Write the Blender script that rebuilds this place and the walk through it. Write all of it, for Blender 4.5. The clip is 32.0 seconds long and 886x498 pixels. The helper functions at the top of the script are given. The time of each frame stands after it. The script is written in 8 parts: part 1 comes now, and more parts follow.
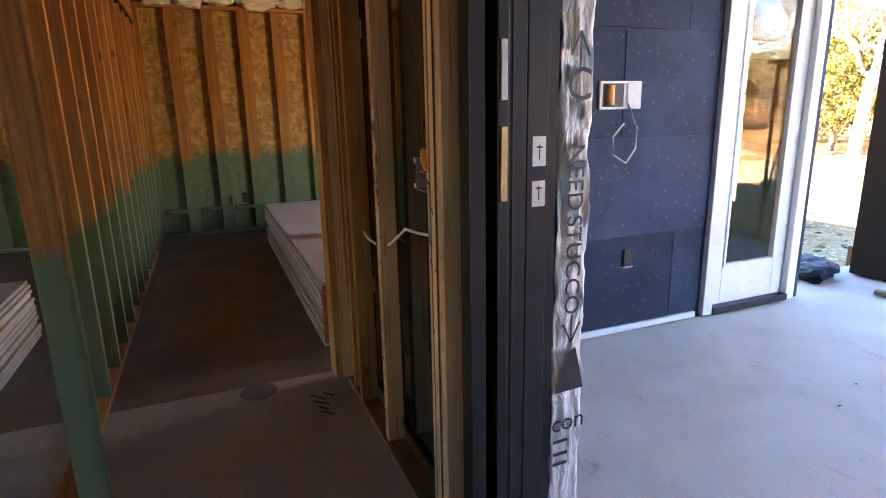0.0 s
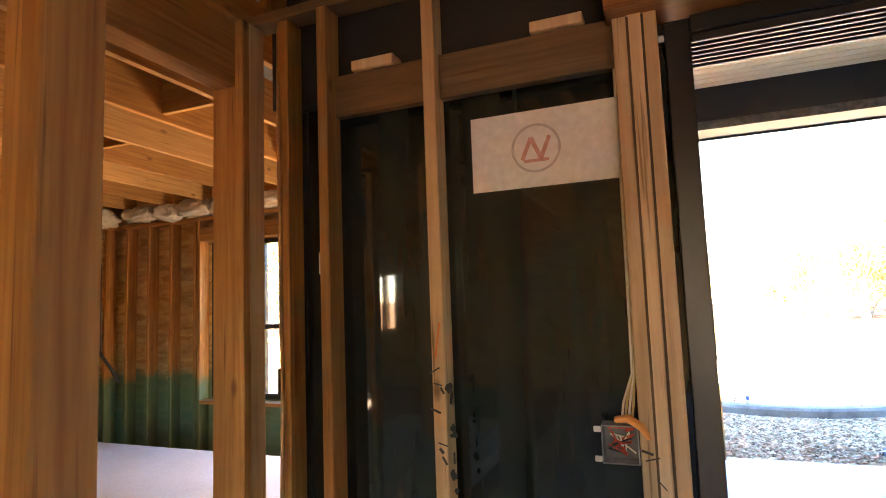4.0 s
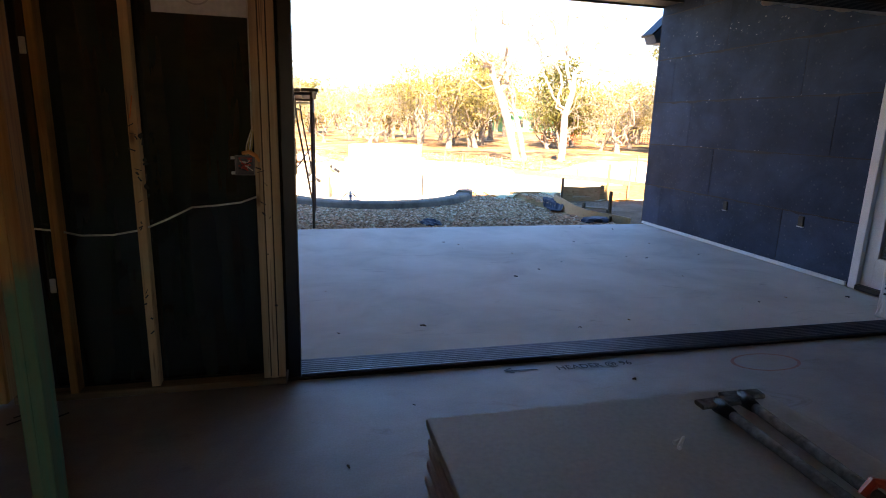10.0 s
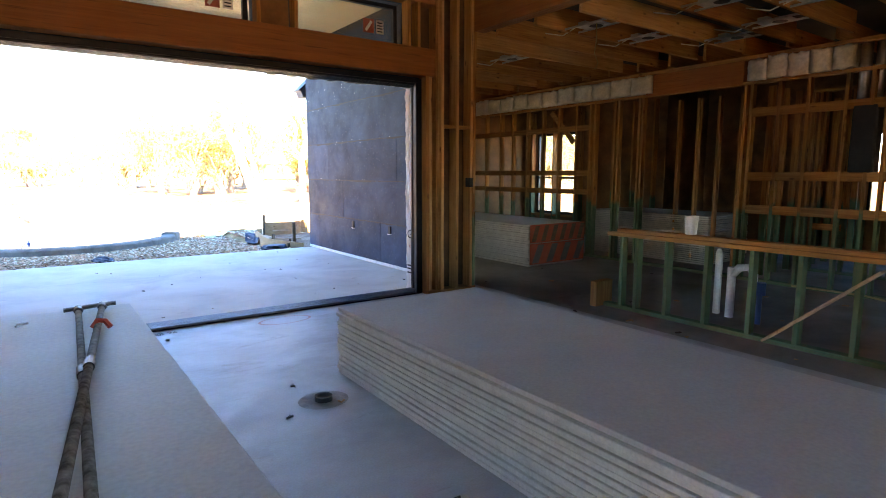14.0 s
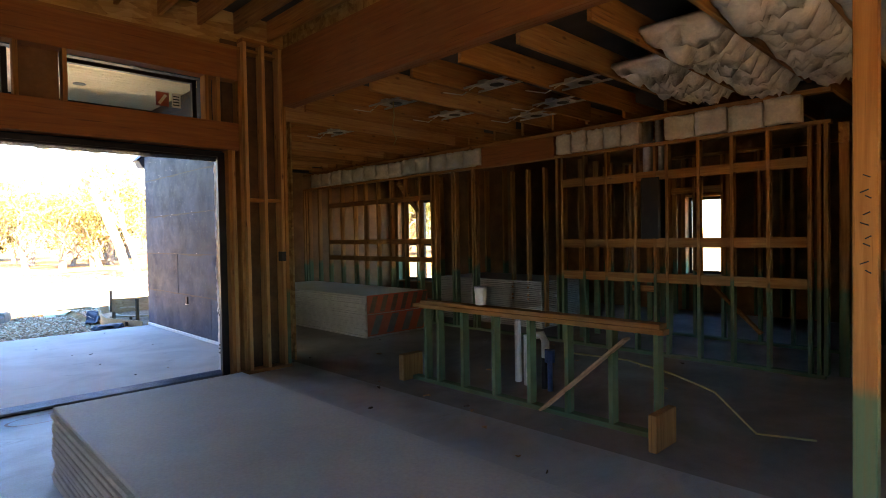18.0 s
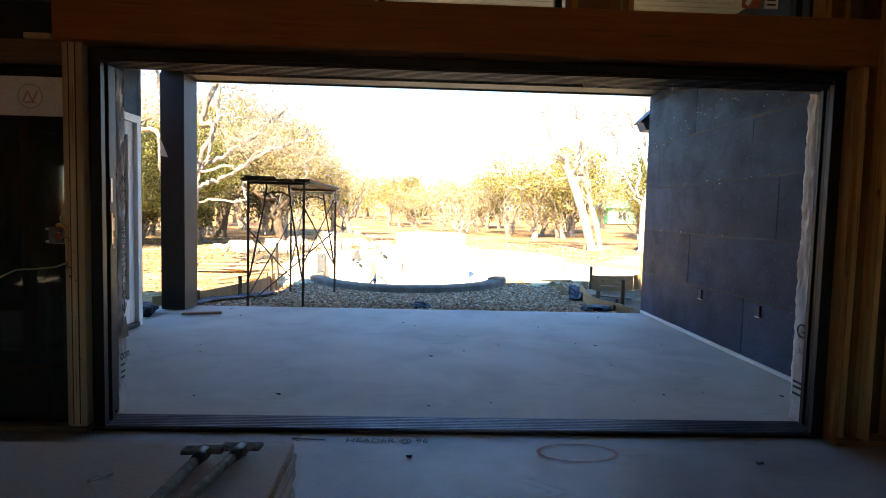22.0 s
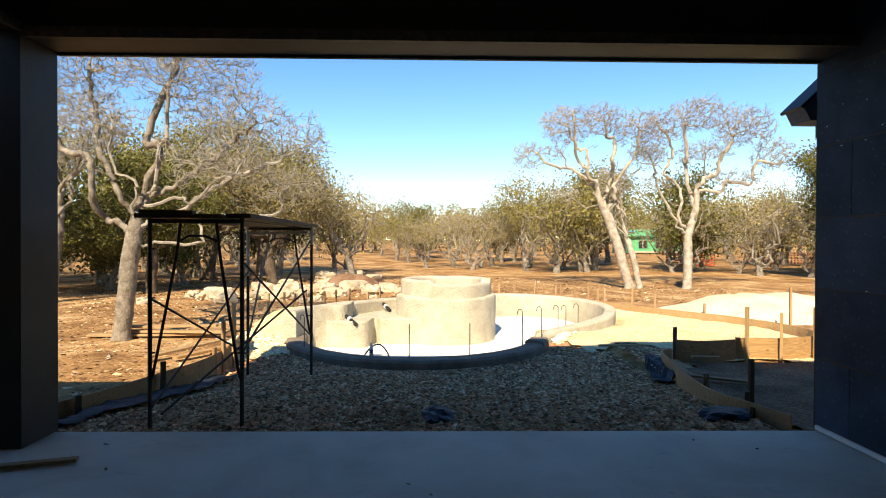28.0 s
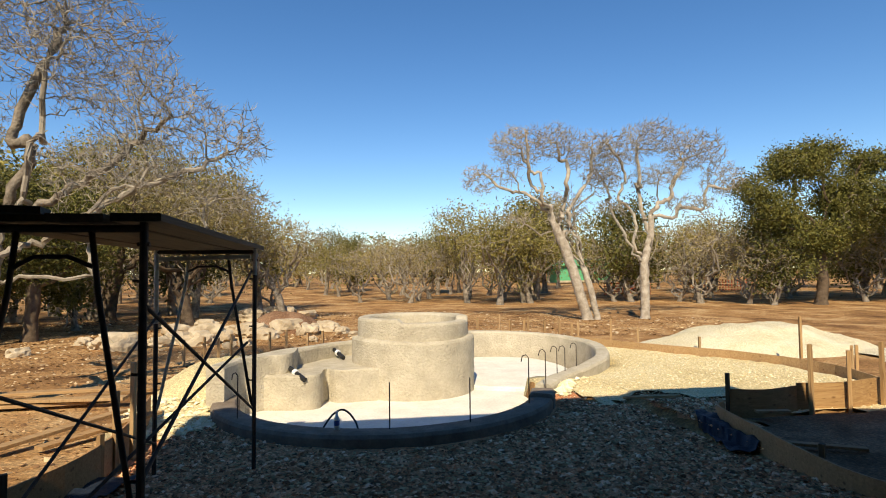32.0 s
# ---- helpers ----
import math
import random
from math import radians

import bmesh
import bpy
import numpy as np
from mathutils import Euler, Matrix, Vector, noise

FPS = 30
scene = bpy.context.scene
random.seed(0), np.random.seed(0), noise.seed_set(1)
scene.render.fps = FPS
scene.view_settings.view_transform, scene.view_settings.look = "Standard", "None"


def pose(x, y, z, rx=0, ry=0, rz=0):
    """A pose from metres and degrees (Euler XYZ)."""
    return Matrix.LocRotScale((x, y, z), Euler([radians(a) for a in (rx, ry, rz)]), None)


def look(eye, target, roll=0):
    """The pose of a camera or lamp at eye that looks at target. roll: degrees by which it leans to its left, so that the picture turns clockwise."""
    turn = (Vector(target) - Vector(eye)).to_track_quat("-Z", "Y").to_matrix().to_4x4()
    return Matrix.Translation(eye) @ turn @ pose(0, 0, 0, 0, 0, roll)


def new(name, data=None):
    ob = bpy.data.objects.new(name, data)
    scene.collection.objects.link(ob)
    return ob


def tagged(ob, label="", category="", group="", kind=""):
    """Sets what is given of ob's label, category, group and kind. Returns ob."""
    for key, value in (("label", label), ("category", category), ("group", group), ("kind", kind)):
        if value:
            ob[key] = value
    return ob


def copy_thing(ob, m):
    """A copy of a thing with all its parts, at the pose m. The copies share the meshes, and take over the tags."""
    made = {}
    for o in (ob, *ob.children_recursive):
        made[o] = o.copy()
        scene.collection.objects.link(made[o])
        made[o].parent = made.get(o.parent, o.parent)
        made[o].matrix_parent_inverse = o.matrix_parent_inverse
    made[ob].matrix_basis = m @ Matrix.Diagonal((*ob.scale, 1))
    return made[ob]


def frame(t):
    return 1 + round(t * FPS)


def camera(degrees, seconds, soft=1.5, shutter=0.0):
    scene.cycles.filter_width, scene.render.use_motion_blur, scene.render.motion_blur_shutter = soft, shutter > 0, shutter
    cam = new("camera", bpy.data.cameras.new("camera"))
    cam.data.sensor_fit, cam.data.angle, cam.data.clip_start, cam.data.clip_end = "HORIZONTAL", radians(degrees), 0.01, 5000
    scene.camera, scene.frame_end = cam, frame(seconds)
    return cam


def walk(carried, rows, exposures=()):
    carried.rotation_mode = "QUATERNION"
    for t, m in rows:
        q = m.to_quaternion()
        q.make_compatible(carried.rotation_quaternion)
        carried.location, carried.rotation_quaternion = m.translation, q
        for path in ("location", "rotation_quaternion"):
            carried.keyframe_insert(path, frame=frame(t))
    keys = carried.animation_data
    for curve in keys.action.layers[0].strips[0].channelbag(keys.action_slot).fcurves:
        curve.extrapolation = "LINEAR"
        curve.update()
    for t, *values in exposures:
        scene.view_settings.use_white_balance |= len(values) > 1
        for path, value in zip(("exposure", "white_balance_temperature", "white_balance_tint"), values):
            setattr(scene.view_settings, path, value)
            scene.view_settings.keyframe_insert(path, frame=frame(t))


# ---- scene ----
cam = camera(76.3, 32.0, soft=1.0)
PATH = [
    (0, (1.340, -0.686, 1.473), (-0.457, 0.053, 1.0), -1.2),
    (0.5, (1.036, -0.833, 1.535), (-0.731, 0.046, 1.214), 0.5),
    (1, (0.762, -0.954, 1.565), (-0.909, 0.134, 1.407), 1.1),
    (1.5, (0.431, -1.031, 1.562), (-1.053, 0.309, 1.537), 1.1),
    (2, (0.036, -1.039, 1.596), (-1.311, 0.439, 1.545), 0.6),
    (2.5, (-0.186, -1.254, 1.621), (-1.347, 0.374, 1.576), 0.2),
    (3, (-0.203, -1.5, 1.656), (-1.176, 0.247, 1.699), 0.0),
    (3.5, (-0.168, -1.658, 1.693), (-1.004, 0.145, 1.907), -1.0),
    (5.5, (-0.279, -1.774, 1.577), (-0.802, 0.146, 1.377), -1.1),
    (6, (-0.270, -1.758, 1.501), (-0.774, 0.134, 1.093), -1.0),
    (6.5, (-0.276, -1.766, 1.418), (-0.781, 0.057, 0.77), 0.1),
    (7, (-0.270, -1.765, 1.366), (-0.736, 0.014, 0.579), 1.0),
    (7.5, (-0.152, -1.744, 1.397), (-0.314, 0.117, 0.681), 2.6),
    (8, (-0.037, -1.868, 1.451), (0.174, 0.038, 0.88), 2.2),
    (8.5, (-0.014, -2.167, 1.47), (0.241, -0.261, 0.92), 1.6),
    (9, (0.037, -2.515, 1.459), (0.318, -0.608, 0.926), 1.4),
    (9.5, (0.018, -2.887, 1.475), (0.353, -0.977, 0.987), 1.6),
    (10, (-0.020, -3.292, 1.533), (0.448, -1.397, 1.097), 1.6),
    (10.5, (-0.041, -3.685, 1.49), (0.697, -1.857, 1.155), 1.9),
    (11, (0.085, -4.143, 1.45), (1.133, -2.458, 1.2), 1.9),
    (11.5, (0.209, -4.615, 1.451), (1.486, -3.09, 1.242), 1.6),
    (12, (0.260, -5.049, 1.464), (1.578, -3.559, 1.254), 1.3),
    (12.5, (0.441, -5.32, 1.463), (1.771, -3.842, 1.25), 0.9),
    (13, (0.635, -5.501, 1.438), (1.954, -4.018, 1.195), 0.2),
    (13.5, (0.867, -5.577, 1.43), (2.142, -4.058, 1.168), 0.1),
    (14, (1.134, -5.539, 1.413), (2.291, -3.93, 1.147), 0.1),
    (14.5, (1.401, -5.456, 1.412), (2.372, -3.725, 1.172), 0.4),
    (16.5, (1.929, -6.022, 1.547), (2.540, -4.118, 1.584), 0.0),
    (17, (2.019, -6.167, 1.509), (3.068, -4.465, 1.572), -0.6),
    (17.5, (2.063, -6.231, 1.497), (3.405, -4.748, 1.529), -1.8),
    (18, (2.100, -6.184, 1.509), (3.503, -4.759, 1.463), -1.0),
    (18.5, (2.049, -6.085, 1.494), (3.141, -4.414, 1.362), -1.4),
    (19, (2.058, -5.799, 1.501), (2.749, -3.926, 1.382), -2.5),
    (19.5, (2.077, -5.563, 1.516), (2.596, -3.636, 1.376), 0.1),
    (20, (2.061, -5.23, 1.52), (2.552, -3.294, 1.415), 1.3),
    (20.5, (2.058, -4.86, 1.506), (2.388, -2.89, 1.408), 0.6),
    (21, (2.095, -4.46, 1.529), (2.234, -2.469, 1.406), 0.6),
    (21.5, (2.051, -4.093, 1.501), (2.226, -2.104, 1.395), 2.3),
    (22, (2.002, -3.749, 1.485), (2.074, -1.755, 1.357), 1.4),
    (22.5, (2.002, -3.415, 1.489), (1.972, -1.416, 1.418), 0.1),
    (23, (2.022, -3.18, 1.492), (2.127, -1.187, 1.364), 1.4),
    (23.5, (2.063, -2.886, 1.541), (2.297, -0.903, 1.413), 2.2),
    (24, (2.102, -2.567, 1.59), (2.251, -0.575, 1.504), 0.1),
    (24.5, (2.146, -2.241, 1.616), (2.281, -0.25, 1.494), 0.2),
    (25, (2.134, -1.928, 1.642), (2.369, 0.055, 1.548), 1.4),
    (25.5, (2.083, -1.622, 1.67), (2.229, 0.372, 1.634), 0.7),
    (26, (2.065, -1.287, 1.705), (2.064, 0.713, 1.717), -0.1),
    (26.5, (2.035, -1.0, 1.709), (2.065, 1.0, 1.679), 0.9),
    (28.5, (1.848, 0.189, 1.662), (1.878, 2.188, 1.656), -0.1),
    (29, (1.754, 0.487, 1.627), (1.717, 2.487, 1.644), -0.1),
    (29.5, (1.704, 0.813, 1.613), (1.647, 2.812, 1.624), 1.3),
    (30, (1.642, 1.054, 1.582), (1.716, 3.052, 1.528), 1.4),
    (30.5, (1.478, 1.301, 1.6), (1.596, 3.297, 1.602), -0.5),
    (31, (1.364, 1.636, 1.602), (1.469, 3.632, 1.666), -1.8),
    (31.5, (1.290, 1.974, 1.612), (1.438, 3.967, 1.673), -1.1),
    (32, (1.157, 2.29, 1.636), (1.463, 4.264, 1.73), -0.6),
]
EXPOSURE = [(0.0, 5.35, 12050, 25), (1.0, 5.52, 12050, 25), (2.0, 5.70, 12050, 25), (3.0, 6.35, 11560, 24), (3.5, 6.30, 11560, 24), (5.5, 5.18, 11760, 27), (7.0, 4.85, 11760, 27), (8.0, 4.90, 11300, 25), (9.0, 4.02, 11020, 22),
            (11.0, 3.25, 10260, 20), (12.0, 3.55, 10540, 20), (13.0, 4.80, 10260, 20), (14.5, 5.10, 10260, 20), (16.5, 4.40, 10260, 20), (18.0, 4.65, 10450, 19), (19.0, 4.97, 9690, 18), (20.0, 4.50, 9880, 18), (21.0, 3.55, 9880, 16),
            (22.0, 3.20, 10160, 12), (23.0, 2.60, 10260, 12), (24.0, 2.30, 10540, 11), (26.0, 1.77, 10360, 9), (28.5, 1.25, 10070, 8), (30.0, 0.90, 9880, 8), (32.0, 0.70, 9880, 8)]
walk(cam, [(t, look(eye, target, roll)) for t, eye, target, roll in PATH], EXPOSURE)

# ---------------------------------------------------------------- world, sun, light
SUN_EL, SUN_AZ = 41.5, 15.0
world = bpy.data.worlds.new("sky")
scene.world = world
world.use_nodes = True
wn = world.node_tree.nodes
sky = wn.new("ShaderNodeTexSky")
sky.sky_type = "NISHITA"
sky.sun_disc = False
sky.sun_elevation = radians(SUN_EL)
sky.sun_rotation = radians(180 + SUN_AZ)
sky.altitude = 1400.0
sky.air_density, sky.dust_density, sky.ozone_density = 1.0, 0.0, 5.0
wn["Background"].inputs["Strength"].default_value = 0.13
hue = wn.new("ShaderNodeHueSaturation")
hue.inputs["Hue"].default_value = 0.508
hue.inputs["Saturation"].default_value = 1.25
world.node_tree.links.new(sky.outputs[0], hue.inputs["Color"])
world.node_tree.links.new(hue.outputs[0], wn["Background"].inputs[0])

sun = new("sun", bpy.data.lights.new("sun", "SUN"))
sun.data.energy, sun.data.angle, sun.data.color = 3.8, radians(0.53), (0.97, 0.97, 0.97)
sun.matrix_world = look((-2.0, -10.0, 9.0),
                        (-2.0 + math.sin(radians(SUN_AZ)) * math.cos(radians(SUN_EL)),
                         -10.0 + math.cos(radians(SUN_AZ)) * math.cos(radians(SUN_EL)),
                         9.0 - math.sin(radians(SUN_EL))))

# added fill lamp at an unseen north opening of the west room that no view reaches
west_fill = new("window_daylight", bpy.data.lights.new("window_daylight", "AREA"))
west_fill.data.shape, west_fill.data.size, west_fill.data.size_y = "RECTANGLE", 1.25, 1.1
west_fill.data.energy, west_fill.data.color = 2.2, (1.0, 0.93, 0.82)
west_fill.matrix_world = look((-2.65, 3.27, 1.15), (-4.6, 1.0, 1.7))


# daylight through the glass door of the east wall
day2 = new("door_daylight", bpy.data.lights.new("door_daylight", "AREA"))
day2.data.shape, day2.data.size, day2.data.size_y = "RECTANGLE", 0.6, 1.8
day2.data.energy, day2.data.color = 0.14, (0.62, 0.82, 1.0)
day2.matrix_world = look((5.74, 0.79, 1.35), (8.0, 1.3, 1.2))

# ---------------------------------------------------------------- materials
def mat_nodes(name, rough=0.7, metal=0.0, spec=0.5):
    m = bpy.data.materials.new(name)
    m.use_nodes = True
    nt = m.node_tree
    b = nt.nodes["Principled BSDF"]
    b.inputs["Roughness"].default_value = rough
    b.inputs["Metallic"].default_value = metal
    b.inputs["Specular IOR Level"].default_value = spec
    return m, nt, b


def node(nt, kind, **kw):
    n = nt.nodes.new(kind)
    for k, v in kw.items():
        n.inputs[k.replace("_", " ")].default_value = v
    return n


def world_pos(nt, scale=(1, 1, 1)):
    g = nt.nodes.new("ShaderNodeNewGeometry")
    mp = nt.nodes.new("ShaderNodeMapping")
    mp.inputs["Scale"].default_value = scale
    nt.links.new(g.outputs["Position"], mp.inputs["Vector"])
    return mp.outputs["Vector"]


def ramp(nt, fac, stops):
    r = nt.nodes.new("ShaderNodeValToRGB")
    e = r.color_ramp.elements
    while len(e) < len(stops):
        e.new(0.5)
    for el, (p, c) in zip(e, stops):
        el.position, el.color = p, (*c, 1)
    nt.links.new(fac, r.inputs[0])
    return r.outputs[0]


def noise_tex(nt, vec, scale, detail=4.0, rough=0.55, dist=0.0):
    n = node(nt, "ShaderNodeTexNoise", Scale=scale, Detail=detail, Roughness=rough, Distortion=dist)
    nt.links.new(vec, n.inputs["Vector"])
    return n.outputs["Fac"]


def mix(nt, fac, a, b, blend="MIX"):
    m = nt.nodes.new("ShaderNodeMix")
    m.data_type, m.blend_type = "RGBA", blend
    for sock, v in ((m.inputs[0], fac), (m.inputs[6], a), (m.inputs[7], b)):
        if isinstance(v, (int, float)):
            sock.default_value = v
        elif isinstance(v, tuple):
            sock.default_value = (*v, 1)
        else:
            nt.links.new(v, sock)
    return m.outputs[2]


def math_node(nt, op, a, b=0.0):
    m = nt.nodes.new("ShaderNodeMath")
    m.operation = op
    for sock, v in zip(m.inputs, (a, b)):
        if isinstance(v, (int, float)):
            sock.default_value = v
        else:
            nt.links.new(v, sock)
    return m.outputs[0]


def bump(nt, bsdf, height, strength=0.3, distance=0.01):
    b = node(nt, "ShaderNodeBump", Strength=strength, Distance=distance)
    nt.links.new(height, b.inputs["Height"])
    nt.links.new(b.outputs[0], bsdf.inputs["Normal"])


def random_value(nt):
    return nt.nodes.new("ShaderNodeObjectInfo").outputs["Random"]


def lumber_mat(name, dark, light, axis, green=False, knots=True, rough=0.75):
    """Sawn softwood: grain along one axis of the world, knots, a stain that differs from piece to piece."""
    m, nt, b = mat_nodes(name, rough, spec=0.25)
    s = [22.0, 22.0, 22.0]
    s[axis] = 1.1
    shift = nt.nodes.new("ShaderNodeVectorMath")
    shift.operation = "ADD"
    nt.links.new(world_pos(nt, tuple(s)), shift.inputs[0])
    nt.links.new(math_node(nt, "MULTIPLY", random_value(nt), 53.0), shift.inputs[1])
    vec = shift.outputs[0]
    grain = noise_tex(nt, vec, 1.6, 5, 0.6, 0.6)
    base = ramp(nt, grain, [(0.25, dark), (0.55, tuple((a + c) / 2 for a, c in zip(dark, light))), (0.8, light)])
    s3 = [75.0, 75.0, 75.0]
    s3[axis] = 2.2
    crack = noise_tex(nt, world_pos(nt, tuple(s3)), 1.0, 3, 0.5, 0.3)
    base = mix(nt, ramp(nt, crack, [(0.62, (0, 0, 0)), (0.72, (0.6, 0.6, 0.6))]), base, (0.11, 0.045, 0.015))
    blot = noise_tex(nt, world_pos(nt), 3.0, 3)
    base = mix(nt, math_node(nt, "MULTIPLY", blot, 0.35), base, (0.33, 0.19, 0.09), "MULTIPLY")
    rnd = random_value(nt)
    tint = ramp(nt, rnd, [(0.0, (0.68, 0.62, 0.56)), (0.35, (1, 0.97, 0.93)), (0.7, (0.84, 0.74, 0.62)), (1.0, (1.08, 1.0, 0.9))])
    base = mix(nt, 1.0, base, tint, "MULTIPLY")
    if knots:
        s2 = [9.0, 9.0, 9.0]
        s2[axis] = 4.0
        v = nt.nodes.new("ShaderNodeTexVoronoi")
        v.inputs["Scale"].default_value = 0.8
        nt.links.new(world_pos(nt, tuple(s2)), v.inputs["Vector"])
        k = ramp(nt, v.outputs["Distance"], [(0.05, (1, 1, 1)), (0.14, (0, 0, 0))])
        base = mix(nt, math_node(nt, "MULTIPLY", k, 0.75), base, (0.12, 0.05, 0.02))
    if green:
        g = nt.nodes.new("ShaderNodeNewGeometry")
        sep = nt.nodes.new("ShaderNodeSeparateXYZ")
        nt.links.new(g.outputs["Position"], sep.inputs[0])
        wob = noise_tex(nt, world_pos(nt), 4.0, 4)
        z = math_node(nt, "ADD", sep.outputs[2], math_node(nt, "MULTIPLY", math_node(nt, "SUBTRACT", wob, 0.5), 0.35))
        z = math_node(nt, "ADD", z, math_node(nt, "MULTIPLY", rnd, 0.12))
        mask = ramp(nt, math_node(nt, "DIVIDE", z, 2.0), [(0.485, (1, 1, 1)), (0.535, (0, 0, 0))])
        thin = ramp(nt, grain, [(0.3, (0.62, 0.62, 0.62)), (0.75, (0.95, 0.95, 0.95))])
        base = mix(nt, math_node(nt, "MULTIPLY", mask, thin), base, (0.025, 0.16, 0.095))
    nt.links.new(base, b.inputs["Base Color"])
    bump(nt, b, grain, 0.25, 0.003)
    return m


PINE_D, PINE_L = (0.34, 0.14, 0.045), (0.68, 0.37, 0.14)
STUD = lumber_mat("pine_stud", PINE_D, PINE_L, 2)
STUD_G = lumber_mat("pine_stud_green", PINE_D, PINE_L, 2, green=True)
STUD_P = lumber_mat("pale_pine_stud", (0.50, 0.25, 0.10), (0.80, 0.50, 0.24), 2)
PALE = lumber_mat("pale_stud", (0.56, 0.37, 0.22), (0.82, 0.63, 0.44), 2)
PINE_X = lumber_mat("pine_along_x", PINE_D, PINE_L, 0)
PINE_Y = lumber_mat("pine_along_y", PINE_D, PINE_L, 1)
PINE_YP = lumber_mat("pale_pine_along_y", (0.46, 0.22, 0.085), (0.78, 0.48, 0.21), 1)
PINE_XP = lumber_mat("pale_pine_along_x", (0.46, 0.22, 0.085), (0.78, 0.48, 0.21), 0)
PLATE_G = lumber_mat("pine_plate_green", PINE_D, PINE_L, 1, green=True)
GREY_LUM_X = lumber_mat("weathered_lumber_x", (0.13, 0.09, 0.055), (0.30, 0.2, 0.12), 0)
LVL_X = lumber_mat("laminated_beam_x", (0.30, 0.11, 0.035), (0.45, 0.19, 0.07), 0, knots=False, rough=0.6)
LVL_Y = lumber_mat("laminated_beam_y", (0.30, 0.11, 0.035), (0.45, 0.19, 0.07), 1, knots=False, rough=0.6)
FORM = lumber_mat("form_board", (0.33, 0.2, 0.1), (0.62, 0.44, 0.25), 0)
FORM_OLD = lumber_mat("stained_form_board", (0.34, 0.19, 0.10), (0.60, 0.39, 0.22), 0)
STAKE = lumber_mat("stake_wood", (0.36, 0.23, 0.12), (0.6, 0.43, 0.25), 2)
STAKE_D = lumber_mat("dark_stake_wood", (0.07, 0.05, 0.035), (0.17, 0.12, 0.08), 2)
PLANK_D = lumber_mat("dirty_scaffold_plank", (0.05, 0.035, 0.025), (0.16, 0.11, 0.07), 1)


def noisy_mat(name, c1, c2, scale=6.0, rough=0.8, metal=0.0, bump_s=0.15, fine=60.0, spec=0.4, dist=0.005, c3=None):
    m, nt, b = mat_nodes(name, rough, metal, spec)
    p = world_pos(nt)
    big = noise_tex(nt, p, scale, 6, 0.6, 0.3)
    stops = [(0.3, c1), (0.7, c2)]
    if c3:
        stops.append((0.85, c3))
    base = ramp(nt, big, stops)
    small = noise_tex(nt, p, fine, 4)
    base = mix(nt, 0.5, base, ramp(nt, small, [(0.25, (0.72, 0.72, 0.72)), (0.75, (1.12, 1.12, 1.12))]), "MULTIPLY")
    nt.links.new(base, b.inputs["Base Color"])
    bump(nt, b, small, bump_s, dist)
    return m


def slab_mat(name, c1, c2, c3, gloss=0.45):
    """Trowelled concrete: cloudy tone, fine grit, faint drag marks and stains, uneven gloss."""
    m, nt, b = mat_nodes(name, 0.6, spec=0.5)
    p = world_pos(nt)
    cloud = noise_tex(nt, p, 1.1, 6, 0.62, 0.5)
    base = ramp(nt, cloud, [(0.3, c1), (0.52, c2), (0.72, c3)])
    st = noise_tex(nt, world_pos(nt, (0.6, 1.7, 1)), 2.6, 7, 0.7, 1.2)
    base = mix(nt, ramp(nt, st, [(0.60, (0, 0, 0)), (0.74, (0.55, 0.55, 0.55))]), base, (0.16, 0.13, 0.10))
    grit = noise_tex(nt, p, 90, 3)
    base = mix(nt, 0.4, base, ramp(nt, grit, [(0.3, (0.75, 0.75, 0.75)), (0.7, (1.1, 1.1, 1.1))]), "MULTIPLY")
    nt.links.new(base, b.inputs["Base Color"])
    rg = noise_tex(nt, world_pos(nt, (1.0, 2.2, 1.0)), 3.4, 8, 0.72, 0.8)
    nt.links.new(ramp(nt, rg, [(0.3, (gloss,) * 3), (0.7, (min(gloss + 0.35, 1),) * 3)]), b.inputs["Roughness"])
    bump(nt, b, mix(nt, 0.3, cloud, grit), 0.12, 0.004)
    return m


SLAB_IN = slab_mat("indoor_slab", (0.27, 0.25, 0.235), (0.37, 0.35, 0.33), (0.45, 0.43, 0.41), 0.38)
SLAB_W = slab_mat("dark_brown_slab", (0.12, 0.09, 0.065), (0.17, 0.135, 0.10), (0.23, 0.19, 0.15), 0.5)
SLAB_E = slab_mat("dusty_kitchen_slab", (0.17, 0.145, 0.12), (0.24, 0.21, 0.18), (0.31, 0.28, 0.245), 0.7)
SLAB_OUT = slab_mat("patio_slab", (0.47, 0.415, 0.345), (0.595, 0.53, 0.445), (0.665, 0.605, 0.525), 0.6)
GUNITE = noisy_mat("rough_gunite", (0.40, 0.35, 0.265), (0.57, 0.51, 0.40), 3.0, 0.95, 0, 0.9, 26, 0.2, 0.03)
GUNITE_PALE = noisy_mat("pale_gunite", (0.66, 0.62, 0.54), (0.8, 0.77, 0.69), 2.0, 0.95, 0, 0.4, 30, 0.2, 0.02)
# darker gunite copy: the house's shade on the near rim is in the colour
CURB = noisy_mat("shaded_gunite_curb", (0.14, 0.105, 0.078), (0.25, 0.20, 0.155), 4.0, 0.9, 0, 0.4, 30, 0.3, 0.02)
ALU = noisy_mat("black_aluminium", (0.012, 0.013, 0.015), (0.02, 0.021, 0.024), 3, 0.38, 0.3, 0.03, 200)
ALU_G = noisy_mat("grey_aluminium", (0.016, 0.017, 0.019), (0.028, 0.029, 0.031), 3, 0.42, 0.4, 0.03, 200)
TRACK = noisy_mat("track_aluminium", (0.13, 0.155, 0.19), (0.22, 0.25, 0.29), 5, 0.45, 0.7, 0.08, 90)
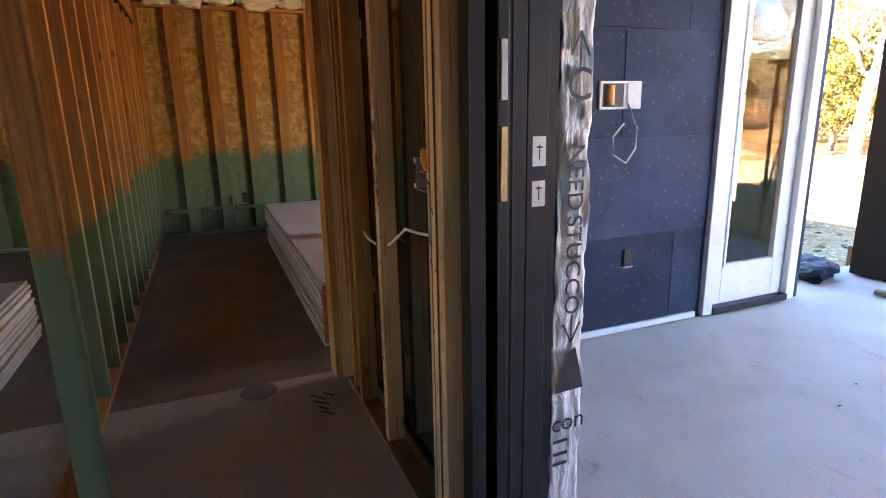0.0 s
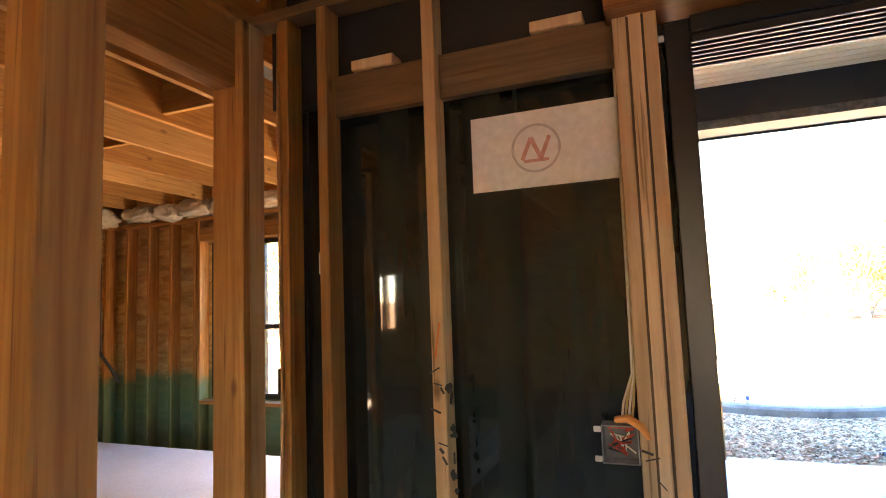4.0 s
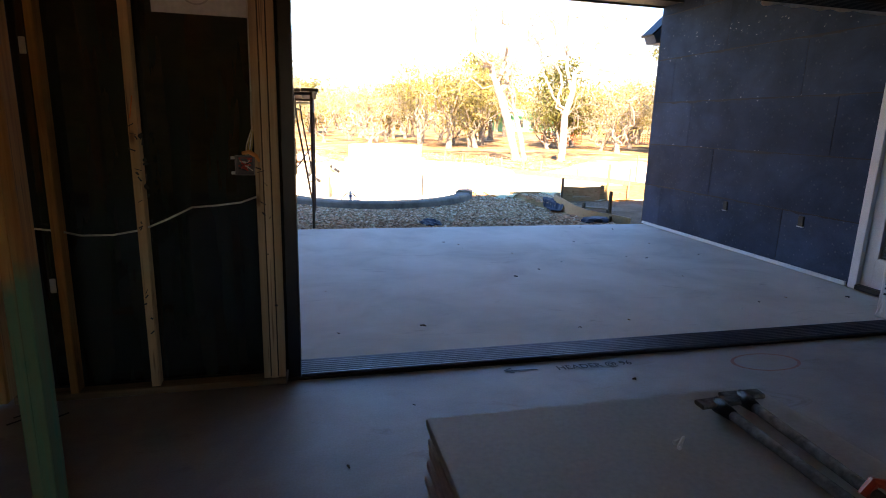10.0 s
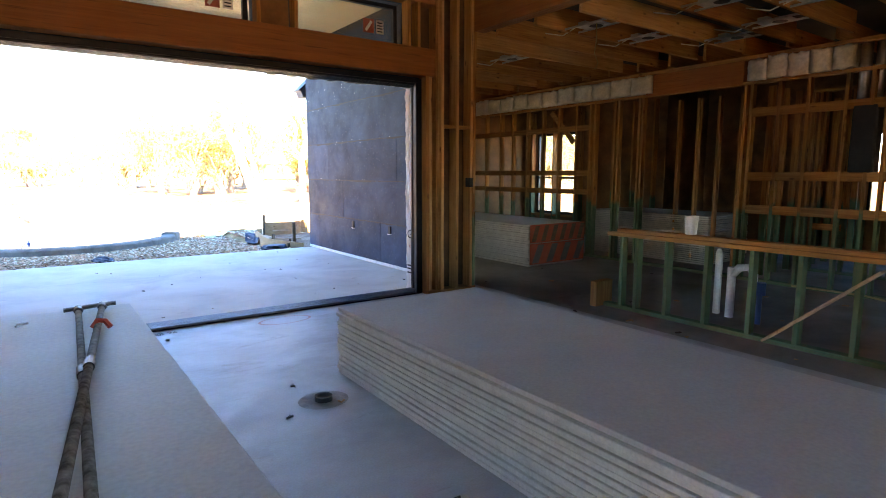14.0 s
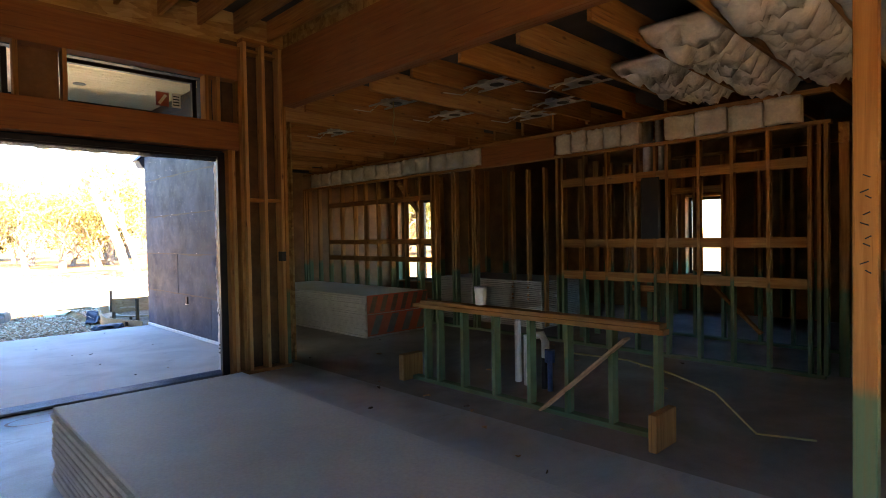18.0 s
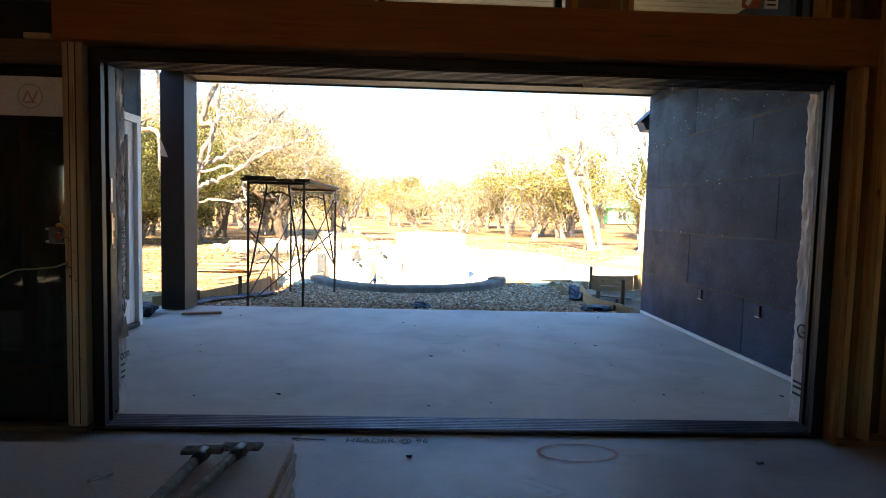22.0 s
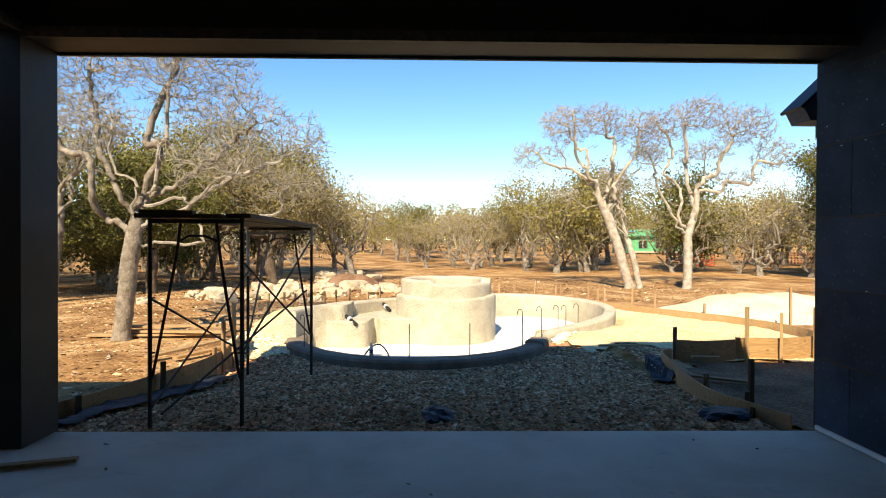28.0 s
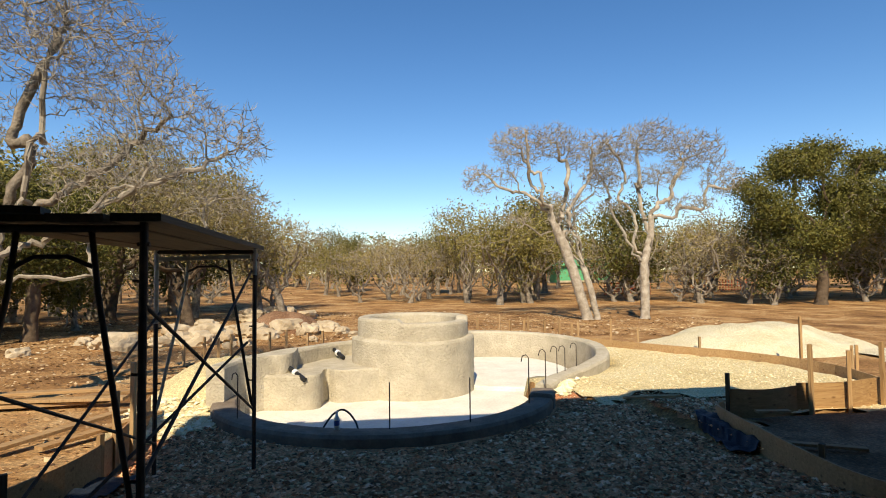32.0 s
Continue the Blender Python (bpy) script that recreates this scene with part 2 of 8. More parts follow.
STEEL_G = noisy_mat("galvanised_steel", (0.45, 0.46, 0.47), (0.62, 0.63, 0.64), 9, 0.35, 0.9, 0.05, 60)
RUST = noisy_mat("rusty_scaffold_steel", (0.035, 0.024, 0.02), (0.085, 0.045, 0.03), 12, 0.7, 0.3, 0.2, 80)
RUST_PALE = noisy_mat("paint_flaked_steel", (0.35, 0.3, 0.24), (0.52, 0.46, 0.38), 12, 0.7, 0.1, 0.2, 80)
REBAR = noisy_mat("rebar_steel", (0.06, 0.05, 0.045), (0.12, 0.09, 0.07), 20, 0.7, 0.4, 0.2, 90)
BRASS = noisy_mat("brass_keeper", (0.6, 0.42, 0.2), (0.75, 0.55, 0.3), 20, 0.35, 0.9, 0.03, 90)
WHITE = noisy_mat("white_paint", (0.74, 0.74, 0.72), (0.82, 0.82, 0.8), 3, 0.45, 0, 0.03, 80)
PVC = noisy_mat("white_plastic", (0.72, 0.72, 0.7), (0.8, 0.8, 0.78), 5, 0.4, 0, 0.03, 80)
BLUE_P = noisy_mat("blue_plastic", (0.03, 0.09, 0.25), (0.05, 0.13, 0.33), 5, 0.45, 0, 0.03, 80)
BLACK_P = noisy_mat("black_plastic", (0.012, 0.012, 0.012), (0.025, 0.025, 0.025), 6, 0.5, 0, 0.05, 60)
RED_P = noisy_mat("red_wire", (0.45, 0.03, 0.015), (0.6, 0.06, 0.03), 8, 0.45, 0, 0.03, 60)
ORANGE_P = noisy_mat("orange_connector", (0.7, 0.25, 0.06), (0.85, 0.36, 0.12), 8, 0.5, 0, 0.03, 60)
CABLE_W = noisy_mat("white_cable", (0.62, 0.58, 0.5), (0.74, 0.7, 0.62), 9, 0.45, 0, 0.03, 60)
CABLE_Y = noisy_mat("yellow_cable", (0.36, 0.27, 0.10), (0.5, 0.4, 0.17), 9, 0.45, 0, 0.03, 60)
INK = noisy_mat("marker_ink", (0.02, 0.02, 0.02), (0.03, 0.03, 0.03), 9, 0.6, 0, 0.0, 60)
RED_INK = noisy_mat("faded_red_ink", (0.56, 0.24, 0.19), (0.66, 0.38, 0.32), 30, 0.7, 0, 0.0, 60)
PINK_CHALK = noisy_mat("red_chalk", (0.42, 0.2, 0.17), (0.5, 0.28, 0.25), 30, 0.9, 0, 0.0, 60)
PAPER = noisy_mat("white_paper", (0.68, 0.66, 0.63), (0.78, 0.76, 0.73), 4, 0.8, 0, 0.05, 40)
BATT = noisy_mat("fibreglass_batt", (0.70, 0.61, 0.46), (0.84, 0.77, 0.62), 7, 0.95, 0, 0.35, 30, 0.1, 0.012)
LEAFROCK = noisy_mat("limestone", (0.34, 0.255, 0.165), (0.58, 0.48, 0.35), 1.6, 0.95, 0, 0.6, 12, 0.2, 0.05, (0.70, 0.62, 0.50))
TARP = noisy_mat("blue_plastic_sheet", (0.006, 0.010, 0.018), (0.018, 0.030, 0.05), 6, 0.6, 0, 0.6, 18, 0.3, 0.03)
CARD = noisy_mat("gypsum_face_paper", (0.43, 0.405, 0.365), (0.52, 0.49, 0.45), 1.5, 0.62, 0, 0.03, 60, 0.5)
CARD_EDGE = noisy_mat("gypsum_edge", (0.50, 0.47, 0.42), (0.62, 0.59, 0.54), 10, 0.9, 0, 0.2, 70)
# dark tone that carries the shade between boards, used for wrap stripes too
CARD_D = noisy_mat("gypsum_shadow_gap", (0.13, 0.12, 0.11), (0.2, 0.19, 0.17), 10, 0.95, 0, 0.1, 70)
ORANGE_CARD = noisy_mat("orange_end_wrap", (0.50, 0.085, 0.03), (0.60, 0.13, 0.05), 3, 0.7, 0, 0.05, 60)


def osb_mat(name, green):
    """Strand board: flat chips in many directions, green treatment on its foot."""
    m, nt, b = mat_nodes(name, 0.8, spec=0.25)
    p = world_pos(nt)
    cols = []
    for sc in ((4, 26, 9), (4, 9, 26), (4, 18, 18)):
        v = nt.nodes.new("ShaderNodeTexVoronoi")
        v.inputs["Scale"].default_value = 1.0
        v.inputs["Randomness"].default_value = 1.0
        dn = noise_tex(nt, p, 5, 2)
        vec = nt.nodes.new("ShaderNodeVectorMath")
        vec.operation = "ADD"
        nt.links.new(world_pos(nt, sc), vec.inputs[0])
        nt.links.new(dn, vec.inputs[1])
        nt.links.new(vec.outputs[0], v.inputs["Vector"])
        cols.append(v.outputs["Color"])
    mixc = mix(nt, 0.5, mix(nt, 0.5, cols[0], cols[1]), cols[2])
    sep = nt.nodes.new("ShaderNodeSeparateColor")
    nt.links.new(mixc, sep.inputs[0])
    base = ramp(nt, sep.outputs[0], [(0.2, (0.32, 0.165, 0.055)), (0.5, (0.45, 0.255, 0.095)), (0.8, (0.58, 0.37, 0.16))])
    if green:
        sx = nt.nodes.new("ShaderNodeSeparateXYZ")
        g = nt.nodes.new("ShaderNodeNewGeometry")
        nt.links.new(g.outputs["Position"], sx.inputs[0])
        z = math_node(nt, "ADD", sx.outputs[2], math_node(nt, "MULTIPLY", math_node(nt, "SUBTRACT", noise_tex(nt, p, 3, 4), 0.5), 0.4))
        mask = ramp(nt, math_node(nt, "DIVIDE", z, 2.0), [(0.47, (1, 1, 1)), (0.54, (0, 0, 0))])
        base = mix(nt, math_node(nt, "MULTIPLY", mask, 0.8), base, (0.03, 0.17, 0.105))
    nt.links.new(base, b.inputs["Base Color"])
    bump(nt, b, sep.outputs[1], 0.2, 0.003)
    return m


OSB = osb_mat("strand_board", True)
OSB_P = osb_mat("strand_board_plain", False)
# brown kept dark so the dimness behind the studs is in the colour
OSB_D = noisy_mat("shade_brown_sheathing", (0.17, 0.08, 0.032), (0.29, 0.145, 0.06), 3, 0.9, 0, 0.2, 30)


# still darker brown, with the shade of the stud recess in its colour
SHEATH_DK = noisy_mat("recess_shade_sheathing", (0.075, 0.036, 0.016), (0.15, 0.075, 0.032), 4, 0.9, 0, 0.2, 30)


def lath_mat(name, vary=False):
    """Black wire lath over building paper: fine diagonal mesh, lap lines, the sky's bluish sheen put into the colour.
    """
    m, nt, b = mat_nodes(name, 0.5, 0.0, 0.05)
    p = world_pos(nt)
    cl = noise_tex(nt, p, 1.6, 5, 0.6, 0.4)
    base = ramp(nt, cl, [(0.3, (0.0165, 0.029, 0.0475)), (0.7, (0.040, 0.069, 0.112))])
    w1 = nt.nodes.new("ShaderNodeTexVoronoi")
    w1.feature = "DISTANCE_TO_EDGE"
    w1.inputs["Scale"].default_value = 1.0
    w1.inputs["Randomness"].default_value = 0.15
    nt.links.new(world_pos(nt, (7, 55, 105)), w1.inputs["Vector"])
    wire = ramp(nt, w1.outputs["Distance"], [(0.05, (1, 1, 1)), (0.22, (0, 0, 0))])
    base = mix(nt, math_node(nt, "MULTIPLY", wire, 0.14), base, (0.085, 0.13, 0.185))
    spots = nt.nodes.new("ShaderNodeTexVoronoi")
    spots.inputs["Scale"].default_value = 15.0
    nt.links.new(p, spots.inputs["Vector"])
    sp = ramp(nt, spots.outputs["Distance"], [(0.10, (1, 1, 1)), (0.2, (0, 0, 0))])
    base = mix(nt, math_node(nt, "MULTIPLY", sp, 0.25), base, (0.22, 0.24, 0.26))
    dust = ramp(nt, noise_tex(nt, world_pos(nt, (1, 1.3, 3.5)), 1.3, 6, 0.7, 0.8), [(0.42, (0, 0, 0)), (0.68, (0.8, 0.8, 0.8))])
    base = mix(nt, math_node(nt, "MULTIPLY", dust, 0.5), base, (0.031, 0.040, 0.051))
    if vary:
        base = mix(nt, 1.0, base, ramp(nt, random_value(nt), [(0.0, (0.72, 0.74, 0.78)), (0.5, (1, 1, 1)), (1.0, (1.3, 1.32, 1.36))]), "MULTIPLY")
    scuff = ramp(nt, noise_tex(nt, p, 3.1, 5, 0.65, 0.5), [(0.35, (0.36, 0.36, 0.36)), (0.7, (0.68, 0.68, 0.68))])
    nt.links.new(scuff, b.inputs["Roughness"])
    nt.links.new(base, b.inputs["Base Color"])
    bump(nt, b, wire, 0.15, 0.003)
    return m


LATH = lath_mat("wire_lath")
LATH_SHEET = lath_mat("lath_sheet", True)
FELT = noisy_mat("black_building_paper", (0.008, 0.008, 0.009), (0.02, 0.02, 0.022), 2, 0.6, 0, 0.3, 25)


def wrap_mat():
    m, nt, b = mat_nodes("house_wrap", 0.55, spec=0.4)
    p = world_pos(nt, (9, 9, 3))
    n = noise_tex(nt, p, 2.0, 5, 0.6, 1.5)
    nt.links.new(ramp(nt, n, [(0.3, (0.70, 0.66, 0.63)), (0.7, (0.83, 0.80, 0.78))]), b.inputs["Base Color"])
    bump(nt, b, n, 0.9, 0.02)
    return m


WRAP = wrap_mat()


def glass_mat(name, tint=(1, 1, 1), dark=0.0, rough=0.0):
    m = bpy.data.materials.new(name)
    m.use_nodes = True
    nt = m.node_tree
    nt.nodes.clear()
    out = nt.nodes.new("ShaderNodeOutputMaterial")
    tr = nt.nodes.new("ShaderNodeBsdfTransparent")
    tr.inputs[0].default_value = (*tint, 1)
    gl = nt.nodes.new("ShaderNodeBsdfGlossy")
    gl.inputs["Roughness"].default_value = rough
    lw = nt.nodes.new("ShaderNodeLayerWeight")
    lw.inputs[0].default_value = 0.5
    fr = math_node(nt, "ADD", math_node(nt, "MULTIPLY", math_node(nt, "POWER", lw.outputs["Facing"], 4.0), 0.6), 0.04)
    mx = nt.nodes.new("ShaderNodeMixShader")
    nt.links.new(fr, mx.inputs[0])
    nt.links.new(tr.outputs[0], mx.inputs[1])
    nt.links.new(gl.outputs[0], mx.inputs[2])
    nt.links.new(mx.outputs[0], out.inputs[0])
    return m


GLASS = glass_mat("window_glass", (0.88, 0.92, 0.9))
m_dark, nt_d, b_d = mat_nodes("dark_pocket_glass", 0.07, 0.0, 0.6)
nt_d.links.new(ramp(nt_d, noise_tex(nt_d, world_pos(nt_d, (4, 1, 0.4)), 2.0, 4), [(0.3, (0.010, 0.014, 0.013)), (0.7, (0.018, 0.024, 0.021))]), b_d.inputs["Base Color"])
nt_d.links.new(ramp(nt_d, noise_tex(nt_d, world_pos(nt_d), 2.0, 5), [(0.3, (0.025,) * 3), (0.7, (0.06,) * 3)]), b_d.inputs["Roughness"])
DARK_GLASS = m_dark


def ground_mat(name, cols, sc, litter, bump_d=0.04):
    m, nt, b = mat_nodes(name, 0.95, spec=0.15)
    p = world_pos(nt)
    big = noise_tex(nt, p, sc, 7, 0.65, 0.6)
    base = ramp(nt, big, [(0.3, cols[0]), (0.5, cols[1]), (0.72, cols[2])])
    v = nt.nodes.new("ShaderNodeTexVoronoi")
    v.inputs["Scale"].default_value = litter
    nt.links.new(p, v.inputs["Vector"])
    base = mix(nt, 0.55, base, ramp(nt, v.outputs["Distance"], [(0.0, (1.25, 1.2, 1.15)), (0.6, (0.6, 0.6, 0.6))]), "MULTIPLY")
    fine = noise_tex(nt, p, litter * 2.0, 5, 0.7)
    base = mix(nt, 0.6, base, ramp(nt, fine, [(0.33, (0.22, 0.2, 0.18)), (0.52, (0.95, 0.95, 0.95)), (0.68, (1.75, 1.75, 1.75))]), "MULTIPLY")
    nt.links.new(base, b.inputs["Base Color"])
    bump(nt, b, mix(nt, 0.5, v.outputs["Distance"], fine), 0.8, bump_d)
    return m


SOIL = ground_mat("leaf_littered_soil", ((0.14, 0.062, 0.026), (0.42, 0.225, 0.095), (0.72, 0.50, 0.27)), 0.6, 14)
GRAVEL = ground_mat("crushed_rock_and_leaves", ((0.36, 0.14, 0.068), (0.72, 0.32, 0.165), (0.86, 0.5, 0.3)), 1.1, 26, 0.03)
CALICHE = ground_mat("pale_caliche_gravel", ((0.66, 0.52, 0.28), (0.75, 0.62, 0.36), (0.8, 0.70, 0.46)), 0.6, 22, 0.015)
SAND = ground_mat("limestone_sand", ((0.64, 0.55, 0.36), (0.74, 0.66, 0.46), (0.8, 0.74, 0.56)), 1.2, 30, 0.02)
DIRT = ground_mat("dark_dirt", ((0.15, 0.075, 0.042), (0.25, 0.135, 0.08), (0.36, 0.22, 0.14)), 1.2, 18)
BARK = noisy_mat("pale_oak_bark", (0.25, 0.20, 0.15), (0.52, 0.46, 0.38), 5.0, 0.95, 0, 0.9, 26, 0.1, 0.03)
BARK_M = noisy_mat("grey_oak_bark", (0.12, 0.095, 0.07), (0.33, 0.28, 0.225), 6.0, 0.95, 0, 0.9, 26, 0.1, 0.03)
BARK_D = noisy_mat("dark_bark", (0.07, 0.05, 0.035), (0.16, 0.115, 0.08), 5.0, 0.95, 0, 0.9, 26, 0.1, 0.03)
TWIG = noisy_mat("grey_twig", (0.19, 0.157, 0.12), (0.385, 0.34, 0.28), 6.0, 0.95, 0, 0.1, 26, 0.1)


def leaf_mat(name, c1, c2, c3):
    m, nt, b = mat_nodes(name, 0.7, spec=0.25)
    g = nt.nodes.new("ShaderNodeNewGeometry")
    base = ramp(nt, g.outputs["Random Per Island"], [(0.1, c1), (0.5, c2), (0.95, c3)])
    rnd = ramp(nt, random_value(nt), [(0, (0.75, 0.75, 0.75)), (1, (1.15, 1.1, 1.0))])
    nt.links.new(mix(nt, 1.0, base, rnd, "MULTIPLY"), b.inputs["Base Color"])
    return m


LEAF_OLIVE = leaf_mat("olive_leaves", (0.125, 0.108, 0.03), (0.20, 0.172, 0.05), (0.30, 0.255, 0.085))
LEAF_TAN = leaf_mat("tan_oak_leaves", (0.18, 0.14, 0.052), (0.27, 0.212, 0.082), (0.38, 0.31, 0.14))
LEAF_CEDAR = leaf_mat("cedar_leaves", (0.068, 0.07, 0.014), (0.108, 0.106, 0.024), (0.175, 0.16, 0.042))
LEAF_BROWN = leaf_mat("dry_brown_leaves", (0.19, 0.145, 0.085), (0.30, 0.24, 0.15), (0.42, 0.35, 0.24))
GREEN_SHEATH = noisy_mat("green_sheathing", (0.06, 0.33, 0.16), (0.09, 0.42, 0.21), 1.2, 0.7)
BLUE_TARP = noisy_mat("blue_roof_tarp", (0.08, 0.2, 0.6), (0.12, 0.3, 0.75), 2, 0.5)
ORANGE_NET = noisy_mat("orange_net", (0.42, 0.07, 0.03), (0.55, 0.12, 0.05), 6, 0.7)


# ---------------------------------------------------------------- mesh helpers
def mesh_of(name, verts, faces, material=None, smooth=False):
    me = bpy.data.meshes.new(name)
    me.from_pydata(verts, [], faces)
    if material:
        me.materials.append(material)
    if smooth:
        me.polygons.foreach_set("use_smooth", [True] * len(me.polygons))
    me.update()
    return me


def part(name, data, material, parent=None, label="", smooth=False):
    """Links a bmesh or (verts, faces) as one mesh object under a thing or a part."""
    if isinstance(data, bmesh.types.BMesh):
        me = bpy.data.meshes.new(name)
        data.normal_update()
        data.to_mesh(me)
        data.free()
        me.materials.append(material)
        if smooth:
            me.polygons.foreach_set("use_smooth", [True] * len(me.polygons))
    elif isinstance(data, bpy.types.Mesh):
        me = data
    else:
        me = mesh_of(name, data[0], data[1], material, smooth)
    ob = new(name, me)
    if parent:
        ob.parent = parent
    if label:
        tagged(ob, label)
    return ob


def thing(name, label="", category="", group="", kind="", at=(0, 0, 0)):
    ob = new(name)
    ob.location = at
    ob.empty_display_size = 0.1
    return tagged(ob, label, category, group, kind)


def bm_box(bm, x0, x1, y0, y1, z0, z1, bev=0.0):
    m = Matrix.LocRotScale(((x0 + x1) / 2, (y0 + y1) / 2, (z0 + z1) / 2), None, (abs(x1 - x0), abs(y1 - y0), abs(z1 - z0)))
    r = bmesh.ops.create_cube(bm, size=1.0, matrix=m)
    if bev:
        es = list({e for v in r["verts"] for e in v.link_edges})
        bmesh.ops.bevel(bm, geom=es, offset=bev, segments=1, affect="EDGES", profile=0.5)
    return r["verts"]


def box(x0, x1, y0, y1, z0, z1, bev=0.004):
    bm = bmesh.new()
    bm_box(bm, x0, x1, y0, y1, z0, z1, bev)
    return bm


def stick(p0, p1, w, d, up=(0, 0, 1), ch=0.004, bow=0.0):
    """A sawn board from p0 to p1, w wide and d deep, with eased long edges and a slight bow: (verts, faces)."""
    p0, p1 = Vector(p0), Vector(p1)
    ax = (p1 - p0).normalized()
    u = Vector(up)
    if abs(ax.dot(u)) > 0.95:
        u = Vector((0, 1, 0))
    sx = u.cross(ax).normalized()
    sy = ax.cross(sx).normalized()
    a, b = w / 2, d / 2
    ring = [(a - ch, -b), (a, -b + ch), (a, b - ch), (a - ch, b), (-a + ch, b), (-a, b - ch), (-a, -b + ch), (-a + ch, -b)]
    ts = (0, 0.5, 1) if bow else (0, 1)
    vs, fs = [], []
    for t in ts:
        c = p0.lerp(p1, t) + sx * (bow if t == 0.5 else 0)
        vs += [c + sx * x + sy * y for x, y in ring]
    for r in range(len(ts) - 1):
        for i in range(8):
            j = (i + 1) % 8
            fs.append((r * 8 + i, r * 8 + j, r * 8 + 8 + j, r * 8 + 8 + i))
    n = (len(ts) - 1) * 8
    fs.append(tuple(range(7, -1, -1)))
    fs.append(tuple(range(n, n + 8)))
    return vs, fs


def tube(points, radii, sides=8, cap=True):
    """A round tube through points: (verts, faces)."""
    vs, fs = [], []
    pts = [Vector(p) for p in points]
    n = len(pts)
    if isinstance(radii, (int, float)):
        radii = [radii] * n
    ref = Vector((0.31, 0.17, 0.93)).normalized()
    for i, p in enumerate(pts):
        d = (pts[min(i + 1, n - 1)] - pts[max(i - 1, 0)])
        d = d.normalized() if d.length > 1e-9 else Vector((0, 0, 1))
        r = ref if abs(d.dot(ref)) < 0.97 else Vector((1, 0, 0))
        a = d.cross(r).normalized()
        b = d.cross(a)
        for k in range(sides):
            t = 2 * math.pi * k / sides
            vs.append(p + (a * math.cos(t) + b * math.sin(t)) * radii[i])
    for i in range(n - 1):
        for k in range(sides):
            l = (k + 1) % sides
            fs.append((i * sides + k, i * sides + l, (i + 1) * sides + l, (i + 1) * sides + k))
    if cap:
        fs.append(tuple(range(sides - 1, -1, -1)))
        fs.append(tuple(range((n - 1) * sides, n * sides)))
    return vs, fs


def join(*geos):
    vs, fs = [], []
    for v, f in geos:
        o = len(vs)
        vs += list(v)
        fs += [tuple(i + o for i in q) for q in f]
    return vs, fs


def slabs(name, boxes, material, kind="structure", label="", category=""):
    bm = bmesh.new()
    for b in boxes:
        bm_box(bm, *b)
    return tagged(part(name, bm, material), label, category, kind=kind)


def wall_y(x0, x1, y0, y1, z0, z1, holes):
    """A wall sheet that runs along y (between y0 and y1), with rectangular holes (ya, yb, za, zb): box list."""
    out, ys = [], y0
    for ya, yb, za, zb in sorted(holes):
        if ya > ys:
            out.append((x0, x1, ys, ya, z0, z1))
        if za > z0:
            out.append((x0, x1, ya, yb, z0, za))
        if zb < z1:
            out.append((x0, x1, ya, yb, zb, z1))
        ys = yb
    if ys < y1:
        out.append((x0, x1, ys, y1, z0, z1))
    return out


def wall_x(y0, y1, x0, x1, z0, z1, holes):
    return [(b[2], b[3], b[0], b[1], b[4], b[5]) for b in wall_y(y0, y1, x0, x1, z0, z1, holes)]


# ---------------------------------------------------------------- setting: slabs, outer walls, roofs
LX0, LX1 = -6.42, -1.62      # west wing
WS = -0.07                   # the pocket wall and the west rooms, from the plan's grid
RX0, RX1, RX2 = 5.53, 11.5, 13.0   # east wing and its deeper south part
PY = 5.08                    # outer edge of the patio slab
SOUTH = -9.0

slabs("floor", [(-1.75, 5.62, SOUTH, 0.0, -0.25, 0.0)], SLAB_IN, label="smooth grey concrete slab floor with scuffs and dust", category="floor")
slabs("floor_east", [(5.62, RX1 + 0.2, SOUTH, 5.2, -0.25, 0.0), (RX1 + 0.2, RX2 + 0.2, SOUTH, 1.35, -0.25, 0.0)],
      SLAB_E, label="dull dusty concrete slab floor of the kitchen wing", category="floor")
slabs("floor_west", [(LX0 - 0.2, -1.75, SOUTH, 3.4, -0.25, 0.0)], SLAB_W, label="dark brown concrete slab floor of the west rooms", category="floor")
slabs("patio", [(-2.0, 5.62, 0.0, PY, -0.30, -0.045)], SLAB_OUT, label="broom-finished pale concrete patio slab with smudges", category="patio")

# west wing: strand board outside, black lath towards the patio
WIN_L = (-5.02, -3.70, 0.74, 2.47)
# unseen opening, added only to let light into the west room
FILL_GAP_W = (-3.30, -2.0, 0.7, 2.47)
slabs("wall_west", [(LX0 - 0.15, LX0 - 0.1, SOUTH, 3.4, 0, 3.34)], OSB, label="strand board sheathing with green-treated foot", category="wall")
slabs("wall_north_west", wall_x(3.3, 3.4, LX0 - 0.1, LX1, 0, 3.34, [WIN_L, FILL_GAP_W]), OSB, label="strand board sheathing round a window opening", category="wall")
DOOR_L = (2.56, 3.52, -0.03, 2.56)
slabs("wall_patio_west", wall_y(LX1 - 0.012, LX1 + 0.02, 0.2, 3.62, -0.045, 3.95, [DOOR_L]), LATH,
      label="patio wall covered with black wire lath", category="wall")
slabs("wall_patio_west_inner", wall_y(LX1 - 0.03, LX1 - 0.0145, 0.24, 3.6, 0, 3.1, [DOOR_L]), OSB_P, label="inner strand board face of the patio wall", category="wall")
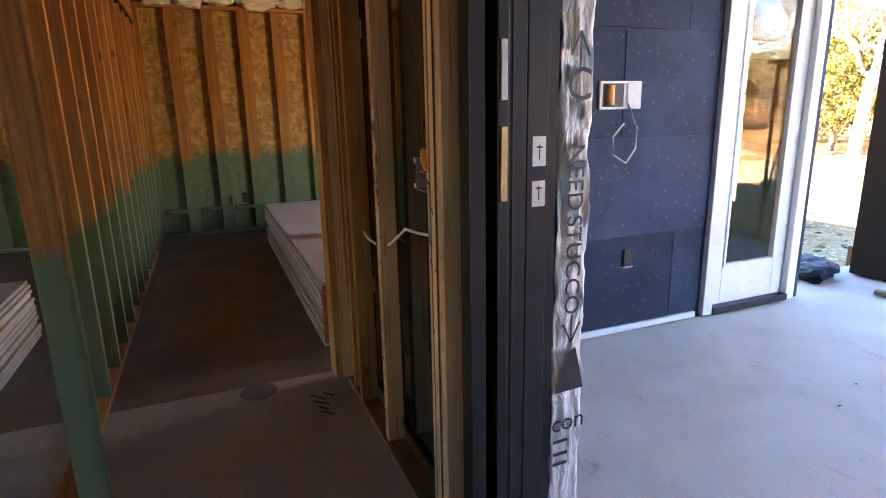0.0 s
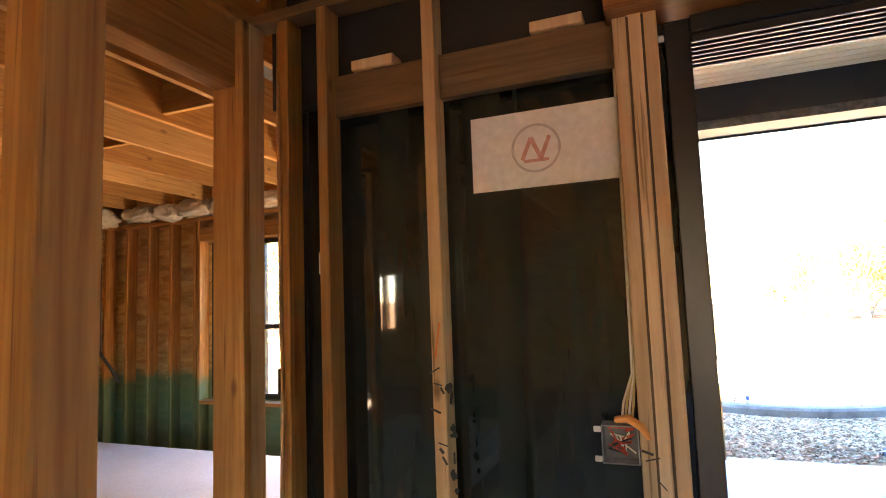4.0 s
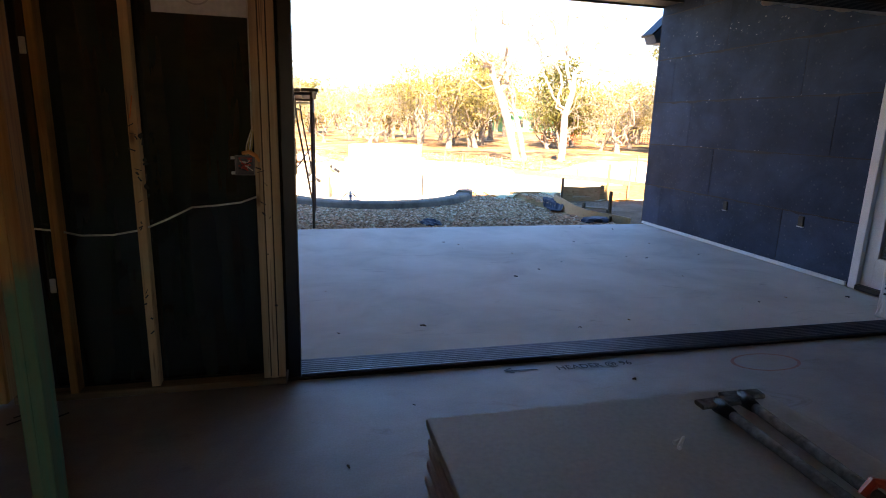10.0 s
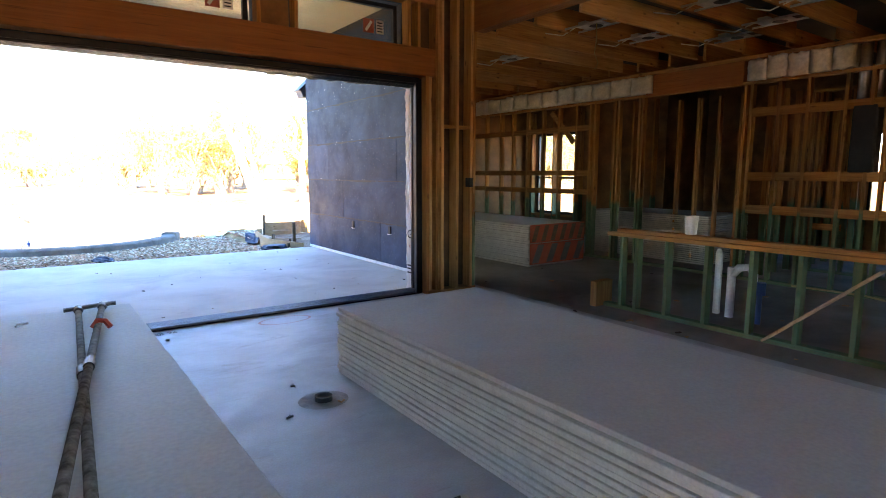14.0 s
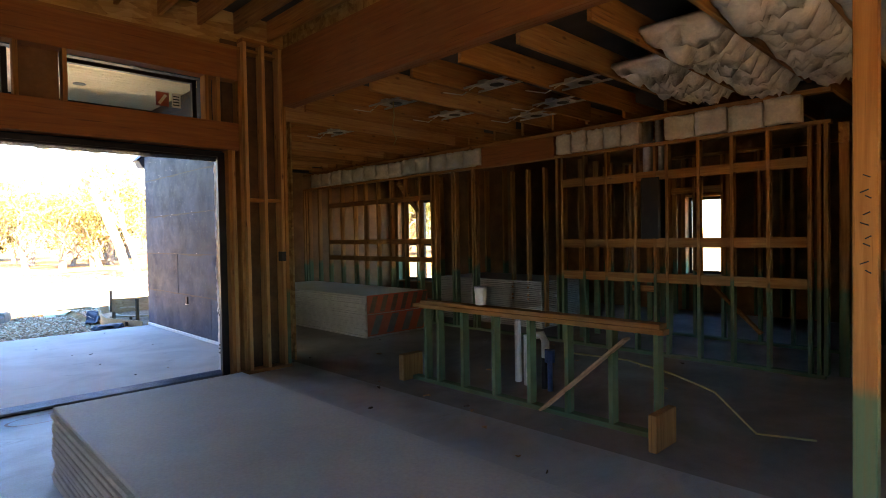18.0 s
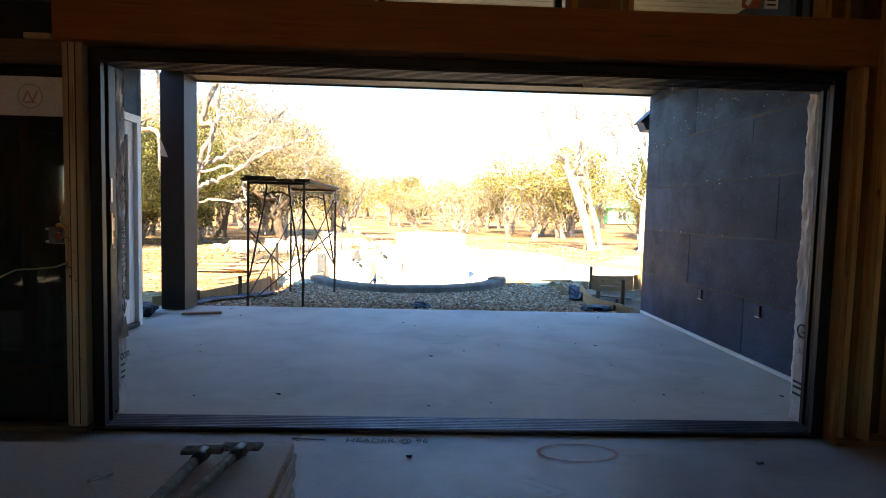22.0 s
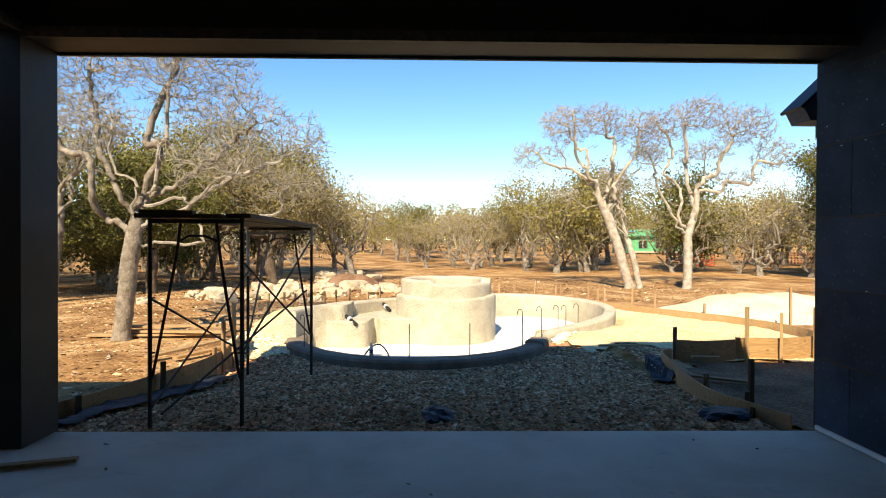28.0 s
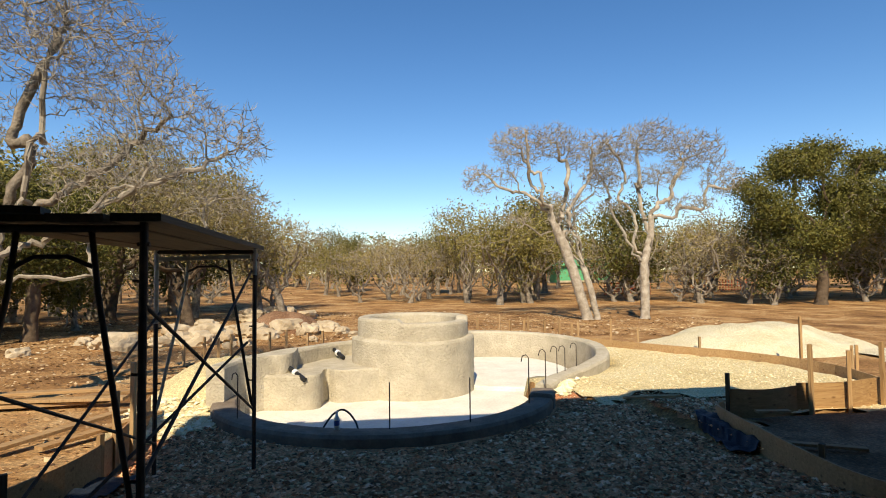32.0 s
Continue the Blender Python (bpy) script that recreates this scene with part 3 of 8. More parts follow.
# east wing
DOOR_R = (0.33, 1.25, -0.03, 2.5)
slabs("wall_patio_east", wall_y(RX0, RX0 + 0.14, 0.2, PY + 0.06, -0.03, 3.95, [DOOR_R]), FELT,
      label="patio wall covered with black wire lath and scratch seams", category="wall")
slabs("wall_patio_east_inner", wall_y(RX0 + 0.143, RX0 + 0.165, 0.1, 5.07, 0, 2.95, [DOOR_R]), OSB_P, label="inner strand board face of the east patio wall", category="wall")
WIN_1, WIN_2 = (3.44, 4.82, 0.44, 2.38), (-2.50, -1.80, 0.72, 2.15)
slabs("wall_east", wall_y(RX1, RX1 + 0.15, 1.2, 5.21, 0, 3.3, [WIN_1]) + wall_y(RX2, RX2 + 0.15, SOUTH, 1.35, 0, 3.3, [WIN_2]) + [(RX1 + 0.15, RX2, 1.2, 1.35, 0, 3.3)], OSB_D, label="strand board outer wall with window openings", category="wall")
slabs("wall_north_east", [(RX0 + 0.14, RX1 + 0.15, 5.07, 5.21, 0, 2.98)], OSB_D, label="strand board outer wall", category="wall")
# closing walls behind the walk, with south window openings; the widest is added as fill light
slabs("wall_south", wall_x(SOUTH - 0.15, SOUTH, LX0 - 0.15, RX2 + 0.15, 0, 4.1, [(-6.05, -5.9, 1.2, 2.3), (-5.78, -5.6, 1.2, 2.3), (0.6, 2.15, 0.3, 2.2), (6.5, 6.7, 1.0, 2.1)]), OSB_P,
      label="strand board outer wall with window openings", category="wall")
# unseen roof strip, added to limit the sun entering from the south
slabs("roof_south_porch", [(-2.0, RX1 + 0.5, SOUTH - 0.75, SOUTH - 0.15, 2.62, 2.74)], BLACK_P, label="unseen added roof limiting sun through the south wall", category="roof")
# unseen wall, added to keep the south opening's light off the kitchen floor
slabs("wall_kitchen_south", [(5.45, 5.57, SOUTH, -6.6, 0, 3.05)], OSB_P, label="unseen added board wall keeping south light off the kitchen", category="wall")
# slider wall: outer black paper skin above and beside the opening
slabs("wall_slider", [(-1.57, -0.25, 0.10, 0.20, -0.03, 2.60), (LX1 + 0.02, -0.25, 0.20, 0.47, -0.03, 2.60), (-0.25, -0.19, 0.328, 0.455, -0.03, 2.60), (4.875, RX0, 0.10, 0.42, -0.03, 2.60), (-0.25, 4.875, 0.213, 0.30, 2.475, 2.60)]
      + wall_x(0.10, 0.22, LX1 + 0.02, RX0, 2.60, 3.95, [(0.02, 1.33, 2.78, 3.28), (1.62, 2.95, 2.78, 3.28), (3.27, 4.60, 2.78, 3.28)]), LATH,
      label="outer skin of black lath round the sliding door and high windows", category="wall")

# patio column, side header and front beam in black lath
COL = (-1.82, -1.48, 4.62, PY)
slabs("column", [(*COL, -0.03, 3.40)], FELT, label="square patio column wrapped in black lath", category="column")
slabs("beam_patio_front", [(-1.82, RX0, 4.66, PY, 3.40, 3.95)], FELT, label="front patio beam wrapped in black paper", category="beam")
slabs("beam_patio_side", [(-1.82, -1.50, 3.62, 4.66, 3.44, 3.95)], FELT, label="side patio beam wrapped in black paper", category="beam")
slabs("trim_beam", [(-1.49, RX0, 4.62, 4.66, 3.38, 3.47), (-1.49, RX0, PY, PY + 0.04, 3.38, 3.47), (-1.50, -1.46, 3.6, 4.62, 3.42, 3.50)], noisy_mat("weep_screed", (0.04, 0.037, 0.034), (0.11, 0.10, 0.09), 20, 0.7, 0.2, 0.4, 60),
      label="grey metal screed along the beam's lower edge", category="trim")
slabs("trim_base", [(RX0 - 0.03, RX0, 1.30, PY, -0.03, 0.01), (LX1 + 0.02, LX1 + 0.05, 0.25, 2.5, -0.03, 0.01)], WHITE, label="white weep screed at the foot of the walls", category="trim")
# the small second slab is an unseen overhang added to keep sun off the column
slabs("roof", [(-2.0, RX0 + 0.2, -9.5, PY + 0.55, 4.12, 4.32), (-2.4, -2.0, 1.8, PY + 0.55, 4.12, 4.32)], BLACK_P,
      label="dark flat roof deck over the house", category="roof")
slabs("fascia", [(-2.0, RX0 + 0.2, PY + 0.55, PY + 0.58, 4.02, 4.34)], BLACK_P, label="dark fascia board", category="trim")
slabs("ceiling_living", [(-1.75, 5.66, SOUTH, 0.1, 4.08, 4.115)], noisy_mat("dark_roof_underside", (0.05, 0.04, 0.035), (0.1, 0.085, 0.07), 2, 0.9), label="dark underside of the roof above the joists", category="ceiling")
slabs("ceiling_west", [(LX0 - 0.1, -1.75, SOUTH, 3.3, 3.345, 3.365)], noisy_mat("dark_grey_attic_sheet", (0.06, 0.055, 0.05), (0.15, 0.14, 0.13), 3, 0.95, 0, 0.4, 20), label="dark grey sheet above the joists", category="ceiling")
# sheet coloured dark in place of the shaded depth between the kitchen joists
slabs("ceiling_east", [(5.62, RX1, SOUTH, 5.07, 3.29, 3.31), (RX1, RX2, SOUTH, 1.2, 3.29, 3.31)], noisy_mat("attic_shade_sheet", (0.045, 0.035, 0.028), (0.09, 0.07, 0.055), 2, 0.9), label="dark sheet standing for the shade above the joists", category="ceiling")
slabs("wall_upper_east", [(5.58, 5.64, SOUTH, 0.05, 3.3, 4.079)], OSB_P, label="board above the kitchen beam", category="wall")
slabs("wall_upper_west", [(-1.75, -1.70, SOUTH, 0.1, 3.0, 4.1)], OSB_P, label="board above the west rooms", category="wall")

for nm, xa, xb, ye, ze in (("roof_west", LX0 - 0.5, -2.0, 3.65, 3.37), ("roof_east", RX0 + 0.2, RX2 + 0.5, 5.45, 2.75)):
    rv = [(x, y, z + d) for d in (0, 0.12) for x, y, z in ((xa, ye, ze), (xb, ye, ze), (xb, ye - 1.0, ze + 0.6), (xa, ye - 1.0, ze + 0.6), (xb, -9.5, 4.5), (xa, -9.5, 4.5))]
    rf = [(0, 1, 2, 3), (3, 2, 4, 5), (9, 8, 7, 6), (11, 10, 8, 9), (0, 6, 7, 1), (5, 4, 10, 11), (0, 3, 9, 6), (3, 5, 11, 9), (1, 7, 8, 2), (2, 8, 10, 4)]
    tagged(part(nm, (rv, rf), BLACK_P), "dark sloping roof over a low wing", "roof", kind="structure")
slabs("wall_gable_west", [(LX0 - 0.15, LX0 - 0.1, SOUTH, 1.0, 3.35, 4.4)], OSB_D, label="board closing the west roof", category="wall")
slabs("wall_gable_east", [(RX2, RX2 + 0.15, SOUTH, 4.0, 3.3, 4.4)], OSB_D, label="board closing the east roof", category="wall")

# patio ceiling: each tongue-and-groove board its own edge, in one mesh
bm = bmesh.new()
yb = 0.23
while yb < 4.64:
    bm_box(bm, -1.5 if yb < 3.9 else -1.5, RX0 - 0.005, yb, min(yb + 0.126, 4.655), 3.83, 3.85 + random.uniform(0, 0.002), 0.004)
    yb += 0.138
SOFFIT = noisy_mat("varnished_soffit_board", (0.72, 0.49, 0.25), (0.82, 0.61, 0.35), 2, 0.5, 0, 0.05, 50)
tagged(part("ceiling_patio", bm, SOFFIT), "pale tongue-and-groove board ceiling over the patio", "ceiling", kind="structure")
slabs("ceiling_patio_backing", [(-1.6, RX0, 0.22, 4.66, 3.86, 3.89)], FELT, label="dark backing above the boards", category="ceiling")


def downlight(x, y, z, r=0.085):
    t = thing("recessed_light", "empty recessed ceiling light hole with a thin rim", "downlight", "recessed ceiling lights", at=(x, y, z))
    vs, fs = tube([(0, 0, 0.0), (0, 0, -0.006)], r, 20)
    part("rim", (vs, fs), ALU_G, t)
    part("can", tube([(0, 0, -0.0075), (0, 0, -0.0085)], r * 0.88, 20), BLACK_P, t)
    return t


for x, y in ((-0.08, 3.3), (4.17, 3.44), (-0.1, 1.2), (2.0, 1.2), (4.2, 1.2)):
    downlight(x, y, 3.83)
part("junction_box", box(-0.05, 0.05, -0.05, 0.05, -0.012, 0.0, 0.003), BLACK_P).location = (1.94, 3.33, 3.83)
tagged(bpy.data.objects["junction_box"], "small square black ceiling box on the patio soffit", "box")

# eave of the east wing beyond the patio wall
ev = thing("eave", "dark eave return of the east wing roof", "eave", at=(0, 0, 0))
part("fascia_board", (
    [(5.46, 5.215, 3.00), (5.84, 5.215, 3.36), (5.84, 5.215, 2.88), (5.52, 5.215, 2.88), (5.46, 5.5, 3.00), (5.84, 5.5, 3.36), (5.84, 5.5, 2.88), (5.52, 5.5, 2.88)],
    [(3, 2, 1, 0), (4, 5, 6, 7), (1, 5, 4, 0), (7, 6, 2, 3), (4, 7, 3, 0), (2, 6, 5, 1)]), noisy_mat("blue_grey_sheathing", (0.08, 0.1, 0.13), (0.13, 0.16, 0.2), 3, 0.7), ev)
part("roof_edge", stick((5.43, 5.37, 3.0), (5.85, 5.37, 3.4), 0.33, 0.03, (0, 0, 1)), BLACK_P, ev)


# ---------------------------------------------------------------- framing
def stud(parent, x, y, z0, z1, wx=0.038, wy=0.089, material=None, name="stud"):
    return part(name, stick((x, y, z0), (x, y, z1), wx, wy, (0, 1, 0), 0.003, random.uniform(-0.004, 0.004)), material or STUD, parent)


def bar(parent, p0, p1, w, d, material, name="block", up=(0, 0, 1)):
    return part(name, stick(p0, p1, w, d, up, 0.003), material, parent)


# pocket wall beside the sliding door
pk = thing("pocket_wall", "open pine stud wall in front of the dark door pocket", "wall", kind="structure", at=(WS, 0, 0))
YF, YM = -0.068, -0.03
bar(pk, (-1.49, YM - 0.01, 0.02), (-0.09, YM - 0.01, 0.02), 0.085, 0.04, GREY_LUM_X, "plate", (0, 0, 1))
stud(pk, -0.797, YM, 0.04, 2.76, 0.044, 0.076, PALE)
stud(pk, -1.20, YM - 0.01, 0.04, 2.76, 0.04, 0.088, STUD)
for i, x in enumerate((-0.194, -0.153, -0.112)):
    stud(pk, x, YM - (0.005 if i % 2 else 0.0), 0.04, 2.50, 0.04, 0.076, PALE)
bar(pk, (-1.178, YM + 0.02, 2.44), (-0.82, YM + 0.02, 2.44), 0.04, 0.15, GREY_LUM_X)
bar(pk, (-0.774, YM + 0.02, 2.44), (-0.216, YM + 0.02, 2.44), 0.04, 0.15, GREY_LUM_X)
for x in (-1.10, -0.46):
    bar(pk, (x, YM + 0.03, 2.535), (x + 0.16, YM + 0.03, 2.535), 0.09, 0.036, PALE, "spacer")
bar(pk, (-1.52, YM, 2.78), (-0.03, YM, 2.78), 0.09, 0.04, GREY_LUM_X, "plate")
for x in (-0.1735, -0.1325):
    part("bark_edge", stick((x, YF - 0.0045, 0.05), (x + 0.002, YF - 0.0045, 2.49), 0.007, 0.003, (0, 1, 0), 0.0), STAKE_D, pk, "dark bark edge between the studs")
mk = random.Random(9)
for i in range(24):
    z = 0.93 + mk.random() * 0.55 if i < 17 else 0.35 + mk.random() * 0.55
    x = mk.uniform(-0.813, -0.782) if i % 3 else mk.uniform(-0.20, -0.105)
    a, l = mk.uniform(-1.2, 1.2), mk.uniform(0.006, 0.02)
    part("ink_mark", stick((x - l * math.cos(a), YF - 0.0055, z - l * math.sin(a)), (x + l * math.cos(a), YF - 0.0055, z + l * math.sin(a)), mk.uniform(0.003, 0.009), 0.002, (0, 1, 0), 0.0), INK, pk)
for x, z, w, h in ((-0.765, 1.427, 0.010, 0.016), (-0.757, 1.395, 0.006, 0.022), (-0.755, 1.304, 0.007, 0.014), (-0.752, 1.285, 0.010, 0.010), (-0.754, 1.219, 0.005, 0.018), (-0.757, 1.165, 0.009, 0.016), (-0.750, 1.120, 0.006, 0.010), (-0.745, 0.985, 0.005, 0.009), (-0.752, 0.88, 0.007, 0.008)):
    blot = [(x + w * math.cos(a) * (1 + 0.4 * math.sin(2 * a + z * 40)), z + h * math.sin(a) * (1 + 0.3 * math.cos(3 * a + z * 60))) for a in (k * math.pi / 6 for k in range(12))]
    vs = [(p, YF - 0.004, q) for p, q in blot] + [(p, YF - 0.0058, q) for p, q in blot]
    part("ink_mark", (vs, [tuple(range(12, 24))] + [(k, (k + 1) % 12, (k + 1) % 12 + 12, k + 12) for k in range(12)]), INK, pk)
part("chalk_line", stick((-0.788, YF - 0.005, 1.625), (-0.806, YF - 0.005, 1.515), 0.005, 0.002, (0, 1, 0), 0.0), noisy_mat("orange_crayon", (0.62, 0.14, 0.03), (0.75, 0.2, 0.05), 30, 0.8), pk, "orange crayon stroke")
slabs("pocket_back", [(-1.57, -0.16, 0.085, 0.098, 0.0, 3.6)], BLACK_P, label="black back of the door pocket", category="wall")
slabs("pocket_upper", [(-1.57, -0.13, 0.03, 0.08, 2.46, 3.6)], FELT, label="black paper above the door pocket", category="wall")

# sliding door: parked panels, frame, track
sd = thing("sliding_door", "black aluminium multi-panel sliding door parked in its wall pocket", "sliding door", at=(0, 0, 0))
panel = part("parked_panel", box(-1.41, -0.13, 0.035, 0.062, 0.035, 2.43, 0.004), DARK_GLASS, sd, "dark glossy door panel parked in the pocket")
part("panel_stile", box(-1.47, -1.415, 0.025, 0.07, 0.035, 2.43, 0.004), ALU, sd)
part("jamb", box(-0.144, -0.075, -0.02, 0.03, 0.0, 2.47, 0.003), ALU, sd, "black door jamb")
part("panel_stile", box(-0.15, -0.072, 0.066, 0.102, 0.03, 2.43, 0.003), ALU_G, sd, "dark lock stile of a parked panel")
part("panel_stile", box(-0.24, -0.150, 0.118, 0.205, 0.03, 2.43, 0.003), ALU_G, sd, "dark edge of a parked panel")
part("panel_stile", box(-0.24, -0.154, 0.208, 0.285, 0.03, 2.43, 0.003), ALU_G, sd, "dark edge of a parked panel")
part("stile_groove", box(-0.155, -0.147, 0.155, 0.162, 0.03, 2.43, 0.0), BLACK_P, sd)
part("jamb", box(-0.24, -0.165, 0.288, 0.325, 0.0, 2.47, 0.003), ALU, sd, "black outer jamb")
part("jamb", box(4.70, 4.78, -0.05, -0.005, 0.0, 2.47, 0.003), ALU, sd, "black door jamb")
part("jamb", box(4.78, 4.862, 0.0, 0.20, 0.0, 2.47, 0.003), ALU, sd, "black door jamb")
for y0 in (0.03, 0.085, 0.14):
    part("jamb_rib", box(4.764, 4.779, y0, y0 + 0.02, 0.03, 2.43, 0.002), ALU_G, sd)
part("head", box(-0.075, 4.78, -0.05, 0.21, 2.42, 2.47, 0.003), ALU, sd, "black door head")
for i in range(7):
    y0 = -0.035 + i * 0.033
    part("head_rib", box(-0.075, 4.76, y0, y0 + 0.012, 2.395, 2.42, 0.002), ALU_G, sd)
part("sill", box(-0.15, 4.78, -0.05, 0.21, -0.02, 0.012, 0.003), ALU, sd, "dark door sill")
for i in range(8):
    y0 = -0.03 + i * 0.029
    part("track_rail", box(-0.07 if y0 < 0.1 else -0.14, 4.698 if y0 < 0.0 else 4.762, y0, y0 + 0.012, 0.012, 0.032, 0.002), TRACK, sd, "bright aluminium track rail")
part("keeper", box(-0.0715, -0.066, 0.074, 0.094, 1.50, 1.66, 0.002), STEEL_G, sd, "steel keeper plate")
part("keeper", box(-0.0715, -0.065, 0.074, 0.094, 1.22, 1.43, 0.002), BRASS, sd, "brass lock keeper")
for z in (1.35, 1.225):
    lb = part("sticker", box(-0.1535, -0.1525, 0.228, 0.275, z - 0.045, z + 0.045 if z > 1.3 else z + 0.035, 0.0005), PAPER, sd, "white paper sticker with a marked letter")
    part("mark", box(-0.1524, -0.1518, 0.250, 0.254, z - 0.025, z + 0.02, 0.0002), INK, lb)
    part("mark", box(-0.1524, -0.1518, 0.241, 0.263, z + 0.010, z + 0.015, 0.0002), INK, lb)
for s in (1.85, 0.62):
    part("catch", box(-1.37, -1.34, 0.03, 0.034, s - 0.04, s + 0.04, 0.002), STEEL_G, sd)

# headers and wall above the opening
hw = thing("header_wall", "orange-brown laminated headers and pine studs round three high windows", "wall", kind="structure")
bar(hw, (-0.30, -0.05, 2.645), (4.93, -0.05, 2.645), 0.16, 0.30, LVL_X, "header")
bar(hw, (-0.21, -0.05, 3.44), (4.93, -0.05, 3.44), 0.16, 0.34, LVL_X, "header")
bar(hw, (-1.6, -0.05, 3.63), (5.5, -0.05, 3.63), 0.14, 0.036, PINE_X, "plate")
for x0, x1 in ((-0.16, 0.06), (1.29, 1.66), (2.91, 3.31), (4.555, 4.72)):
    stud(hw, x0 + 0.02, -0.06, 2.795, 3.27, 0.038, 0.13, STUD)
    stud(hw, x1 - 0.02, -0.06, 2.795, 3.27, 0.038, 0.13, STUD)
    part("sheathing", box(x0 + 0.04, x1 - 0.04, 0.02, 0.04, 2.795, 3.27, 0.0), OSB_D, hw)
part("sheathing", box(-1.6, 5.66, 0.05, 0.098, 3.61, 4.08, 0.0), OSB_P, hw)
for x in (-1.5, -0.9, -0.5):
    stud(hw, x, -0.05, 2.8, 3.61, 0.038, 0.12, STUD)
# right end of the slider wall
for x in (4.80, 4.84, 4.93):
    stud(hw, x, -0.07, 0.04, 2.49 if x < 4.9 else 3.61, 0.038, 0.14, (STUD, STUD_P)[x == 4.84])
for x, m in ((5.19, STUD_P), (5.40, STUD_P), (5.445, STUD_G)):
    stud(hw, x, -0.12, 0.04, 3.70, 0.038, 0.14, m)
stud(hw, 4.975, -0.12, 0.04, 3.70, 0.038, 0.14, STUD_P)
bar(hw, (4.99, -0.12, 1.95), (5.42, -0.12, 1.95), 0.1, 0.038, PINE_X)
bar(hw, (4.78, -0.12, 0.02), (5.47, -0.12, 0.02), 0.14, 0.04, PINE_X, "plate")
bar(hw, (4.95, -0.12, 3.72), (5.47, -0.12, 3.72), 0.14, 0.04, PINE_X, "plate")
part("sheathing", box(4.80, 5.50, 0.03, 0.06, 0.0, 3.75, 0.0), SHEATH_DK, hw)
part("outlet_box", box(5.36, 5.42, -0.2, -0.12, 1.25, 1.36, 0.004), BLACK_P, hw)


def high_window(x0, x1):
    w = thing("window_high", "fixed high window with black frame and paper stickers", "window", "high windows over the sliding door", "structure")
    z0, z1, y0, y1 = 2.80, 3.255, 0.10, 0.16
    part("window_frame", box(x0, x0 + 0.045, y0, y1, z0, z1, 0.003), ALU, w)
    part("window_frame", box(x1 - 0.045, x1, y0, y1, z0, z1, 0.003), ALU, w)
    part("window_frame", box(x0 + 0.045, x1 - 0.045, y0, y1, z0, z0 + 0.04, 0.003), ALU, w)
    part("window_frame", box(x0 + 0.045, x1 - 0.045, y0, y1, z1 - 0.04, z1, 0.003), ALU, w)
    p = part("pane", box(x0 + 0.045, x1 - 0.045, 0.128, 0.134, z0 + 0.04, z1 - 0.04, 0.0), GLASS, w)
    p.visible_shadow = False
    return w


for (x0, x1), (r, g) in zip(((0.07, 1.28), (1.67, 2.90), (3.31, 4.55)), ((1.04, 0.90), (2.52, 2.68), (4.14, 4.30))):
    w = high_window(x0, x1)
    for k, x in enumerate((r, g)):
        st = part("sticker", box(x, x + (0.13 if k == 0 else 0.09), 0.122, 0.1265, 2.93, 3.075, 0.0), noisy_mat("red_sticker", (0.35, 0.08, 0.05), (0.48, 0.14, 0.1), 9, 0.7) if k == 0 else PAPER, w)
        if k == 0:
            part("stripe", stick((x + 0.03, 0.1208, 2.95), (x + 0.10, 0.1208, 3.05), 0.03, 0.001, (0, 1, 0), 0.0), PAPER, st)
        else:
            for j in range(4):
                part("text_bar", box(x + 0.012, x + 0.075, 0.1205, 0.1215, 2.95 + j * 0.03, 2.962 + j * 0.03, 0.0), INK, st)

# living room joists over the slab
jl = thing("ceiling_joists_living", "pine ceiling joists over the living room", "joist", kind="structure")
for i in range(18):
    x = -1.5 + i * 0.405
    bar(jl, (x, SOUTH, 3.96), (x, 0.04, 3.96), 0.038, 0.235, PINE_Y, "joist")

# long beam between living room and kitchen, kitchen joists
bk = thing("beam_kitchen", "deep orange-brown laminated beam between living room and kitchen", "beam", kind="structure")
for i, x in enumerate((5.45, 5.50, 5.55)):
    bar(bk, (x, SOUTH, 3.38), (x, -0.19, 3.38), 0.048, 0.66, LVL_Y, "ply")
jk = thing("ceiling_joists_kitchen", "pine ceiling joists over the kitchen", "joist", kind="structure")
for i in range(25):
    y = 4.57 - i * 0.62
    if y > SOUTH:
        bar(jk, (5.6, y, 3.10), (8.72, y, 3.10), 0.038, 0.24, (PINE_X, PINE_XP)[i % 3 == 1], "joist")
for i in range(26):
    y = 4.9 - i * 0.54
    bar(jk, (8.86, y, 3.10), (RX1, y, 3.10), 0.038, 0.24, PINE_X, "joist")

# west room joists run along y; hall header
jw = thing("ceiling_joists_west", "pine ceiling joists over the west rooms", "joist", kind="structure", at=(WS, 0, 0))
for i in range(8):
    x = -1.94 - i * 0.585
    bar(jw, (x, SOUTH, 3.08 + 0.006 * (i % 3)), (x, 3.19, 3.08), 0.04, 0.29, (PINE_Y, PINE_YP)[i % 2], "joist")
bar(jw, (-6.25, 3.215, 3.08), (-1.75, 3.215, 3.08), 0.05, 0.32, PINE_X, "rim_joist")
bar(jw, (LX0 + 0.01, SOUTH, 3.07), (LX0 + 0.01, 3.19, 3.07), 0.05, 0.33, PINE_Y, "rim_joist")
for y, x in ((0.95, -2.82), (2.1, -2.82), (1.3, -3.99)):
    bar(jw, (x - 0.27, y, 3.1), (x + 0.27, y, 3.1), 0.038, 0.24, PINE_X, "blocking")
bar(jw, (-6.3, -1.335, 2.66), (-0.9, -1.335, 2.66), 0.089, 0.28, PINE_X, "header")
bar(jw, (-1.57, -1.28, 2.62), (-1.57, -0.14, 2.62), 0.09, 0.24, PINE_Y, "header")
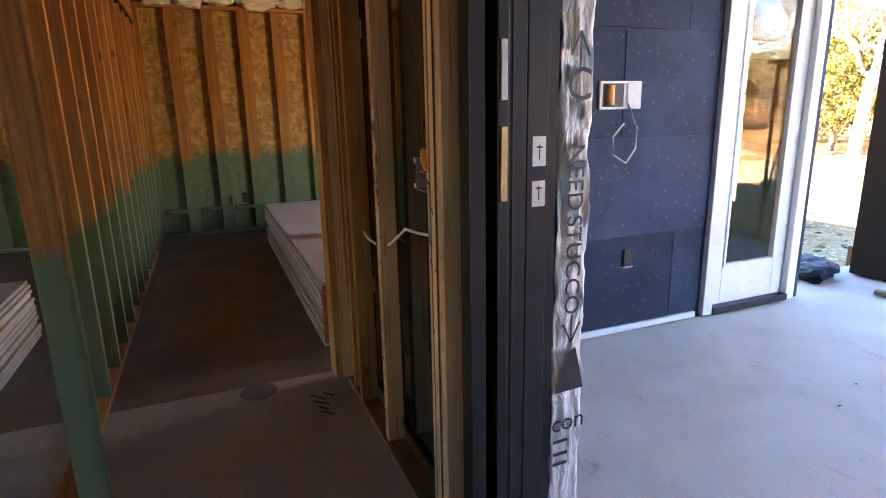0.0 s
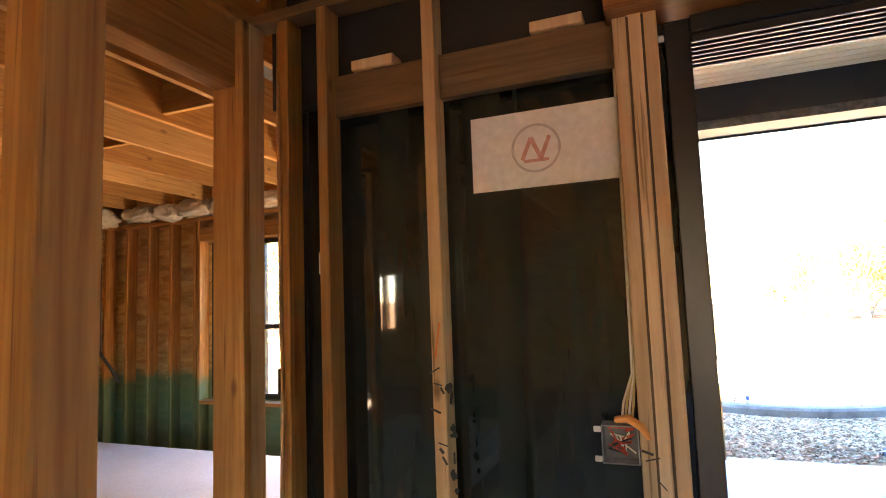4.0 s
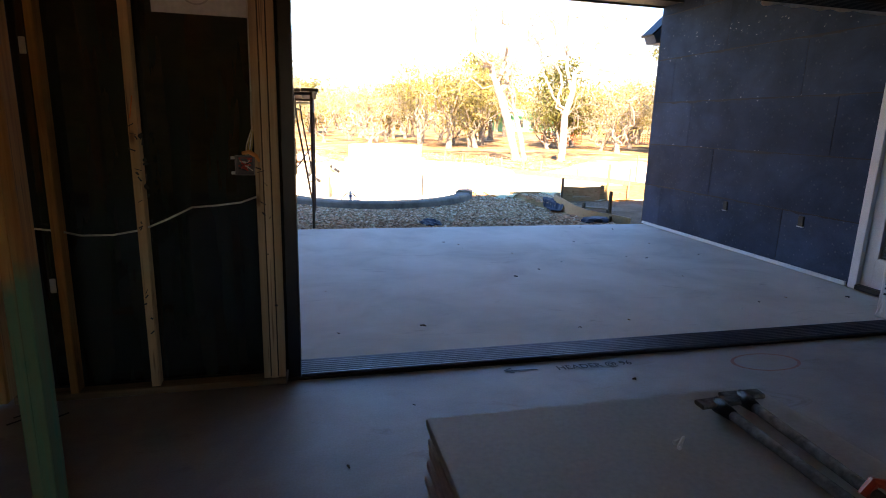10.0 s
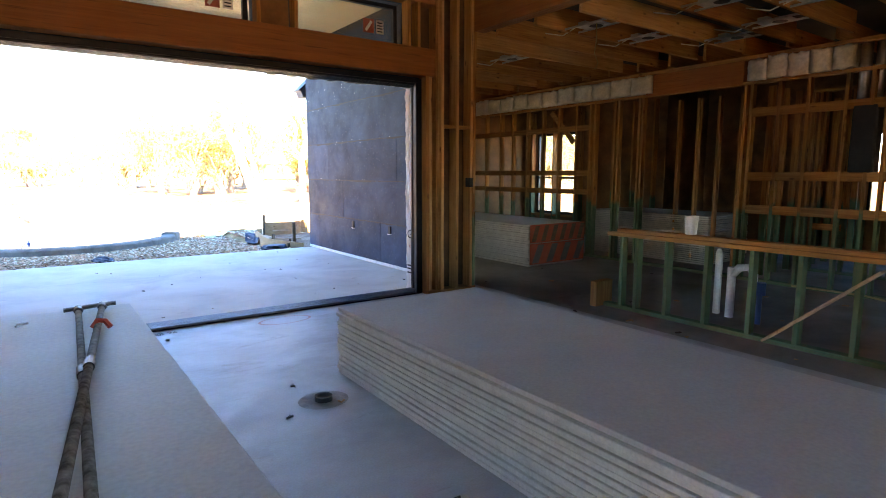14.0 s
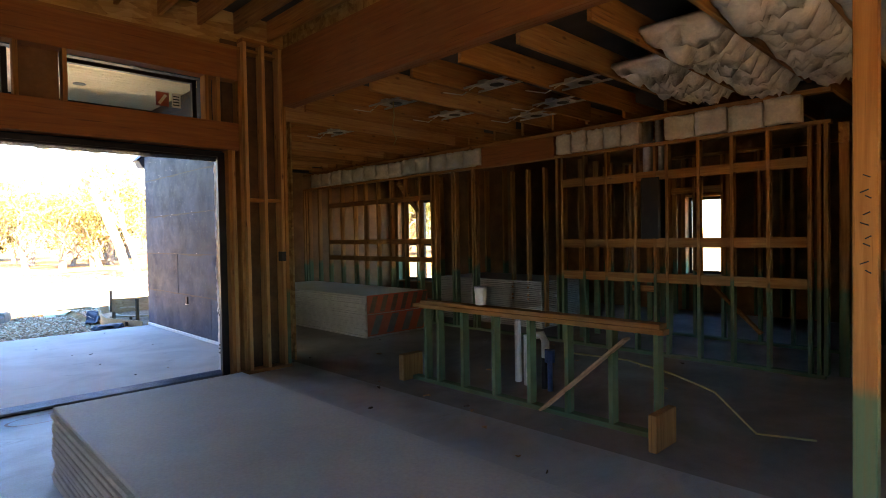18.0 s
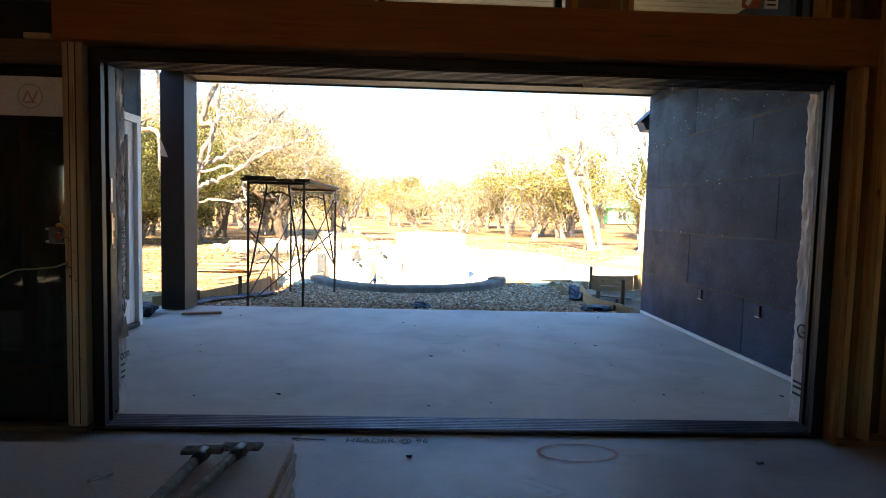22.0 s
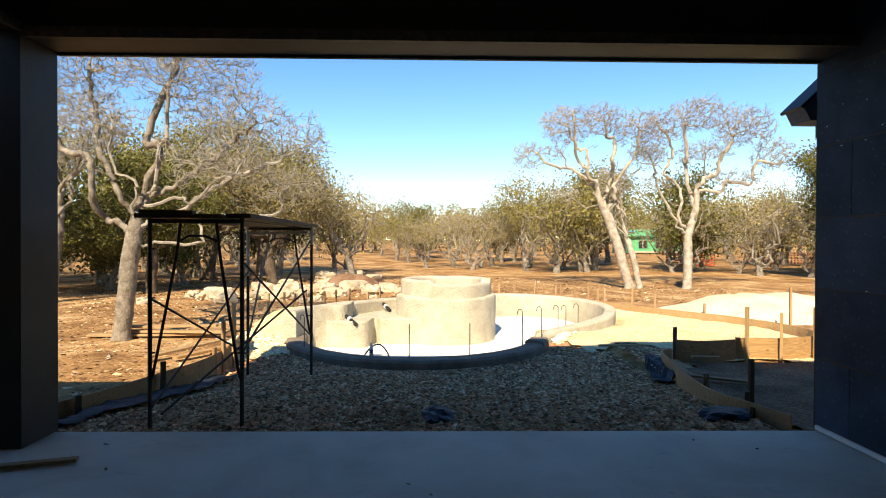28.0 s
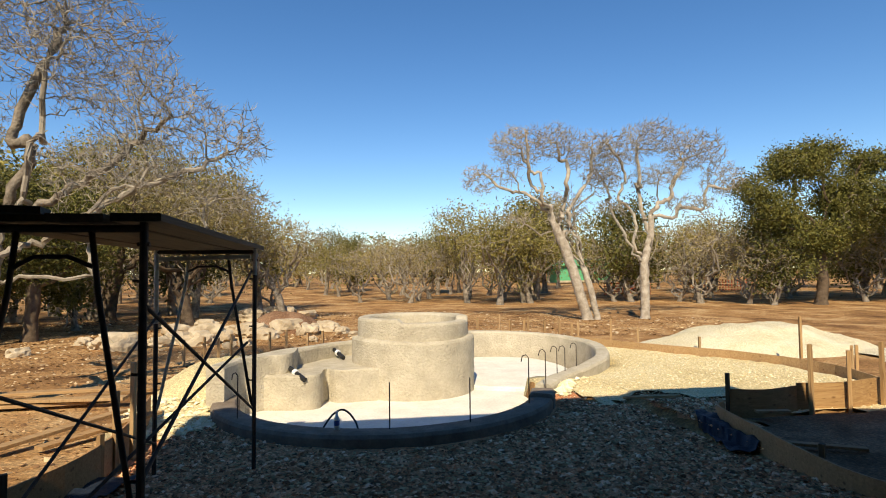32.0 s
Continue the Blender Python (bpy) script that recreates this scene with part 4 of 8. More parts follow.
bar(jw, (-1.57, -1.28, 2.765), (-1.57, -0.03, 2.765), 0.13, 0.04, PINE_Y, "plate")

# corner post of the west room and studs of its east wall
wp = thing("corner_post", "doubled pine studs at the end of the hall wall", "post", kind="structure", at=(WS, 0, 0))
stud(wp, -1.56, -0.131, 0.04, 2.75, 0.138, 0.037, STUD)
stud(wp, -1.56, -0.071, 0.04, 2.75, 0.14, 0.08, PALE)
stud(wp, -1.372, -0.03, 0.04, 2.75, 0.042, 0.09, STUD)
for y in (0.55, 0.95, 1.35, 1.75, 2.15, 2.5):
    stud(wp, -1.70, y, 0.04, 2.9, 0.09, 0.038, STUD)

# hall wall: studs along x with green foot
hall = thing("hall_wall", "open pine stud wall of the hall with green-treated feet", "wall", kind="structure", at=(WS, 0, 0))
bar(hall, (-6.3, -1.335, 0.02), (-0.87, -1.335, 0.02), 0.089, 0.04, PINE_X, "plate")
x = -1.42
while x > -6.3:
    stud(hall, x, -1.335, 0.04, 2.52, 0.038, 0.089, STUD_G)
    x -= 0.40
stud(hall, -1.46, -1.335, 0.04, 2.52, 0.038, 0.089, STUD_G)
for dx, dy in ((0.0, 0.0), (-0.04, 0.005)):
    stud(hall, -0.853 + dx, -1.226 + dy, 0.0, 2.52, 0.0385, 0.092, STUD_G)
bar(hall, (-6.3, -1.335, 2.54), (-0.87, -1.335, 2.54), 0.089, 0.04, PINE_X, "plate")

# west wall studs against the strand board, green foot, fire blocks
ws = thing("west_wall_studs", "pine studs against strand board with green-treated feet", "wall", kind="structure")
y = -8.6
while y < 3.3:
    stud(ws, LX0 - 0.03, y, 0.04, 2.72, 0.04, 0.14, STUD_G)
    y += 0.405
bar(ws, (LX0 - 0.03, SOUTH, 0.02), (LX0 - 0.03, 3.3, 0.02), 0.14, 0.04, PLATE_G, "plate")
bar(ws, (LX0 - 0.03, SOUTH, 2.74), (LX0 - 0.03, 3.3, 2.74), 0.14, 0.04, PINE_Y, "plate")
for y in (-1.2, -0.79, -0.385):
    bar(ws, (LX0 + 0.0, y + 0.02, 0.32), (LX0 + 0.0, y + 0.385, 0.32), 0.09, 0.038, PLATE_G)
nw = thing("north_wall_studs", "pine studs round the window with green-treated feet", "wall", kind="structure")
for x in (-6.2, -5.85, -5.5, -5.14, -5.08, -3.64, -3.58, -3.25, -2.85, -2.45, -2.05):
    stud(nw, x, 3.23, 0.04, 2.72, 0.038, 0.14, STUD_G)
bar(nw, (-6.3, 3.23, 2.74), (-1.75, 3.23, 2.74), 0.14, 0.04, PINE_X, "plate")
bar(nw, (-5.06, 3.23, 2.56), (-3.66, 3.23, 2.56), 0.14, 0.16, PINE_X, "header")
bar(nw, (-5.06, 3.23, 0.70), (-3.66, 3.23, 0.70), 0.14, 0.04, PINE_X, "sill_plate")
for x in (-4.75, -4.35, -3.95):
    stud(nw, x, 3.23, 0.04, 0.68, 0.038, 0.14, STUD_G)


def window(x_or_y, along, a0, a1, z0, z1, at, muntin=True, depth=0.07):
    """A sash window in a wall: along 'x' or 'y', from a0 to a1, in the plane at."""
    w = thing("window_1", "black-framed sash window with clear glass", "window", "house windows", "structure")

    def put(n, u0, u1, v0, v1, d0, d1, m):
        b = (u0, u1, at + d0, at + d1, v0, v1) if along == "x" else (at + d0, at + d1, u0, u1, v0, v1)
        return part(n, box(*b, 0.002), m, w)
    f = 0.05
    put("window_frame", a0, a0 + f, z0, z1, 0, depth, ALU)
    put("window_frame", a1 - f, a1, z0, z1, 0, depth, ALU)
    put("window_frame", a0 + f, a1 - f, z0, z0 + f, 0, depth, ALU)
    put("window_frame", a0 + f, a1 - f, z1 - f, z1, 0, depth, ALU)
    zm = (z0 + z1) / 2 - 0.1
    if muntin:
        put("meeting_rail", a0 + f, a1 - f, zm - 0.025, zm + 0.025, 0.005, depth - 0.01, ALU)
    for v0, v1 in ((z0 + f, zm), (zm, z1 - f)):
        p = put("pane", a0 + f, a1 - f, v0, v1, depth * 0.5, depth * 0.5 + 0.005, GLASS)
        p.visible_shadow = False
    return w


w = window(0, "x", -5.02, -4.38, 0.74, 2.47, 3.3)
part("sticker", box(-4.82, -4.70, 3.325, 3.33, 2.15, 2.3, 0.0), RED_INK, w, "small red paper sticker")
window(0, "x", -4.34, -3.70, 0.74, 2.47, 3.3)
window(0, "y", WIN_1[0], (WIN_1[0] + WIN_1[1]) / 2 - 0.02, WIN_1[2], WIN_1[3], RX1 + 0.04)
window(0, "y", (WIN_1[0] + WIN_1[1]) / 2 + 0.02, WIN_1[1], WIN_1[2], WIN_1[3], RX1 + 0.04)
window(0, "y", WIN_2[0], WIN_2[1], WIN_2[2], WIN_2[3], RX2 + 0.04)

# kitchen far wall: open framing with blocking rows, batts on top
kw = thing("kitchen_stud_wall", "open pine framing with rows of blocking and green-treated feet", "wall", kind="structure")
KX = 8.80
bar(kw, (KX, -4.85, 0.02), (KX, 5.0, 0.02), 0.089, 0.04, PLATE_G, "plate")
bar(kw, (KX, -4.9, 2.58), (KX, 5.0, 2.58), 0.09, 0.04, PINE_Y, "plate")
bar(kw, (KX, -4.9, 2.90), (KX, 5.0, 2.90), 0.09, 0.05, PINE_Y, "plate")
ys = [5.0, 4.9, 4.8, 4.4, 4.0, 3.55, 3.1, 2.75, 2.35, 1.95, 1.55, 1.15, 0.85, 0.75, 0.35, 0.28, -0.10, -0.16, -1.70, -1.78, -2.12, -2.45, -2.85, -3.1, -3.25, -3.62, -3.98, -4.34, -4.72, -4.80, -4.86]
for y in ys:
    stud(kw, KX, y, 0.04, 2.56, 0.089, 0.038, STUD_G)
for z in (2.18, 1.42, 1.10):
    for a, b in zip(ys[4:13], ys[5:13]):
        bar(kw, (KX - 0.02, b + 0.02, z), (KX - 0.02, a - 0.02, z), 0.04, 0.09, PINE_Y)
for z in (2.20, 1.38, 0.95):
    for a, b in zip(ys[18:28], ys[19:29]):
        if a - b > 0.12:
            bar(kw, (KX - 0.02, b + 0.02, z), (KX - 0.02, a - 0.02, z), 0.04, 0.11, PINE_Y)
bar(kw, (KX, -1.66, 2.72), (KX, -0.2, 2.72), 0.1, 0.3, LVL_Y, "header")
for y in (-0.3, -0.62, -0.95, -1.28):
    stud(kw, KX + 0.75, y, 0.04, 2.56, 0.089, 0.038, STUD)
bar(kw, (KX + 0.02, 1.78, 2.5), (KX + 0.02, 1.25, 1.95), 0.038, 0.09, PINE_Y, "brace")
# framing of the room behind
rw = thing("rear_stud_wall", "open pine partition studs behind the kitchen framing", "wall", kind="structure")
bar(rw, (10.3, -4.9, 0.02), (10.3, -1.9, 0.02), 0.089, 0.04, PLATE_G, "plate")
bar(rw, (10.3, -4.9, 2.58), (10.3, -1.9, 2.58), 0.09, 0.04, PINE_Y, "plate")
for i, y in enumerate((-1.92, -2.02, -2.42, -2.62, -2.98, -3.36, -3.44, -3.82, -4.2, -4.5, -4.86)):
    stud(rw, 10.3, y, 0.04, 2.56, 0.089, 0.038, STUD_G)
for a, b, z in ((-2.64, -2.96, 2.1), (-3.0, -3.34, 2.1), (-3.46, -3.8, 1.35), (-3.84, -4.18, 1.35), (-2.04, -2.4, 0.66)):
    bar(rw, (10.28, b, z), (10.28, a, z), 0.04, 0.09, PINE_Y)
bar(rw, (10.24, -3.0, 1.0), (10.24, -3.85, 0.15), 0.038, 0.09, PINE_Y, "brace", (1, 0, 0))
for x in (9.1, 9.5, 9.9, 10.75, 11.2, 11.7, 12.2):
    stud(rw, x, -1.88, 0.04, 2.56, 0.038, 0.089, STUD_G)
# return wall at its south end
kr = thing("kitchen_return_wall", "open pine stud return wall with a door gap", "wall", kind="structure")
for x in (8.84, 9.7, 9.78, 10.2, 10.6, 11.0, 11.4):
    stud(kr, x, -5.0, 0.04, 2.56, 0.038, 0.089, STUD_G)
bar(kr, (8.8, -5.0, 2.46), (11.45, -5.0, 2.46), 0.09, 0.2, PINE_X, "header")
fr = thing("far_room_studs", "pine studs on the far outer wall", "wall", kind="structure")
for y in (5.0, 4.95, 4.92, 4.9, 4.86, 4.13, 3.38, 3.32, 2.9, 2.4, 1.9, 1.4, 0.9, 0.4, -0.1, -0.6, -1.1, -1.74, -1.78, -2.52, -2.56, -3.0, -3.4, -3.9, -4.4, -5.4, -5.9):
    stud(fr, (RX1 if y > 1.3 else RX2) - 0.07, y, 0.04, 2.9, 0.14, 0.038, STUD_G)
for z in (0.40, 2.42):
    bar(fr, (RX1 - 0.07, 3.4, z), (RX1 - 0.07, 4.86, z), 0.14, 0.04, PINE_Y, "window_plate")
for z in (0.69, 2.18):
    bar(fr, (RX2 - 0.07, -2.5, z), (RX2 - 0.07, -1.8, z), 0.14, 0.04, PINE_Y, "window_plate")
# single post with marker writing at the south end of the kitchen opening
kp = thing("marked_post", "doubled pine post with green foot and marker writing", "post", kind="structure")
stud(kp, 4.45, -5.83, 0.0, 3.5, 0.038, 0.07, STUD_G)
stud(kp, 4.488, -5.828, 0.0, 3.5, 0.036, 0.07, STUD_G)
part("outlet_box", box(4.44, 4.49, -5.90, -5.877, 1.27, 1.37, 0.004), BLACK_P, kp)
for i, z in enumerate((1.78, 1.74, 1.71, 1.665, 1.62, 1.585, 1.55, 1.50, 1.46)):
    dx = (0.0, 0.004, -0.003)[i % 3]
    part("marker_stroke", stick((4.4285, -5.845 + dx, z - 0.1), (4.4285, -5.825 + dx * 2, z - 0.09 - 0.02 * (i % 2)), 0.004, 0.006, (1, 0, 0), 0.0), INK, kp)



# ---------------------------------------------------------------- things indoors
def board_stack(name, x0, y0, length, width, n, pallet=0.0, turn=0.0, label="", thick=0.0159, skew=0.016, z0=0.0, seam=0.0):
    """A pile of gypsum boards in taped pairs, each pair a piece of its own, long side along y (turn in degrees)."""
    t = thing(name, label, "drywall stack", at=(x0, y0, z0))
    t.rotation_euler = (0, 0, radians(turn))
    rnd = random.Random(len(name) * 7 + n * 13 + int(abs(x0) * 10))
    z = pallet
    if pallet:
        for k in range(4):
            part("spacer_strip", box(0.1, width - 0.1, -length * (0.1 + 0.26 * k) - 0.08, -length * (0.1 + 0.26 * k), 0, pallet, 0.003), CARD_D, t)
    for i in range(n):
        dx, dy = rnd.uniform(-skew, skew), rnd.uniform(-skew, skew)
        top = i == n - 1
        bm = bmesh.new()
        if seam and top:
            bm_box(bm, dx, width + dx, -seam + 0.002, dy, z, z + thick * 2 - 0.006, 0.003)
            part("gypsum_board", bm, CARD, t)
            bm = bmesh.new()
            bm_box(bm, dx + 0.012, width + dx + 0.012, -length + dy, -seam - 0.003, z, z + thick * 2 - 0.0075, 0.003)
        else:
            bm_box(bm, dx, width + dx, -length + dy, dy, z, z + thick * 2 - 0.006, 0.003)
        part("gypsum_board", bm, CARD if top else CARD_EDGE, t)
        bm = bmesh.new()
        # inset sheet coloured dark for the shade between two pairs
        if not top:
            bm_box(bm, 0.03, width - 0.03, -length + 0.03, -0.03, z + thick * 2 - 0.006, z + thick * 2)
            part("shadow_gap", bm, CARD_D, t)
        z += thick * 2
    return t, z


stackA, zA = board_stack("drywall_stack", 0.335, -1.74, 3.05, 1.22, 20, 0.0, 0.4, "tall stack of grey gypsum boards on the slab")
stackB, zB = board_stack("drywall_stack", 2.81, -1.93, 3.66, 1.24, 15, 0.0, -0.3, "stack of grey gypsum boards with ragged white edges")
stackC, zC = board_stack("drywall_stack", 7.15, 4.0, 3.4, 1.22, 20, 0.0, 0.0, "stack of gypsum boards with orange striped end wraps")
stackD, zD = board_stack("drywall_stack", -5.69, 2.35, 2.45, 3.55, 14, 0.0, 0.0, "wide stack of gypsum boards beside the hall", seam=1.27)
board_stack("drywall_stack", 9.5, 1.4, 2.3, 1.22, 24, 0.0, 0.0, "pale gypsum boards stacked behind the framing")
board_stack("drywall_stack", -3.2, -1.9, 2.4, 1.22, 13, 0.0, 0.0, "stack of gypsum boards in the side room")


def end_wrap(x0, x1, y, z0, z1, n, face=-1):
    """Orange striped paper over the end of a stack."""
    t = thing("end_wrap", "orange end wrap with dark diagonal stripes on boards", "wrapping", at=(0, 0, 0))
    y1 = y + face * 0.004
    part("sheet", box(x0, x1, min(y, y1), max(y, y1), z0, z1, 0.0), ORANGE_CARD, t)
    w = (x1 - x0) / n
    for i in range(n):
        xa = x0 + (i + 0.15) * w
        yy = y1 + face * 0.0015
        vs = [(xa, yy, z0 + 0.02), (xa + w * 0.45, yy, z0 + 0.02), (min(xa + w * 0.85, x1), yy, z1 - 0.02), (xa + w * 0.40, yy, z1 - 0.02)]
        vs += [(a, b + face * 0.001, c) for a, b, c in vs]
        part("stripe", (vs, [(3, 2, 1, 0), (4, 5, 6, 7), (1, 5, 4, 0), (2, 6, 5, 1), (3, 7, 6, 2), (0, 4, 7, 3)]), CARD_D if z0 < 0.3 else GREY_LUM_X, t)
    return t


end_wrap(7.15, 8.37, 0.575, 0.36, 0.64, 6)
end_wrap(7.15, 8.37, 0.572, 0.03, 0.35, 4)

end_wrap(-0.1, 1.25, 2.132, 0.02, 0.43, 5).rotation_euler = (0, 0, radians(90))

# sheet of paper on the parked glass, faded round stamp
ps = thing("paper_sheet", "white paper sheet with a faded red round stamp on glass", "paper", at=(WS, 0, 0))
part("sheet", box(-0.69, -0.225, 0.029, 0.032, 2.045, 2.295, 0.0), PAPER, ps)


def ring_xz(cx, cy, cz, r0, r1, n=28):
    vs, fs = [], []
    for i in range(n):
        a = 2 * math.pi * i / n
        for r in (r0, r1):
            for dy in (0, -0.001):
                vs.append((cx + r * math.cos(a), cy + dy, cz + r * math.sin(a)))
    for i in range(n):
        j = (i + 1) % n
        a, b = i * 4, j * 4
        fs += [(a + 1, a + 3, b + 3, b + 1), (a, b, b + 2, a + 2), (a, a + 1, b + 1, b), (a + 2, b + 2, b + 3, a + 3)]
    return vs, fs


STAMP = noisy_mat("faded_stamp_grey", (0.45, 0.42, 0.4), (0.55, 0.52, 0.5), 30, 0.8)
part("stamp_ring", ring_xz(-0.475, 0.0285, 2.17, 0.072, 0.08), STAMP, ps)
for dx, s in ((-0.03, 1), (0.0, -1), (0.03, 1)):
    part("stamp_mark", stick((-0.475 + dx - 0.015, 0.028, 2.17 - 0.035 * s), (-0.475 + dx + 0.015, 0.028, 2.17 + 0.035 * s), 0.013, 0.001, (0, 1, 0), 0.0), RED_INK, ps)
part("stamp_mark", box(-0.515, -0.435, 0.0275, 0.0283, 2.125, 2.135, 0.0), RED_INK, ps)

# switch box with red wiring beside the triple stud
eb = thing("switch_box", "clear plastic switch box with red wires nailed to a stud", "switch box", at=(WS, 0, 0))
EX0, EX1, EZ0, EZ1, EY0, EY1 = -0.316, -0.216, 1.228, 1.333, -0.066, -0.006
part("back", box(EX0, EX1, EY1, EY1 + 0.004, EZ0, EZ1, 0.001), noisy_mat("clear_box_plastic", (0.10, 0.10, 0.11), (0.17, 0.17, 0.18), 20, 0.25), eb)
for a in ((EX0, EX0 + 0.004, EY0, EY1, EZ0, EZ1), (EX1 - 0.004, EX1, EY0, EY1, EZ0, EZ1), (EX0, EX1, EY0, EY1, EZ0, EZ0 + 0.004), (EX0, EX1, EY0, EY1, EZ1 - 0.004, EZ1)):
    part("side", box(*a, 0.001), noisy_mat("box_side_plastic", (0.22, 0.22, 0.23), (0.34, 0.34, 0.35), 20, 0.25), eb)
for z in (EZ0 + 0.012, EZ1 - 0.012):
    part("lug", box(EX0 - 0.02, EX0, EY0, EY0 + 0.006, z - 0.008, z + 0.008, 0.002), PVC, eb)
for i in range(7):
    r = random.Random(i)
    pts = [(EX0 + 0.015 + 0.075 * r.random(), EY0 + 0.055 - 0.05 * k / 3 * r.random(), EZ0 + 0.015 + 0.08 * r.random()) for k in range(5)]
    part("wire", tube(pts, 0.003, 6), (RED_P, RED_P, CABLE_W, BLACK_P)[i % 4], eb)
for i in range(4):
    x = -0.262 + i * 0.009
    part("feed_cable", tube([(x, -0.03, EZ1 - 0.005), (x + 0.01, -0.05, EZ1 + 0.06), (-0.224 + i * 0.002, -0.04, EZ1 + 0.14), (-0.221, -0.03 + i * 0.008, 1.8), (-0.219, -0.03 + i * 0.008, 2.36)], 0.0036, 6), CABLE_Y if i % 2 else CABLE_W, eb)
part("clamp", tube([(-0.275, -0.045, EZ1 + 0.012), (-0.240, -0.065, EZ1 + 0.02), (-0.205, -0.08, EZ1 + 0.0), (-0.188, -0.08, EZ1 - 0.03)], [0.010, 0.012, 0.011, 0.006], 8), ORANGE_P, eb, "orange plastic clip")

cb = tagged(part("wall_cable", tube([(-1.50, -0.05, 0.985), (-1.42, -0.03, 0.965), (-1.31, -0.03, 0.945), (-1.20, -0.03, 0.93), (-1.1, -0.03, 0.905), (-0.95, -0.03, 0.905), (-0.81, -0.03, 0.93),
                                   (-0.76, -0.03, 0.95), (-0.68, -0.03, 0.985), (-0.55, -0.03, 1.05), (-0.42, -0.03, 1.06), (-0.30, -0.03, 1.075), (-0.205, -0.03, 1.11)], 0.0055, 6), CABLE_W, smooth=True),
            "white electric cable threaded through the studs", "cable")
cb.location.x = WS
cb2 = tagged(part("orange_cable", tube([(-1.40, -0.06, 2.75), (-1.385, -0.084, 2.3), (-1.38, -0.084, 1.6), (-1.375, -0.085, 1.45), (-1.385, -0.084, 1.0), (-1.38, -0.084, 0.6)], 0.008, 6), noisy_mat("brown_cable", (0.3, 0.15, 0.05), (0.4, 0.2, 0.08), 9, 0.5), smooth=True),
             "brown cable hanging down a corner stud", "cable")
cb2.location.x = WS
part("small_box", box(-1.545, -1.50, 0.01, 0.07, 1.36, 1.47, 0.004), BLACK_P)
tagged(bpy.data.objects["small_box"], "black wall box on a corner stud", "switch box")

# rags on the wide stack
def rag(x, y, z, s, seed):
    r = random.Random(seed)
    bm = bmesh.new()
    bmesh.ops.create_icosphere(bm, subdivisions=3, radius=1.0)
    for v in bm.verts:
        n = noise.noise(v.co * 1.6 + Vector((seed, 0, 0))) + 0.6 * noise.noise(v.co * 4.0 + Vector((0, seed, 0)))
        k = 1 + 0.55 * n
        v.co = Vector((v.co.x * s * k, v.co.y * s * 0.8 * k, max(v.co.z * s * 0.75 * k + s * 0.35, 0)))
    ob = part("rag", bm, PAPER, smooth=False)
    ob.location = (x, y, z)
    return tagged(ob, "crumpled white paper rag on the gypsum boards", "rag")


rag(-3.50, 0.28, zD, 0.125, 3)
rag(-4.95, 1.70, zD, 0.09, 8)

# two taping poles lying on the tall stack
def pole(p0, p1, seed):
    t = thing("taping_pole", "plaster-spattered drywall pole with a flat hinged head", "tool pole", "poles on the stack", at=(0, 0, 0))
    a, b = Vector(p0), Vector(p1)
    part("shaft", tube([a, a.lerp(b, 0.45), b], 0.016, 10), noisy_mat("plaster_spattered_pole", (0.05, 0.042, 0.035), (0.20, 0.18, 0.155), 26, 0.85, 0.0, 0.4, 60, 0.1, 0.006, (0.66, 0.64, 0.60)), t, smooth=True)
    d = (b - a).normalized()
    part("sleeve", tube([a.lerp(b, 0.46), a.lerp(b, 0.50)], 0.021, 10), BLACK_P, t)
    h = a - d * 0.03
    w = Vector((-d.y, d.x, 0)) * 0.068
    part("head", stick(h - w + Vector((0, 0, 0.004)), h + w + Vector((0, 0, 0.012)), 0.05, 0.016, (0, 0, 1), 0.005), noisy_mat("grimy_pole_head", (0.08, 0.075, 0.07), (0.26, 0.25, 0.24), 30, 0.8, 0.0, 0.15, 60, 0.1), t, "flat flared grimy metal head")
    part("socket", tube([h + d * 0.002, h + d * 0.075], [0.026, 0.018], 10), BLACK_P, t, smooth=True)
    part("pin", tube([h + Vector((0, 0, 0.010)), h + Vector((0, 0, 0.022))], 0.014, 8), BLACK_P, t)
    return t


pole((1.275, -1.89, zA + 0.02), (1.175, -4.30, zA + 0.02), 1)
p_b = pole((1.39, -1.86, zA + 0.02), (1.105, -4.25, zA + 0.055), 2)
part("ribbon", tube([(1.31, -2.34, zA + 0.02), (1.335, -2.34, zA + 0.055), (1.365, -2.35, zA + 0.05), (1.385, -2.37, zA + 0.02)], 0.014, 6), RED_P, p_b, "red ribbon tied round the pole")


def debris(name, x, y, z, s, material, seed, label, category="debris"):
    r = random.Random(seed)
    pts = [(r.uniform(-s, s), r.uniform(-s, s), r.uniform(0.25, 0.5) * s * 0.6) for _ in range(4)]
    ob = part(name, tube(pts, s * 0.22, 6), material)
    ob.location = (x, y, z)
    return tagged(ob, label, category)


debris("crumb", 1.02, -2.02, zA + 0.002, 0.03, PAPER, 4, "small scrap of torn paper on the boards")
debris("crumb", 0.75, -2.95, zA + 0.002, 0.018, PAPER, 5, "small scrap of torn paper on the boards")


